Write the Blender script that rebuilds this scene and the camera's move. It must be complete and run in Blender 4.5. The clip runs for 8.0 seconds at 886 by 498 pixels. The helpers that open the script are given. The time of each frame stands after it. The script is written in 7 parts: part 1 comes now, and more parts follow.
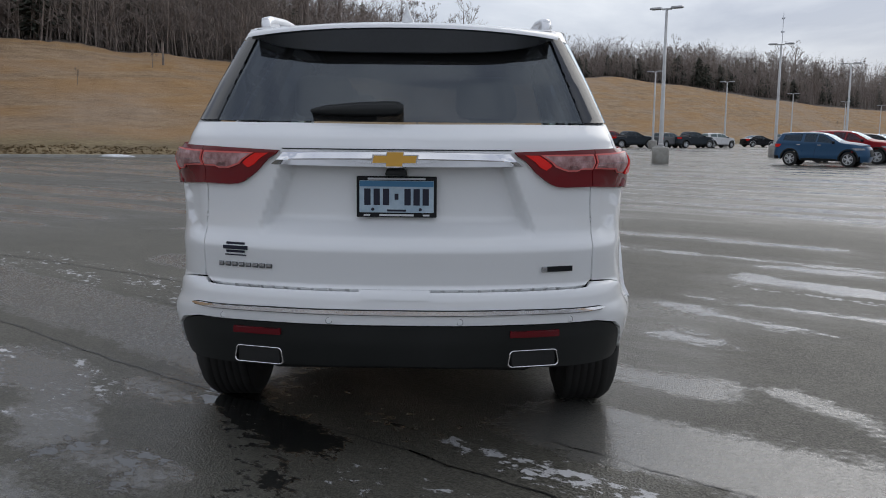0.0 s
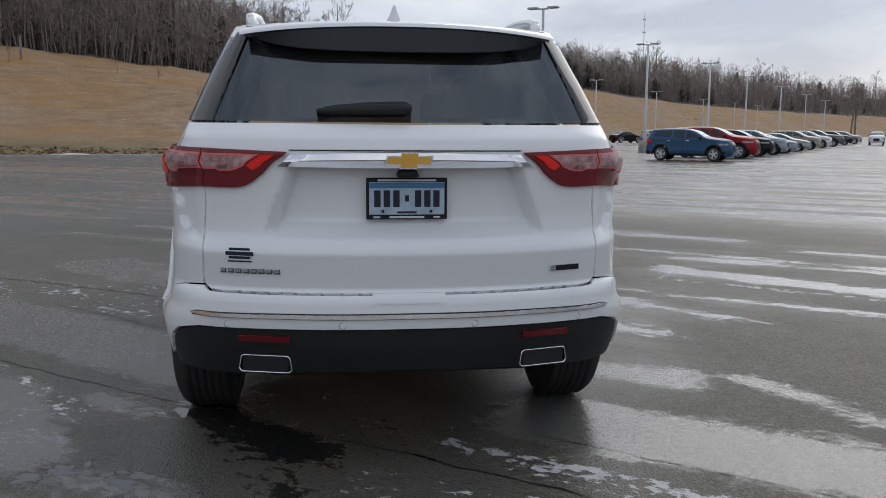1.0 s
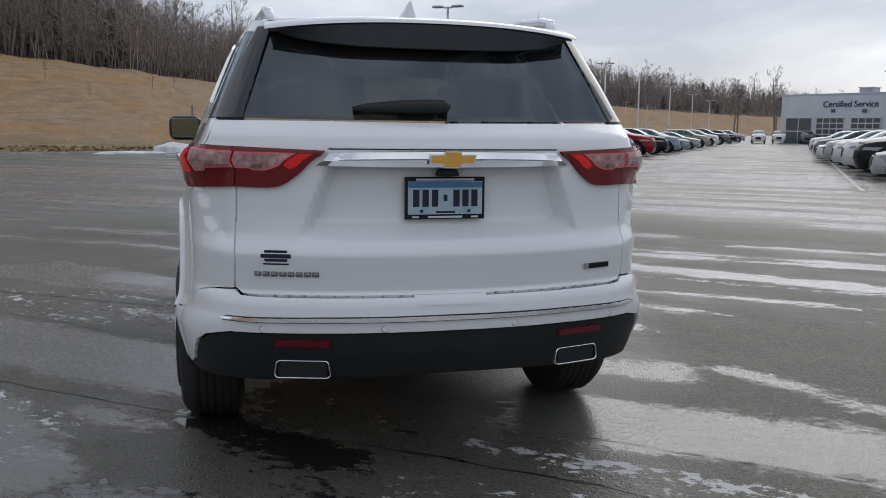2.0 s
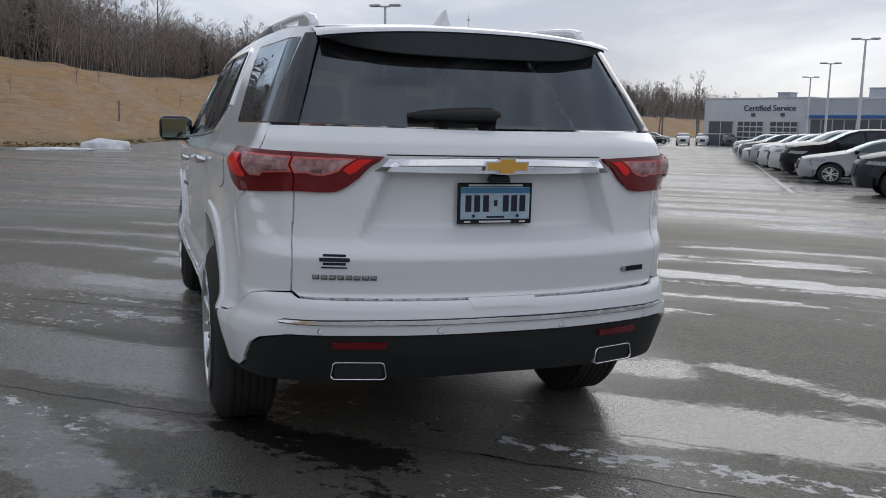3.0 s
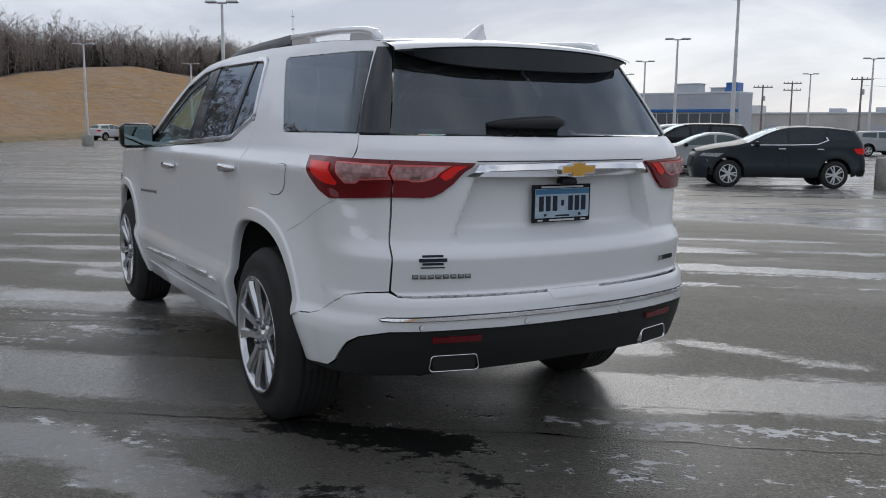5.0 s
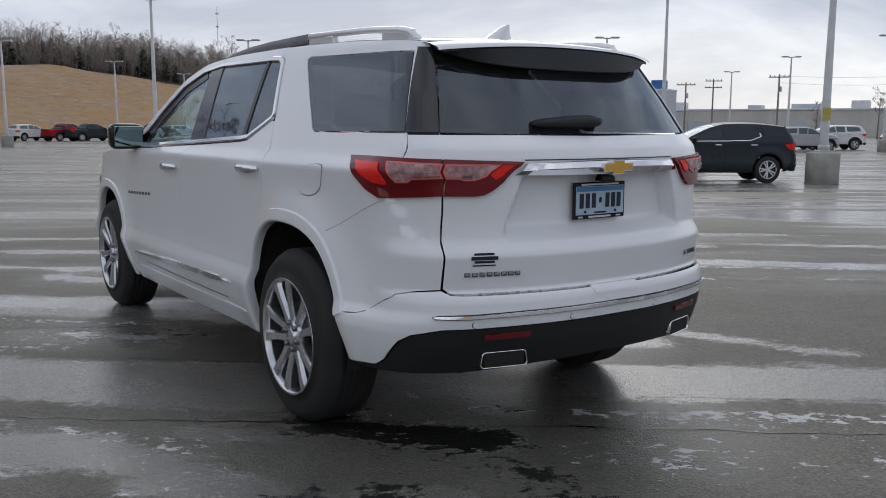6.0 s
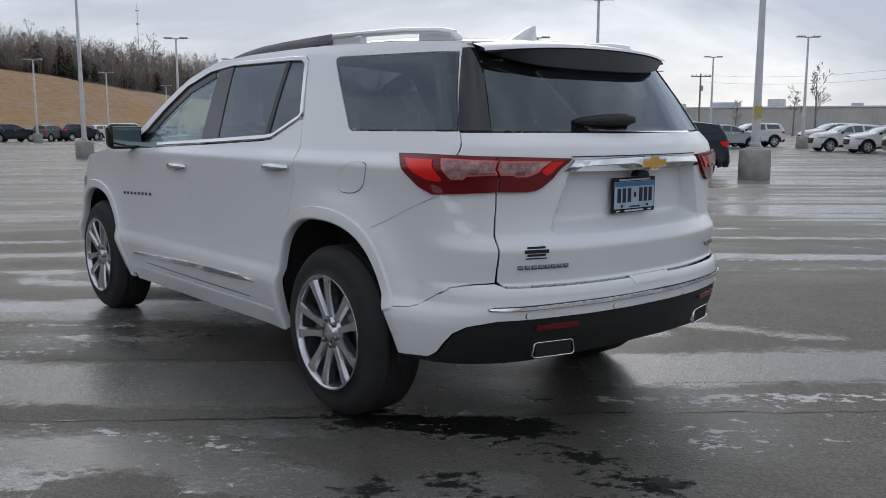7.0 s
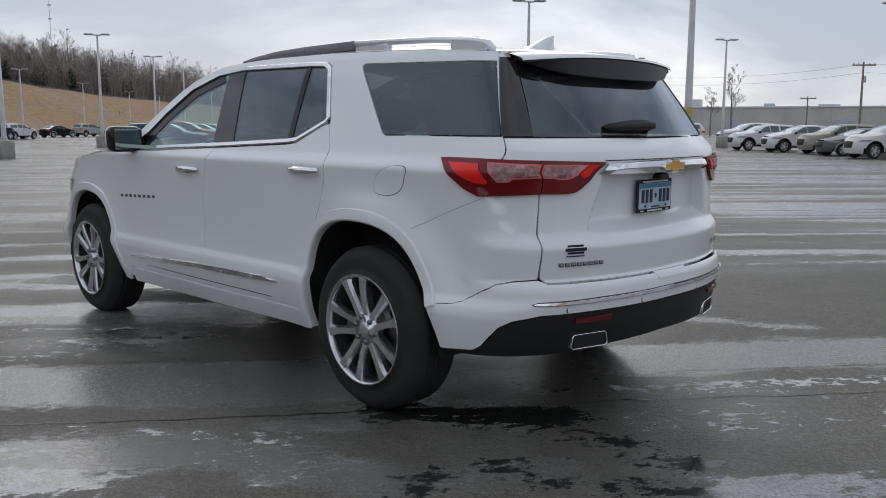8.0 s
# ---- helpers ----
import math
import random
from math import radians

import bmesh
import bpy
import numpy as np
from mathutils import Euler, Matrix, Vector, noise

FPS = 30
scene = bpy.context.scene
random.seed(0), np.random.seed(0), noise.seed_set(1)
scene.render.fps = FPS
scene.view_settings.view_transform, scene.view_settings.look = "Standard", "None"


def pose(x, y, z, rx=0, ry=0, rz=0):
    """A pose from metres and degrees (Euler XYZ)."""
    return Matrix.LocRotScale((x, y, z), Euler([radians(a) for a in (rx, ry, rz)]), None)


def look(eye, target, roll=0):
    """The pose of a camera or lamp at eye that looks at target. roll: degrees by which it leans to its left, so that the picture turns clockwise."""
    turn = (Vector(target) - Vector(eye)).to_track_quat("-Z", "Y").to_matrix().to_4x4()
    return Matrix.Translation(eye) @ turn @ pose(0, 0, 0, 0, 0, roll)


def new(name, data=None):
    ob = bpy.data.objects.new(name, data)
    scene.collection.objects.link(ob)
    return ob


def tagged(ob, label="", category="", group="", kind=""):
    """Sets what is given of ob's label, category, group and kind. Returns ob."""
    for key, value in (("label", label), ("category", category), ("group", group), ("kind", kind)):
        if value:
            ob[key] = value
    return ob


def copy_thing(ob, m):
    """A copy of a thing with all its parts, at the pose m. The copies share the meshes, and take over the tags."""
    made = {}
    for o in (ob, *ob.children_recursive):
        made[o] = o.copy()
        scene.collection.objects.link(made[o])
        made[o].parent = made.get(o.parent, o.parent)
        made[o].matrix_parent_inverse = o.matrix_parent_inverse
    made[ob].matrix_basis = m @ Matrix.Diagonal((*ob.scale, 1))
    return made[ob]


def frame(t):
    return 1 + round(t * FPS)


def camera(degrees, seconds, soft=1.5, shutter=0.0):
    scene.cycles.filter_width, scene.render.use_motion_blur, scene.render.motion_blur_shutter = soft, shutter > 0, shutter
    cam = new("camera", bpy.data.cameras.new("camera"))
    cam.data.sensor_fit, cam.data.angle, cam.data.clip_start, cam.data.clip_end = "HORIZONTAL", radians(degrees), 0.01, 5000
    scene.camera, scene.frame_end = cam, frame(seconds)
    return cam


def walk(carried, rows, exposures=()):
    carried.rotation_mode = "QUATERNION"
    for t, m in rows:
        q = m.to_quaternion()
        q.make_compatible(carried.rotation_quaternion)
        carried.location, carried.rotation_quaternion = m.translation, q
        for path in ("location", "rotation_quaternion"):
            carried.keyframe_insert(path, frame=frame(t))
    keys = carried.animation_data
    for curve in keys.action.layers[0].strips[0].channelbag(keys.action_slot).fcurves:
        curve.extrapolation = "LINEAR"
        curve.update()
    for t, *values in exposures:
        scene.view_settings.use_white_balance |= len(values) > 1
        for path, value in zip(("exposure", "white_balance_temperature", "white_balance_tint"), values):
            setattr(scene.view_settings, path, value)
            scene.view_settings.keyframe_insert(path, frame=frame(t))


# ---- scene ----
# ---------------------------------------------------------------- camera and walk
cam = camera(54.6, 8.0, 0.95)
PATH = [
    (0.0, (0.216, -4.073, 1.270), (0.187, -2.092, 0.997), 0.6),
    (0.5, (-0.044, -4.064, 1.274), (0.088, -2.088, 0.998), 0.6),
    (1.0, (-0.269, -4.024, 1.278), (-0.012, -2.060, 1.001), 0.4),
    (1.5, (-0.515, -3.933, 1.274), (-0.126, -1.991, 0.996), 0.4),
    (3.0, (-1.198, -3.851, 1.299), (-0.550, -1.980, 1.019), 1.3),
    (3.5, (-1.414, -3.749, 1.313), (-0.666, -1.914, 1.037), 1.5),
    (4.0, (-1.654, -3.716, 1.316), (-0.812, -1.924, 1.038), 1.3),
    (4.5, (-1.935, -3.738, 1.324), (-1.008, -1.988, 1.045), 0.8),
    (6.0, (-2.551, -3.472, 1.329), (-1.412, -1.852, 1.045), 0.2),
    (6.5, (-2.814, -3.383, 1.338), (-1.607, -1.814, 1.053), -0.1),
    (7.0, (-2.995, -3.263, 1.326), (-1.725, -1.744, 1.040), 0.0),
    (7.5, (-3.214, -3.139, 1.332), (-1.888, -1.670, 1.043), 0.1),
    (8.0, (-3.477, -3.067, 1.353), (-2.079, -1.666, 1.065), 0.1),
]
walk(cam, [(t, look(eye, aim, roll)) for t, eye, aim, roll in PATH])

# ---------------------------------------------------------------- sky and sun: a bright overcast afternoon
SUN_AZ, SUN_EL = 38.0, 34.0          # degrees clockwise from +y, and above the horizon
world = bpy.data.worlds.new("overcast_sky")
scene.world = world
world.use_nodes = True
wn, wl = world.node_tree.nodes, world.node_tree.links
wn.clear()
w_out = wn.new("ShaderNodeOutputWorld")
w_bg = wn.new("ShaderNodeBackground")
w_sky = wn.new("ShaderNodeTexSky")
w_sky.sky_type = "NISHITA"
w_sky.sun_disc = False
w_sky.sun_elevation, w_sky.sun_rotation = radians(SUN_EL), radians(SUN_AZ)
w_tc = wn.new("ShaderNodeTexCoord")
w_map = wn.new("ShaderNodeMapping")
w_map.inputs["Scale"].default_value = (1.0, 1.0, 2.8)
w_map.inputs["Location"].default_value = (-2.177, 2.596, 1.181)
w_noise = wn.new("ShaderNodeTexNoise")
w_noise.inputs["Scale"].default_value = 2.3
w_noise.inputs["Detail"].default_value = 7.0
w_noise.inputs["Roughness"].default_value = 0.55
w_noise.inputs["Distortion"].default_value = 0.35
w_ramp = wn.new("ShaderNodeValToRGB")
w_ramp.color_ramp.elements[0].position, w_ramp.color_ramp.elements[0].color = 0.38, (0.47, 0.515, 0.63, 1)
w_ramp.color_ramp.elements[1].position, w_ramp.color_ramp.elements[1].color = 0.62, (.94, .97, 1.03, 1)
w_mid = w_ramp.color_ramp.elements.new(0.5)
w_mid.color = (0.68, 0.722, 0.815, 1)
w_scale = wn.new("ShaderNodeVectorMath")
w_scale.operation = "SCALE"
w_scale.inputs["Scale"].default_value = 0.10
w_mix = wn.new("ShaderNodeMix")
w_mix.data_type = "RGBA"
w_mix.inputs["Factor"].default_value = 0.86
wl.new(w_tc.outputs["Generated"], w_map.inputs["Vector"])
wl.new(w_map.outputs["Vector"], w_noise.inputs["Vector"])
wl.new(w_noise.outputs["Fac"], w_ramp.inputs["Fac"])
wl.new(w_sky.outputs["Color"], w_scale.inputs[0])
wl.new(w_scale.outputs["Vector"], w_mix.inputs["A"])
wl.new(w_ramp.outputs["Color"], w_mix.inputs["B"])
wl.new(w_mix.outputs["Result"], w_bg.inputs["Color"])
w_bg.inputs["Strength"].default_value = 1.0
wl.new(w_bg.outputs["Background"], w_out.inputs["Surface"])
sun = new("sun", bpy.data.lights.new("sun", "SUN"))
sun.data.energy, sun.data.angle, sun.data.color = 0.8, radians(48), (1.0, 0.96, 0.9)
sun.matrix_world = look((0, 0, 0), (-math.sin(radians(SUN_AZ)) * math.cos(radians(SUN_EL)),
                                    -math.cos(radians(SUN_AZ)) * math.cos(radians(SUN_EL)), -math.sin(radians(SUN_EL))))
scene.view_settings.exposure = 0.0


# ---------------------------------------------------------------- materials
def material(name, colour=(0.5, 0.5, 0.5), rough=0.5, metal=0.0, coat=0.0, ior=1.45):
    m = bpy.data.materials.new(name)
    m.use_nodes = True
    b = m.node_tree.nodes["Principled BSDF"]
    b.inputs["Base Color"].default_value = (*colour, 1)
    b.inputs["Roughness"].default_value = rough
    b.inputs["Metallic"].default_value = metal
    b.inputs["Coat Weight"].default_value = coat
    b.inputs["Coat Roughness"].default_value = 0.04
    b.inputs["IOR"].default_value = ior
    return m


def bsdf(m):
    return m.node_tree.nodes["Principled BSDF"]


def node(m, kind, **values):
    n = m.node_tree.nodes.new(kind)
    for key, value in values.items():
        n.inputs[key.replace("_", " ")].default_value = value
    return n


def link(m, a, b):
    m.node_tree.links.new(a, b)


def ramp(m, source, stops):
    n = m.node_tree.nodes.new("ShaderNodeValToRGB")
    while len(n.color_ramp.elements) < len(stops):
        n.color_ramp.elements.new(0.5)
    for e, (at, c) in zip(n.color_ramp.elements, stops):
        e.position = at
        e.color = (c, c, c, 1) if isinstance(c, float) else (*c, 1)
    link(m, source, n.inputs["Fac"])
    return n.outputs["Color"]


def math_node(m, op, a, b=0.0, clamp=False):
    n = m.node_tree.nodes.new("ShaderNodeMath")
    n.operation, n.use_clamp = op, clamp
    for k, v in ((0, a), (1, b)):
        if isinstance(v, (int, float)):
            n.inputs[k].default_value = v
        else:
            link(m, v, n.inputs[k])
    return n.outputs["Value"]


def mix_colour(m, fac, a, b, blend="MIX"):
    n = m.node_tree.nodes.new("ShaderNodeMix")
    n.data_type, n.blend_type = "RGBA", blend
    for key, v in (("Factor", fac), ("A", a), ("B", b)):
        sock = n.inputs[key] if key == "Factor" else [s for s in n.inputs if s.name == key and s.type == "RGBA"][0]
        if isinstance(v, (int, float)):
            sock.default_value = v
        elif isinstance(v, tuple):
            sock.default_value = (*v, 1)
        else:
            link(m, v, sock)
    return [s for s in n.outputs if s.type == "RGBA"][0]


def place_of(m, scale=(1, 1, 1)):
    tc = m.node_tree.nodes.new("ShaderNodeTexCoord")
    mp = m.node_tree.nodes.new("ShaderNodeMapping")
    mp.inputs["Scale"].default_value = scale
    link(m, tc.outputs["Object"], mp.inputs["Vector"])
    return mp.outputs["Vector"]


def noise_of(m, scale, detail=5.0, rough=0.55, stretch=(1, 1, 1), distortion=0.0):
    n = node(m, "ShaderNodeTexNoise", Scale=scale, Detail=detail, Roughness=rough, Distortion=distortion)
    link(m, place_of(m, stretch), n.inputs["Vector"])
    return n.outputs["Fac"]


def bump(m, height, strength=0.3, distance=0.01):
    n = node(m, "ShaderNodeBump", Strength=strength, Distance=distance)
    link(m, height, n.inputs["Height"])
    link(m, n.outputs["Normal"], bsdf(m).inputs["Normal"])
    return n


def mottled(name, dark, light, scale, rough=(0.5, 0.7), bump_by=0.2, bump_scale=60.0, metal=0.0, distance=0.004):
    """A surface with variation at two scales and fine relief."""
    m = material(name, light, rough[1], metal)
    big, small = noise_of(m, scale), noise_of(m, bump_scale, 4.0)
    both = math_node(m, "ADD", math_node(m, "MULTIPLY", big, 0.7), math_node(m, "MULTIPLY", small, 0.3))
    link(m, ramp(m, both, [(0.36, dark), (0.64, light)]), bsdf(m).inputs["Base Color"])
    link(m, ramp(m, both, [(0.35, float(rough[0])), (0.65, float(rough[1]))]), bsdf(m).inputs["Roughness"])
    bump(m, small, bump_by, distance)
    return m


def steel_paint(name, colour, rough=0.3, coat=0.6):
    """Lacquered car paint with a thin film of road grime."""
    m = material(name, colour, rough, 0.0, coat)
    dirt = noise_of(m, 1.7, 6.0)
    link(m, mix_colour(m, ramp(m, dirt, [(0.45, 0.0), (0.85, 0.3)]), colour, tuple(0.86 * c + 0.01 for c in colour)), bsdf(m).inputs["Base Color"])
    link(m, ramp(m, noise_of(m, 2.2), [(0.3, rough - 0.03), (0.7, rough + 0.05)]), bsdf(m).inputs["Roughness"])
    return m


M_PAINT = mottled("lamp_post_paint", (0.42, 0.42, 0.42), (0.62, 0.62, 0.62), 1.5, (0.4, 0.55), 0.05)
M_CONCRETE = mottled("cast_concrete", (0.26, 0.25, 0.22), (0.42, 0.41, 0.38), 2.5, (0.75, 0.9), 0.5)
M_LAMP_HEAD = mottled("lamp_head_grey", (0.36, 0.37, 0.38), (0.5, 0.5, 0.52), 2.0, (0.4, 0.5), 0.05)
M_BARK = mottled("bark", (.145, .119, .104), (.315, .262, .230), 3.0, (0.8, 0.95), 0.5)
M_NEEDLES = mottled("needles", (0.04, 0.045, 0.034), (0.09, 0.095, 0.07), 1.2, (0.8, 0.9), 0.3)


# ---------------------------------------------------------------- land
def smooth(a, b, v):
    k = np.clip((v - a) / (b - a), 0, 1)
    return k * k * (3 - 2 * k)


def lot_height(x, y):
    d = np.hypot(x, y)
    return -0.36 * (1 - np.exp(-np.maximum(0, d - 6) / 22))


def lot_z(x, y):
    return float(lot_height(np.array(x), np.array(y)))


# foot of the grassy bank: bearing in degrees from +y, distance, height of its crown, depth to its crown
BANK = [(-180, 130, 5, 40), (-130, 100, 7, 36), (-72, 60, 8.9, 32), (-26, 46, 9.0, 30), (-12, 45, 7.7, 36), (-6, 47, 7.0, 40), (-2, 60, 7.2, 46), (2.5, 82, 8.4, 50), (7, 104, 11.5, 55),
        (10, 116, 13.0, 55), (16, 134, 11.5, 55), (22, 170, 9.5, 60), (29, 235, 8.5, 70), (36, 330, 8, 80), (44, 420, 8, 80), (60, 430, 6, 80), (90, 430, 6, 80), (110, 300, 6, 60), (140, 160, 6, 40), (180, 130, 5, 40)]


def bank_at(az):
    cols = list(zip(*BANK))
    return [np.interp(az, cols[0], c) for c in cols[1:]]


def wooded_rise(az):
    """How far the wooded slope climbs behind the grass."""
    return np.interp(az, [-120, -26, -5, 0, 4, 10, 14, 20, 24, 34, 44], [2, 8, 7, 5, 1.5, 1, 4, 8, 10, 10, 2])


def canopy(az):
    """How tall the growth stands along the ridge; lower over the saddle."""
    return float(np.interp(az, [1, 4, 11, 15], [1, .92, .86, 1]))


def bank_height(az, r):
    foot, crown, depth = bank_at(az)
    v = (r - foot) / depth
    ripple = 0.09 * np.sin(az * 1.3 + r * 0.11) + 0.10 * np.sin(az * 0.7 - r * 0.23)
    return crown * smooth(-0.12, 1.05, v) + wooded_rise(az) * smooth(.95, 2.3, v) + ripple * smooth(0.1, 0.5, v) - 0.62 - 0.25 * (v < 0)


def bank_point(az, out):
    """A place on the bank: bearing, metres out from its foot."""
    az = (az + 180) % 360 - 180
    r = float(bank_at(az)[0]) + out
    return (r * math.sin(radians(az)), r * math.cos(radians(az)), float(bank_height(np.array(az), np.array(r))))


def sheet(name, xyz, mat, shape):
    """A mesh from a regular grid of points."""
    rows, cols = shape
    a = (np.arange(rows - 1)[:, None] * cols + np.arange(cols - 1)[None, :]).ravel()
    faces = np.stack([a, a + 1, a + cols + 1, a + cols], 1)
    me = bpy.data.meshes.new(name)
    me.vertices.add(len(xyz))
    me.vertices.foreach_set("co", xyz.astype(np.float32).ravel())
    me.loops.add(faces.size)
    me.loops.foreach_set("vertex_index", faces.astype(np.int32).ravel())
    me.polygons.add(len(faces))
    me.polygons.foreach_set("loop_start", np.arange(0, faces.size, 4, dtype=np.int32))
    me.polygons.foreach_set("use_smooth", np.ones(len(faces), dtype=bool))
    me.update(calc_edges=True)
    me.materials.append(mat)
    return me


def spaced(lo, hi, step, far, grow=1.16):
    mid = list(np.arange(lo, hi + 1e-6, step))
    up, down, s = [], [], step
    while not up or up[-1] < far:
        s *= grow
        up.append((up[-1] if up else mid[-1]) + s)
        down.append((down[-1] if down else mid[0]) - s)
    return np.array(down[::-1] + mid + up)


# ---------------------------------------------------------------- wet lot
# Lot axes: p runs along the melt-water streaks, q across them.
LP, LQ = (.787, -.617), (.617, .787)


def lot_pq(x, y):
    return x * LP[0] + y * LP[1], x * LQ[0] + y * LQ[1]


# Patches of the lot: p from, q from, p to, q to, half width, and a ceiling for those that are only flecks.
# crisp films of melt water, coloured pale for ice and for the sky they mirror
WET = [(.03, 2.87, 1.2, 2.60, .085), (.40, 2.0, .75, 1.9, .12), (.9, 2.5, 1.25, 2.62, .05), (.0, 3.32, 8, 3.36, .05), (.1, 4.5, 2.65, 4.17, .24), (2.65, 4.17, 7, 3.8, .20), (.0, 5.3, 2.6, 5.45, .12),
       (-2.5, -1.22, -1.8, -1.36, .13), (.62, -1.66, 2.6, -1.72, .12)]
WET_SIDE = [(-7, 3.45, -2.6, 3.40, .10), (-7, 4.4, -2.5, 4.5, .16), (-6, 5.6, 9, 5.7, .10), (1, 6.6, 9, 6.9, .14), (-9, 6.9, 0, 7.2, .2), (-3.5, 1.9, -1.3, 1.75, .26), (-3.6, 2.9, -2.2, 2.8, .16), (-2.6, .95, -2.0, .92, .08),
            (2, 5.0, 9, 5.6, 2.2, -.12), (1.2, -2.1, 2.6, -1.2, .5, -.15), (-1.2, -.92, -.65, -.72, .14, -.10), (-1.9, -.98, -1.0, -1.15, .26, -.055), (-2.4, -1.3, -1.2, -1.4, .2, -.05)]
# thin damp films with soft edges, tinted pale for the sky they mirror
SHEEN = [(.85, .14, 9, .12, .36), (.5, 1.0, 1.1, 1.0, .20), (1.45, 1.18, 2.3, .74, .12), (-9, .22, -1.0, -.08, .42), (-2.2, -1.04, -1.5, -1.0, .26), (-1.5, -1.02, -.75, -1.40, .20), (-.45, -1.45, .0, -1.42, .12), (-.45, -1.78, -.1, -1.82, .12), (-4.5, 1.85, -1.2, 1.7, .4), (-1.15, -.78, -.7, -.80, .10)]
# dark standing water, its base also blackened for the car mirrored in it
POOL = [(-.62, -.64, .10, -.80, .19), (-.05, -.72, .60, -1.42, .085), (-.2, -.85, .35, -1.25, .03), (-.5, -.6, .9, -.75, .35, -.07), (.15, -.38, 1.2, -.40, .015), (-.58, -1.50, -.5, -1.42, .08), (-.27, -1.36, .0, -1.52, .07), (.12, -1.57, .45, -1.68, .05), (-2.3, 1.22, -1.6, .98, .05), (-2.2, .98, -1.7, .94, .03),
        (.10, -.62, 1.0, -.72, .30, -.085), (.1, -1.0, .8, -1.05, .25, -.10), (-.9, -.6, -.3, -1.1, .2, -.12), (.35, -1.15, .3, -1.3, .05), (-.1, -2.0, .9, -2.2, .2)]
# soaked ground, mostly under and behind the car, darkened further for its shade
SOAK_SHADE = [(-.7, -.30, .75, -.60, .72), (-1.4, .9, .4, .9, .80), (-1.2, 2.6, .2, 2.4, .5), (-.4, -1.1, .5, -1.2, .35), (-2.6, 1.1, -1.4, 1.0, .4)]
SALT = [(-2.7, -1.28, -1.75, -1.42, .03), (.60, -.39, 2.25, -.41, .044), (.86, -.87, 1.0, -.87, .035), (.15, 4.02, 3.5, 3.9, .03), (.75, -.95, 1.6, -.75, .3, -.045), (-6, .8, -2.6, .8, .3, -.03), (-1.75, -.76, -1.1, -.95, .035), (-2.3, -1.1, -1.2, -1.3, .2, -.06), (-3.2, 1.3, -1.9, 1.25, .03)]


def inside_of(patches, p, q):
    """Depth in metres inside the nearest patch; negative outside."""
    best = np.full(p.shape, -1.0)
    for p0, q0, p1, q1, half, *top in patches:
        dp, dq = p1 - p0, q1 - q0
        k = np.clip(((p - p0) * dp + (q - q0) * dq) / (dp * dp + dq * dq), 0, 1)
        deep = half - np.hypot(p - p0 - k * dp, q - q0 - k * dq)
        best = np.maximum(best, np.minimum(deep, top[0]) if top else deep)
    return best


gx, gy = spaced(-8, 10, 0.06, 2600), spaced(-5.5, 11, 0.06, 2600)
GX, GY = np.meshgrid(gx, gy)
GP, GQ = lot_pq(GX, GY)
g_xyz = np.stack([GX.ravel(), GY.ravel(), lot_height(GX, GY).ravel()], 1)


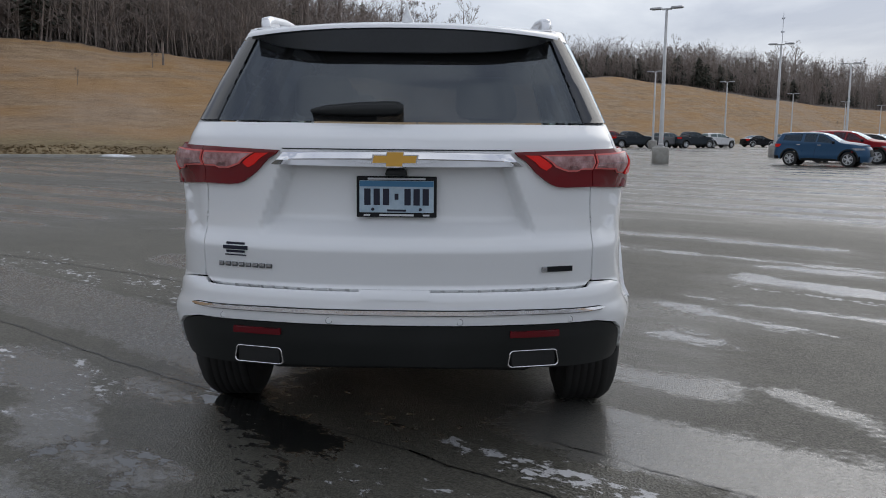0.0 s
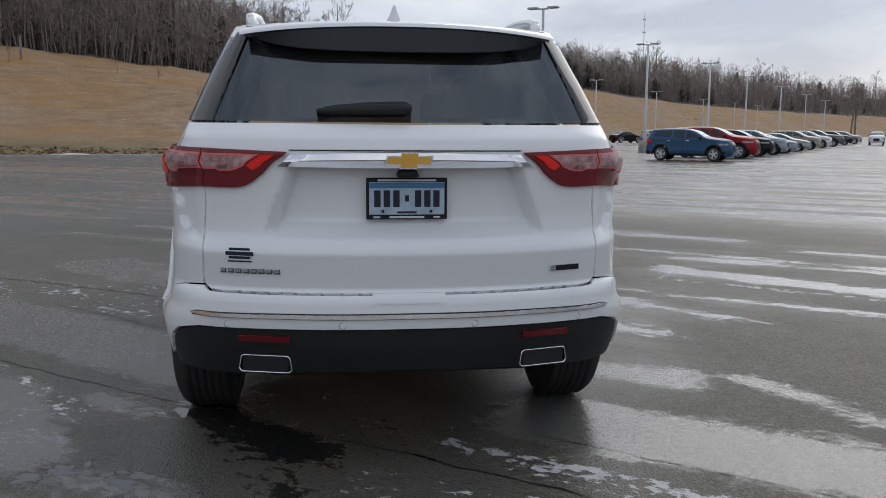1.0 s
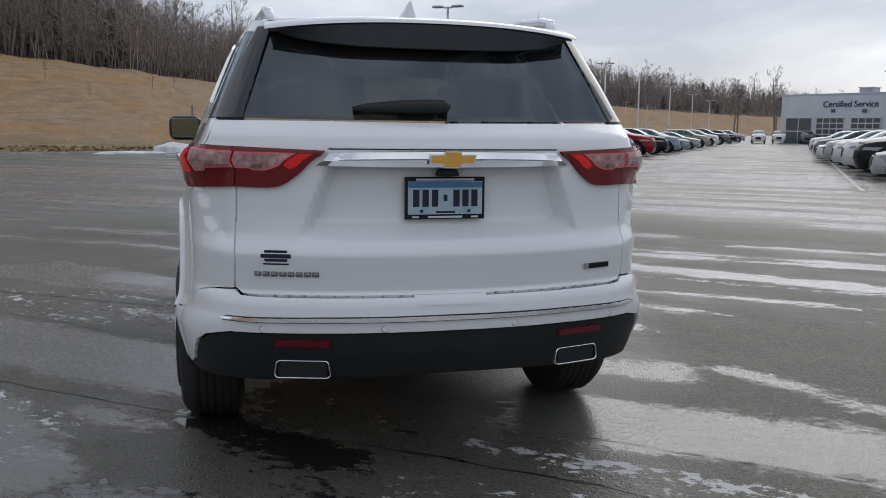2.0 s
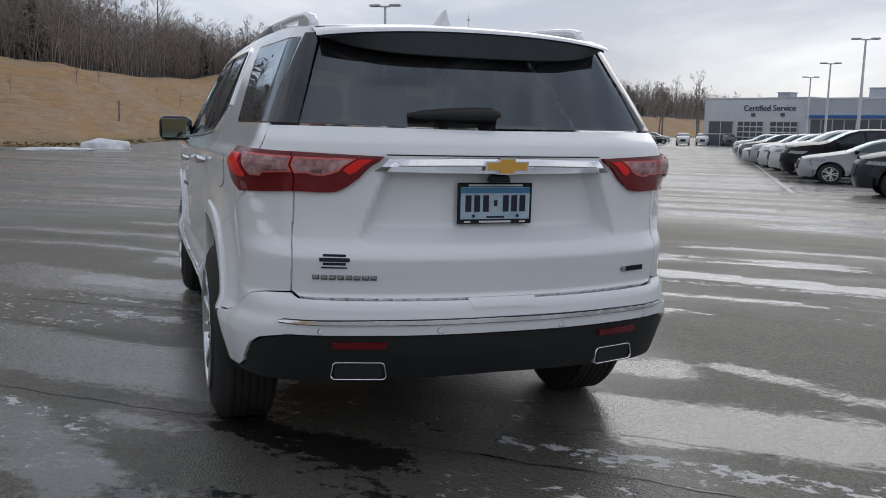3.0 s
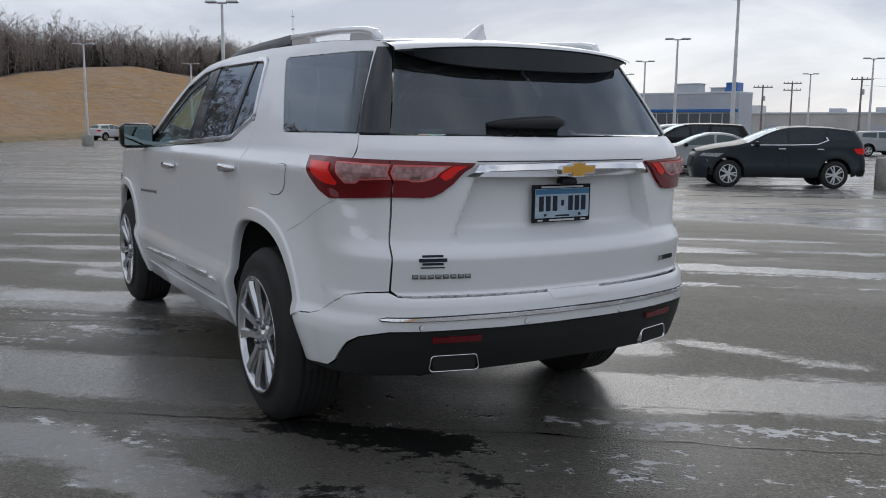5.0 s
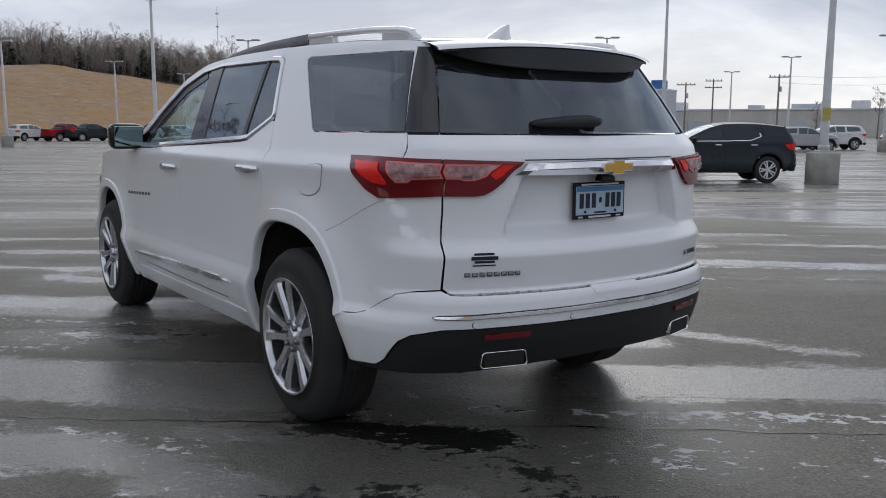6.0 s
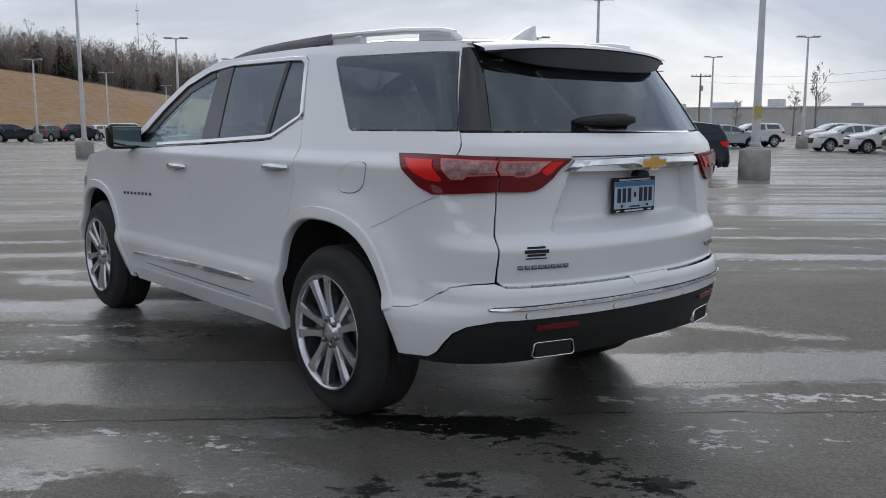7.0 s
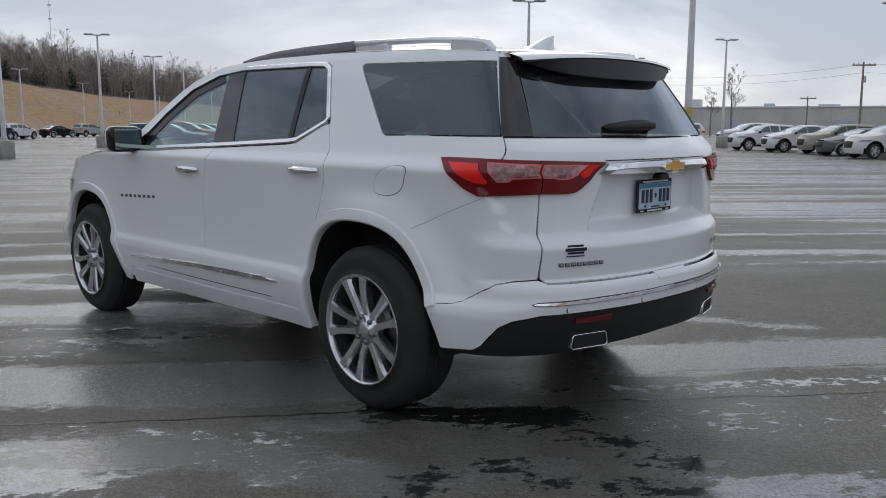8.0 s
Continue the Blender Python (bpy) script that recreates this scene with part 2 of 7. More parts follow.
def asphalt():
    m = material("wet_asphalt", (.15, .15, .145), .6)
    tc = m.node_tree.nodes.new("ShaderNodeTexCoord")
    turn = m.node_tree.nodes.new("ShaderNodeMapping")
    turn.inputs["Rotation"].default_value = (0, 0, radians(38))
    link(m, tc.outputs["Object"], turn.inputs["Vector"])

    def streaks(scale, along, detail=5.0, rough=.6, dist=.0):
        mp = m.node_tree.nodes.new("ShaderNodeMapping")
        mp.inputs["Scale"].default_value = (along, 1, 1)
        link(m, turn.outputs["Vector"], mp.inputs["Vector"])
        n = node(m, "ShaderNodeTexNoise", Scale=scale, Detail=detail, Roughness=rough, Distortion=dist)
        link(m, mp.outputs["Vector"], n.inputs["Vector"])
        return n.outputs["Fac"]

    def attribute(name):
        n = m.node_tree.nodes.new("ShaderNodeAttribute")
        n.attribute_name = name
        return n.outputs["Fac"]

    ragged = math_node(m, "SUBTRACT", streaks(2.6, .45, 8.0, .68), .5)
    fine = math_node(m, "SUBTRACT", streaks(16.0, .7, 5.0, .7), .5)
    shift = math_node(m, "ADD", math_node(m, "MULTIPLY", ragged, .85), math_node(m, "MULTIPLY", fine, .50))
    near = attribute("near")
    wet_near = math_node(m, "ADD", attribute("wet"), shift)
    far_raw = math_node(m, "SUBTRACT", streaks(.80, .07, 6.0, .62, .3), .512)
    far_raw = math_node(m, "ADD", math_node(m, "MULTIPLY", far_raw, 2.2), math_node(m, "MULTIPLY", fine, .10))
    keep = math_node(m, "SUBTRACT", 1.0, near)
    wet = math_node(m, "ADD", math_node(m, "MULTIPLY", wet_near, near), math_node(m, "MULTIPLY", far_raw, keep))
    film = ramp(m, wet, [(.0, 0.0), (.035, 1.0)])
    # stones of the wearing course: a tone for each stone, and their tops stand out of thin water
    stone = node(m, "ShaderNodeTexVoronoi", Scale=105.0)
    link(m, turn.outputs["Vector"], stone.inputs["Vector"])
    stone_tone = m.node_tree.nodes.new("ShaderNodeSeparateColor")
    link(m, stone.outputs["Color"], stone_tone.inputs["Color"])
    tone = stone_tone.outputs["Red"]
    grain = streaks(70.0, 1.0, 3.0, .7)
    coarse = streaks(22.0, .8, 4.0, .7)
    sheen = math_node(m, "ADD", attribute("sheen"), math_node(m, "ADD", math_node(m, "MULTIPLY", ragged, .55), math_node(m, "MULTIPLY", math_node(m, "SUBTRACT", coarse, .5), .35)))
    sheen = ramp(m, sheen, [(.0, 0.0), (.075, 1.0)])
    sheen = math_node(m, "MULTIPLY", math_node(m, "MULTIPLY", sheen, near), ramp(m, math_node(m, "ADD", math_node(m, "MULTIPLY", tone, .5), math_node(m, "MULTIPLY", grain, .5)), [(.35, 1.0), (.78, .62)]))
    pool = ramp(m, math_node(m, "ADD", attribute("pool"), math_node(m, "ADD", math_node(m, "MULTIPLY", ragged, .55), math_node(m, "MULTIPLY", fine, .62))), [(.0, 0.0), (.045, 1.0)])
    damp = ramp(m, math_node(m, "ADD", math_node(m, "MULTIPLY", streaks(.9, .4, 6.0, .6), .75), math_node(m, "MULTIPLY", math_node(m, "ADD", wet, .35), .55)), [(.42, 0.0), (.70, 1.0)])
    salt = ramp(m, math_node(m, "ADD", attribute("salt"), math_node(m, "MULTIPLY", math_node(m, "ADD", ragged, math_node(m, "MULTIPLY", fine, 1.6)), .30)), [(.012, 0.0), (.03, 1.0)])
    patchy = streaks(.35, .5, 4.0, .6)
    blotch = streaks(3.2, .7, 6.0, .65)
    speck = math_node(m, "ADD", math_node(m, "MULTIPLY", tone, .55), math_node(m, "MULTIPLY", grain, .45))
    field = math_node(m, "ADD", math_node(m, "MULTIPLY", patchy, .55), math_node(m, "MULTIPLY", blotch, .45))
    dry = ramp(m, math_node(m, "ADD", math_node(m, "MULTIPLY", field, .5), math_node(m, "MULTIPLY", speck, .5)), [(.30, (.050, .047, .039)), (.50, (.100, .095, .078)), (.72, (.185, .176, .146))])
    colour = mix_colour(m, math_node(m, "MULTIPLY", damp, .40), dry, (.072, .071, .067))
    # wet asphalt tone with the car's shade and dark reflection painted in
    soak_shade = math_node(m, "MULTIPLY", attribute("soak_shade"), math_node(m, "ADD", .75, math_node(m, "MULTIPLY", ragged, 1.6)), True)
    colour = mix_colour(m, math_node(m, "MULTIPLY", soak_shade, .74), colour, mix_colour(m, .38, dry, (.024, .027, .026)))
    # pale tints put the reflected sky into the colour of both films
    thin_sky_pale = mix_colour(m, .50, dry, (.195, .195, .196))
    colour = mix_colour(m, math_node(m, "MULTIPLY", sheen, .8), colour, thin_sky_pale)
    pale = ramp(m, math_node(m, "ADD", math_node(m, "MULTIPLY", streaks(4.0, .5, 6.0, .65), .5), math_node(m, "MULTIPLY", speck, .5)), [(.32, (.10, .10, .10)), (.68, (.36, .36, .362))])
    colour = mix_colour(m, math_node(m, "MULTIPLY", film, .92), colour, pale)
    colour = mix_colour(m, math_node(m, "MULTIPLY", pool, .88), colour, (.014, .015, .015))
    colour = mix_colour(m, math_node(m, "MULTIPLY", salt, .85), colour, (.60, .60, .61))
    link(m, colour, bsdf(m).inputs["Base Color"])
    rough = math_node(m, "SUBTRACT", math_node(m, "SUBTRACT", .62, math_node(m, "MULTIPLY", damp, .24)), math_node(m, "MULTIPLY", soak_shade, .34))
    rough = math_node(m, "SUBTRACT", rough, math_node(m, "ADD", math_node(m, "MULTIPLY", sheen, .46), math_node(m, "MULTIPLY", keep, .10)))
    thin = ramp(m, streaks(5.0, .6, 4.0, .6), [(.35, .10), (.7, .28)])
    rough_mix = mix_colour(m, film, rough, thin)
    rough_mix = mix_colour(m, pool, rough_mix, (.05, .05, .05))
    rough_mix = mix_colour(m, salt, rough_mix, (.7, .7, .7))
    link(m, rough_mix, bsdf(m).inputs["Roughness"])
    wet_gloss = math_node(m, "MAXIMUM", math_node(m, "MAXIMUM", film, sheen), pool)
    link(m, math_node(m, "ADD", math_node(m, "ADD", .34, math_node(m, "MULTIPLY", keep, .15)), math_node(m, "MULTIPLY", wet_gloss, .28)), bsdf(m).inputs["Specular IOR Level"])
    calm = math_node(m, "MULTIPLY", math_node(m, "SUBTRACT", 1.0, math_node(m, "MULTIPLY", math_node(m, "MAXIMUM", film, sheen), .78)), math_node(m, "SUBTRACT", 1.0, math_node(m, "MULTIPLY", pool, .96)))
    relief = math_node(m, "ADD", math_node(m, "MULTIPLY", grain, .6), math_node(m, "ADD", stone.outputs["Distance"], math_node(m, "MULTIPLY", tone, .5)))
    bump(m, math_node(m, "MULTIPLY", relief, calm), .6, .004)
    return m


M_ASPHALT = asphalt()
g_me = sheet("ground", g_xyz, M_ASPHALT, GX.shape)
for name, values in (("wet", inside_of(WET + WET_SIDE, GP, GQ)), ("sheen", inside_of(SHEEN, GP, GQ)), ("pool", inside_of(POOL, GP, GQ)), ("soak_shade", smooth(-.28, .30, inside_of(SOAK_SHADE, GP, GQ))), ("salt", np.maximum(inside_of(SALT, GP, GQ), -.5)), ("near", 1 - smooth(5.5, 9.0, np.hypot(GX - .8, GY - 1.8)))):
    layer = g_me.attributes.new(name, "FLOAT", "POINT")
    layer.data.foreach_set("value", values.astype(np.float32).ravel())
ground = tagged(new("ground", g_me), "wet grey asphalt parking lot with melt-water streaks, sky gleam painted into them", "ground", kind="structure")

# crack lines sealed with tar, along the streaks
M_TAR = mottled("tar_joint", (.006, .006, .006), (.02, .02, .02), 6.0, (.2, .5), .3)


def crack(p0, q0, p1, q1, half, seed):
    r = random.Random(seed)
    bm = bmesh.new()
    n = max(6, int(abs(p1 - p0) / .07))
    last, wob = None, 0.0
    for k in range(n + 1):
        t = k / n
        wob = wob * .86 + r.uniform(-.012, .012)
        p, q = p0 + (p1 - p0) * t, q0 + (q1 - q0) * t + wob
        w = half * r.uniform(.35, 1.3)
        pair = []
        for d in (-w, w):
            x, y = p * LP[0] + (q + d) * LQ[0], p * LP[1] + (q + d) * LQ[1]
            pair.append(bm.verts.new((x, y, lot_z(x, y) + .0025)))
        if last:
            bm.faces.new((last[0], pair[0], pair[1], last[1]))
        last = pair
    me = bpy.data.meshes.new("pavement_joint")
    bm.to_mesh(me)
    bm.free()
    me.materials.append(M_TAR)
    return tagged(new("pavement_joint", me), "dark sealed crack across the wet asphalt", "pavement joint", kind="structure")


crack(-7, -.575, 6, -.64, .006, 1)
crack(-3.2, .48, -.8, .30, .004, 2)
crack(-6.2, .75, -2.2, 1.15, .006, 3)
crack(.85, -.12, 5.5, -.26, .004, 4)

# painted bay line in front of the parked row
M_LINE = mottled("worn_white_line", (.30, .30, .29), (.55, .55, .54), 2.0, (.5, .7), .3)
bm = bmesh.new()
for a, b, w in (((14.6, 14.2), (43.0, 52.2), .06),):
    last = None
    for k in range(25):
        t = k / 24
        x, y = a[0] + (b[0] - a[0]) * t, a[1] + (b[1] - a[1]) * t
        pair = [bm.verts.new((x + s * w * .8, y - s * w * .6, lot_z(x, y) + .006)) for s in (-1, 1)]
        if last:
            bm.faces.new((last[0], last[1], pair[1], pair[0]))
        last = pair
line_me = bpy.data.meshes.new("parking_line")
bm.to_mesh(line_me)
bm.free()
line_me.materials.append(M_LINE)
tagged(new("parking_line", line_me), "worn white painted line on the asphalt", "road marking", kind="structure")


# ---------------------------------------------------------------- grassy bank
def dry_grass():
    m = material("dry_grass", (.3, .2, .1), .9)
    big, band = noise_of(m, .07, 5.0), noise_of(m, .22, 6.0, .6, (.5, .5, 5.0), .6)
    mid, small = noise_of(m, .9, 6.0, .7, (.45, .45, 3.5)), noise_of(m, 6.0, 5.0, .75, (.6, .6, 2.5))
    tone = math_node(m, "ADD", math_node(m, "MULTIPLY", mid, .60), math_node(m, "MULTIPLY", small, .40))
    c = ramp(m, tone, [(.32, (.125, .082, .045)), (.44, (.255, .170, .096)), (.56, (.335, .230, .135)), (.70, (.50, .375, .245))])
    c = mix_colour(m, ramp(m, band, [(.42, 0.0), (.60, .70)]), c, mix_colour(m, tone, (.27, .140, .045), (.42, .245, .095)))
    c = mix_colour(m, ramp(m, big, [(.47, 0.0), (.66, .50)]), c, mix_colour(m, tone, (.22, .165, .120), (.44, .345, .265)))
    verge = m.node_tree.nodes.new("ShaderNodeAttribute")
    verge.attribute_name = "verge"
    mown = ramp(m, math_node(m, "ADD", verge.outputs["Fac"], math_node(m, "MULTIPLY", math_node(m, "SUBTRACT", mid, .5), 1.2)), [(.35, 0.0), (.75, .75)])
    c = mix_colour(m, mown, c, ramp(m, tone, [(.32, (.070, .056, .030)), (.50, (.185, .150, .078)), (.68, (.33, .265, .145))]))
    # leaf litter under the woods
    edge = m.node_tree.nodes.new("ShaderNodeAttribute")
    edge.attribute_name = "litter"
    under = ramp(m, math_node(m, "ADD", edge.outputs["Fac"], math_node(m, "MULTIPLY", math_node(m, "SUBTRACT", mid, .5), .7)), [(.40, 0.0), (.60, 1.0)])
    c = mix_colour(m, under, c, ramp(m, tone, [(.30, (.055, .046, .040)), (.70, (.13, .108, .092))]))
    link(m, c, bsdf(m).inputs["Base Color"])
    bump(m, tone, 1.0, .30)
    return m


M_GRASS = dry_grass()
az = np.linspace(-180, 180, 800)
vv = np.concatenate([np.linspace(-6, 70, 95), np.linspace(73, 500, 40)])
AZ, VV = np.meshgrid(az, vv)
RR = bank_at(AZ)[0] + VV
lump = .07 * np.sin(RR * .9 + AZ * 5.1) * np.sin(AZ * 3.7 - RR * .31) + .05 * np.sin(RR * 2.3 - AZ * 9.0)
b_xyz = np.stack([(RR * np.sin(np.radians(AZ))).ravel(), (RR * np.cos(np.radians(AZ))).ravel(), (bank_height(AZ, RR) + lump * smooth(2, 8, VV)).ravel()], 1)
b_me = sheet("grass_bank", b_xyz, M_GRASS, AZ.shape)
b_litter = b_me.attributes.new("litter", "FLOAT", "POINT")
b_litter.data.foreach_set("value", smooth(.86, 1.0, VV / bank_at(AZ)[2]).astype(np.float32).ravel())
b_verge = b_me.attributes.new("verge", "FLOAT", "POINT")
b_verge.data.foreach_set("value", (1 - smooth(1.5, 9.0, VV)).astype(np.float32).ravel())
bank = tagged(new("grass_bank", b_me), "long bank of dry tawny grass beside the lot", "grass bank", kind="structure")

# dead weeds along its foot
def tufts(name, count, az_lo, az_hi, out_lo, out_hi, tall, mat, label, seed):
    r = random.Random(seed)
    v, f = [], []
    for k in range(count):
        a, o = r.uniform(az_lo, az_hi), r.uniform(out_lo, out_hi) ** 1.0
        x, y, z = bank_point(a, o)
        for j in range(5):
            w = r.uniform(0, math.tau)
            h, lean, half = tall * r.uniform(.3, .8), r.uniform(.9, 2.6), tall * r.uniform(.3, .9)
            b = len(v)
            v += [(x + half * math.cos(w), y + half * math.sin(w), z - .05), (x - half * math.cos(w), y - half * math.sin(w), z - .05), (x + lean * h * math.sin(w), y + lean * h * math.cos(w), z + h)]
            f.append((b, b + 1, b + 2))
    me = bpy.data.meshes.new(name)
    me.from_pydata(v, [], f)
    me.materials.append(mat)
    return tagged(new(name, me), label, "grass", kind="stuff")


M_LITTER = mottled("dead_weeds", (.12, .085, .045), (.28, .20, .11), 1.0, (.85, .95), .1)
tufts("dead_weeds", 1500, -34, 2, -.3, 3.2, .13, M_LITTER, "dark dead weeds along the foot of the bank", 4)


# ---------------------------------------------------------------- trees
class Tubes:
    """Gathers tapered tubes into one mesh."""

    def __init__(self):
        self.v, self.f = [], []

    def tube(self, pts, radii, sides):
        base = len(self.v)
        for i, p in enumerate(pts):
            d = (pts[min(i + 1, len(pts) - 1)] - pts[max(i - 1, 0)]).normalized()
            a = d.orthogonal().normalized()
            b = d.cross(a)
            for k in range(sides):
                w = math.tau * k / sides
                self.v.append(p + (a * math.cos(w) + b * math.sin(w)) * radii[i])
        for i in range(len(pts) - 1):
            for k in range(sides):
                q, n = base + i * sides, (k + 1) % sides
                self.f.append((q + k, q + n, q + sides + n, q + sides + k))

    def twig(self, start, end, wide):
        """A fine tapering twig."""
        d = end - start
        side = d.orthogonal().normalized() * wide if abs(d.z) < .7 * d.length else Vector((d.y + .3, .4 - d.x, 0)).normalized() * wide
        b = len(self.v)
        self.v += [start - side, start + side, end]
        self.f.append((b, b + 1, b + 2))

    def mesh(self, name, mat, smooth_it=True):
        me = bpy.data.meshes.new(name)
        me.from_pydata([tuple(p) for p in self.v], [], self.f)
        me.materials.append(mat)
        if smooth_it:
            me.polygons.foreach_set("use_smooth", [True] * len(me.polygons))
        return me


def bare_tree(seed, height, spread=0.5, low=0.3, limbs=10, mat=None):
    """Trunk and crown meshes of a leafless broadleaf tree."""
    rng = random.Random(seed)
    trunk, crown = Tubes(), Tubes()
    lean = Vector((rng.uniform(-.06, .06), rng.uniform(-.06, .06), 1))
    pts = [Vector((lean.x * height * k + rng.uniform(-.1, .1) * k, lean.y * height * k + rng.uniform(-.1, .1) * k, height * 0.86 * k - 0.3)) for k in (0, .15, .35, .55, .78, 1)]
    r0 = height * 0.017
    trunk.tube(pts, [r0 * 1.35, r0, r0 * .85, r0 * .6, r0 * .35, r0 * .1], 6)

    def grow(start, way, length, radius, level):
        bend = Vector((rng.uniform(-1, 1), rng.uniform(-1, 1), rng.uniform(.1, 1.1))) * 0.28
        mid = start + way * length * .5
        end = start + (way + bend).normalized() * length
        if level == 3:
            crown.twig(start, end, max(radius, .022))
            return
        if level == 2:
            crown.tube([start, end], [radius, radius * .4], 3)
        else:
            crown.tube([start, mid + bend * length * .1, end], [radius, radius * .7, radius * .3], 4 if level == 0 else 3)
        for k in range((5, 4, 9)[level]):
            at = rng.uniform(.3, 1.0)
            p = start + (end - start) * at
            side = Vector((rng.uniform(-1, 1), rng.uniform(-1, 1), rng.uniform(-.3, .9))).normalized()
            grow(p, (way * .75 + side * .8).normalized(), length * rng.uniform(.36, .62) * (1.2 - .5 * at) * (1.25 if level == 2 else 1), max(radius * .5, 0.014), level + 1)

    for k in range(limbs):
        h = low + (0.97 - low) * (k + rng.random()) / limbs
        p = pts[0].lerp(pts[-1], h)
        w = rng.uniform(0, math.tau)
        way = Vector((math.cos(w) * spread * 1.5, math.sin(w) * spread * 1.5, rng.uniform(.55, 1.1))).normalized()
        grow(p, way, height * rng.uniform(.2, .34) * (1.15 - .55 * h), r0 * .42 * (1.2 - h), 0)
    return trunk.mesh("trunk", mat or M_BARK), crown.mesh("crown", mat or M_BARK)


def conifer(seed, height):
    """Trunk and crown meshes of a dark conifer with layered drooping boughs."""
    rng = random.Random(seed)
    trunk = Tubes()
    trunk.tube([Vector((0, 0, -.3)), Vector((0, 0, height * .5)), Vector((0, 0, height))], [height * .02, height * .012, .02], 6)
    v, f = [], []
    tiers = int(height * 2.4)
    for i in range(tiers):
        k = i / tiers
        z = height * (.1 + .88 * k)
        reach = height * .33 * (1 - k) ** .6 * min(1, .45 + 2.2 * k) + .12
        for j in range(9):
            w = rng.uniform(0, math.tau)
            r = reach * rng.uniform(.6, 1.15)
            c, s = math.cos(w), math.sin(w)
            drop = r * rng.uniform(.15, .5)
            for n in range(5):
                a, e = n / 5, (n + rng.uniform(1.2, 1.9)) / 5
                half = r * .16 * (1.2 - a)
                base = len(v)
                tilt = rng.uniform(-.5, .5) * half
                v.extend([(c * r * a, s * r * a, z - drop * a + .1), (c * r * e - s * half, s * r * e + c * half, z - drop * e + tilt), (c * r * e * 1.05, s * r * e * 1.05, z - drop * e - .1), (c * r * e + s * half, s * r * e - c * half, z - drop * e - tilt)])
                f.append((base, base + 1, base + 2, base + 3))
    me = bpy.data.meshes.new("crown")
    me.from_pydata(v, [], f)
    me.materials.append(M_NEEDLES)
    return trunk.mesh("trunk", M_BARK), me


def plant(name, meshes, where, turn, size, label, category="tree", group=""):
    ob = tagged(new(name), label, category, group)
    for part_name, me in zip(("trunk", "crown"), meshes):
        new(part_name, me).parent = ob
    ob.matrix_basis = pose(*where, 0, 0, turn) @ Matrix.Diagonal((size, size, size, 1))
    return ob


TREES = [bare_tree(11 + k, 13 + k, .42 + .07 * (k % 3), .3 + .06 * (k % 3)) for k in range(6)]
PINES = [conifer(31 + k, 9 + 2 * k) for k in range(3)]


# ---------------------------------------------------------------- building blocks for things
def part(name, bm, mat, parent, label="", soft=False):
    """Links a bmesh as one mesh object under a thing or under a part."""
    me = bpy.data.meshes.new(name)
    bm.to_mesh(me)
    bm.free()
    me.materials.append(mat)
    if soft:
        me.polygons.foreach_set("use_smooth", [True] * len(me.polygons))
    ob = new(name, me)
    ob.parent = parent
    if label:
        tagged(ob, label)
    return ob


def box_bm(size, at=(0, 0, 0), bevel=0.0, taper=1.0, segments=2):
    bm = bmesh.new()
    bmesh.ops.create_cube(bm, size=1)
    for v in bm.verts:
        k = taper if v.co.z > 0 else 1.0
        v.co = Vector((v.co.x * size[0] * k, v.co.y * size[1] * k, v.co.z * size[2]))
    if bevel:
        bmesh.ops.bevel(bm, geom=bm.edges[:], offset=bevel, segments=segments, affect="EDGES", profile=.5)
    bmesh.ops.translate(bm, verts=bm.verts[:], vec=at)
    return bm


def turned_bm(profile, sides=20, at=(0, 0, 0), axis="z", cap=True):
    """A turned shape from (radius, height) pairs."""
    bm = bmesh.new()
    rings = []
    for r, h in profile:
        ring = []
        for k in range(sides):
            a = math.tau * k / sides
            p = (r * math.cos(a), r * math.sin(a), h)
            if axis == "x":
                p = (h, p[0], p[1])
            elif axis == "y":
                p = (p[1], h, p[0])
            ring.append(bm.verts.new(Vector(p) + Vector(at)))
        rings.append(ring)
    for a, b in zip(rings, rings[1:]):
        for k in range(sides):
            n = (k + 1) % sides
            bm.faces.new((a[k], a[n], b[n], b[k]))
    if cap:
        bm.faces.new(rings[0][::-1])
        bm.faces.new(rings[-1])
    return bm


def joined(*bms):
    """One bmesh out of several."""
    out = bmesh.new()
    for bm in bms:
        me = bpy.data.meshes.new("tmp")
        bm.to_mesh(me)
        bm.free()
        out.from_mesh(me)
        bpy.data.meshes.remove(me)
    return out


def lamp_post():
    ob = tagged(new("lamp_post"), "white steel lamp post on a round concrete base", "lamp post", "lamp posts of the lot")
    part("concrete_base", turned_bm([(.43, -.4), (.43, .80), (.41, .84), (.36, .85)], 28), M_CONCRETE, ob, "round cast concrete base", True)
    part("base_plate", box_bm((.34, .34, .05), (0, 0, .87), .01), M_PAINT, ob)
    part("pole", joined(turned_bm([(.125, .86), (.12, .9), (.062, 7.7)], 14), turned_bm([(.15, .88), (.15, 1.0), (.13, 1.03)], 14)), M_PAINT, ob, "tapered white pole", True)
    part("hand_hole_cover", box_bm((.1, .02, .18), (0, -.112, 1.5), .006), M_PAINT, ob)
    arm = part("cross_arm", box_bm((.5, .12, .08), (0, 0, 7.72), .015), M_PAINT, ob)
    for sx in (-1, 1):
        head = part("lamp_head", box_bm((.62, .34, .10), (sx * .55, 0, 7.78), .03, .9), M_LAMP_HEAD, ob, "flat grey shoebox lamp head")
        part("lens", box_bm((.44, .24, .02), (sx * .55, 0, 7.725), .004), M_CONCRETE, head)
    return ob


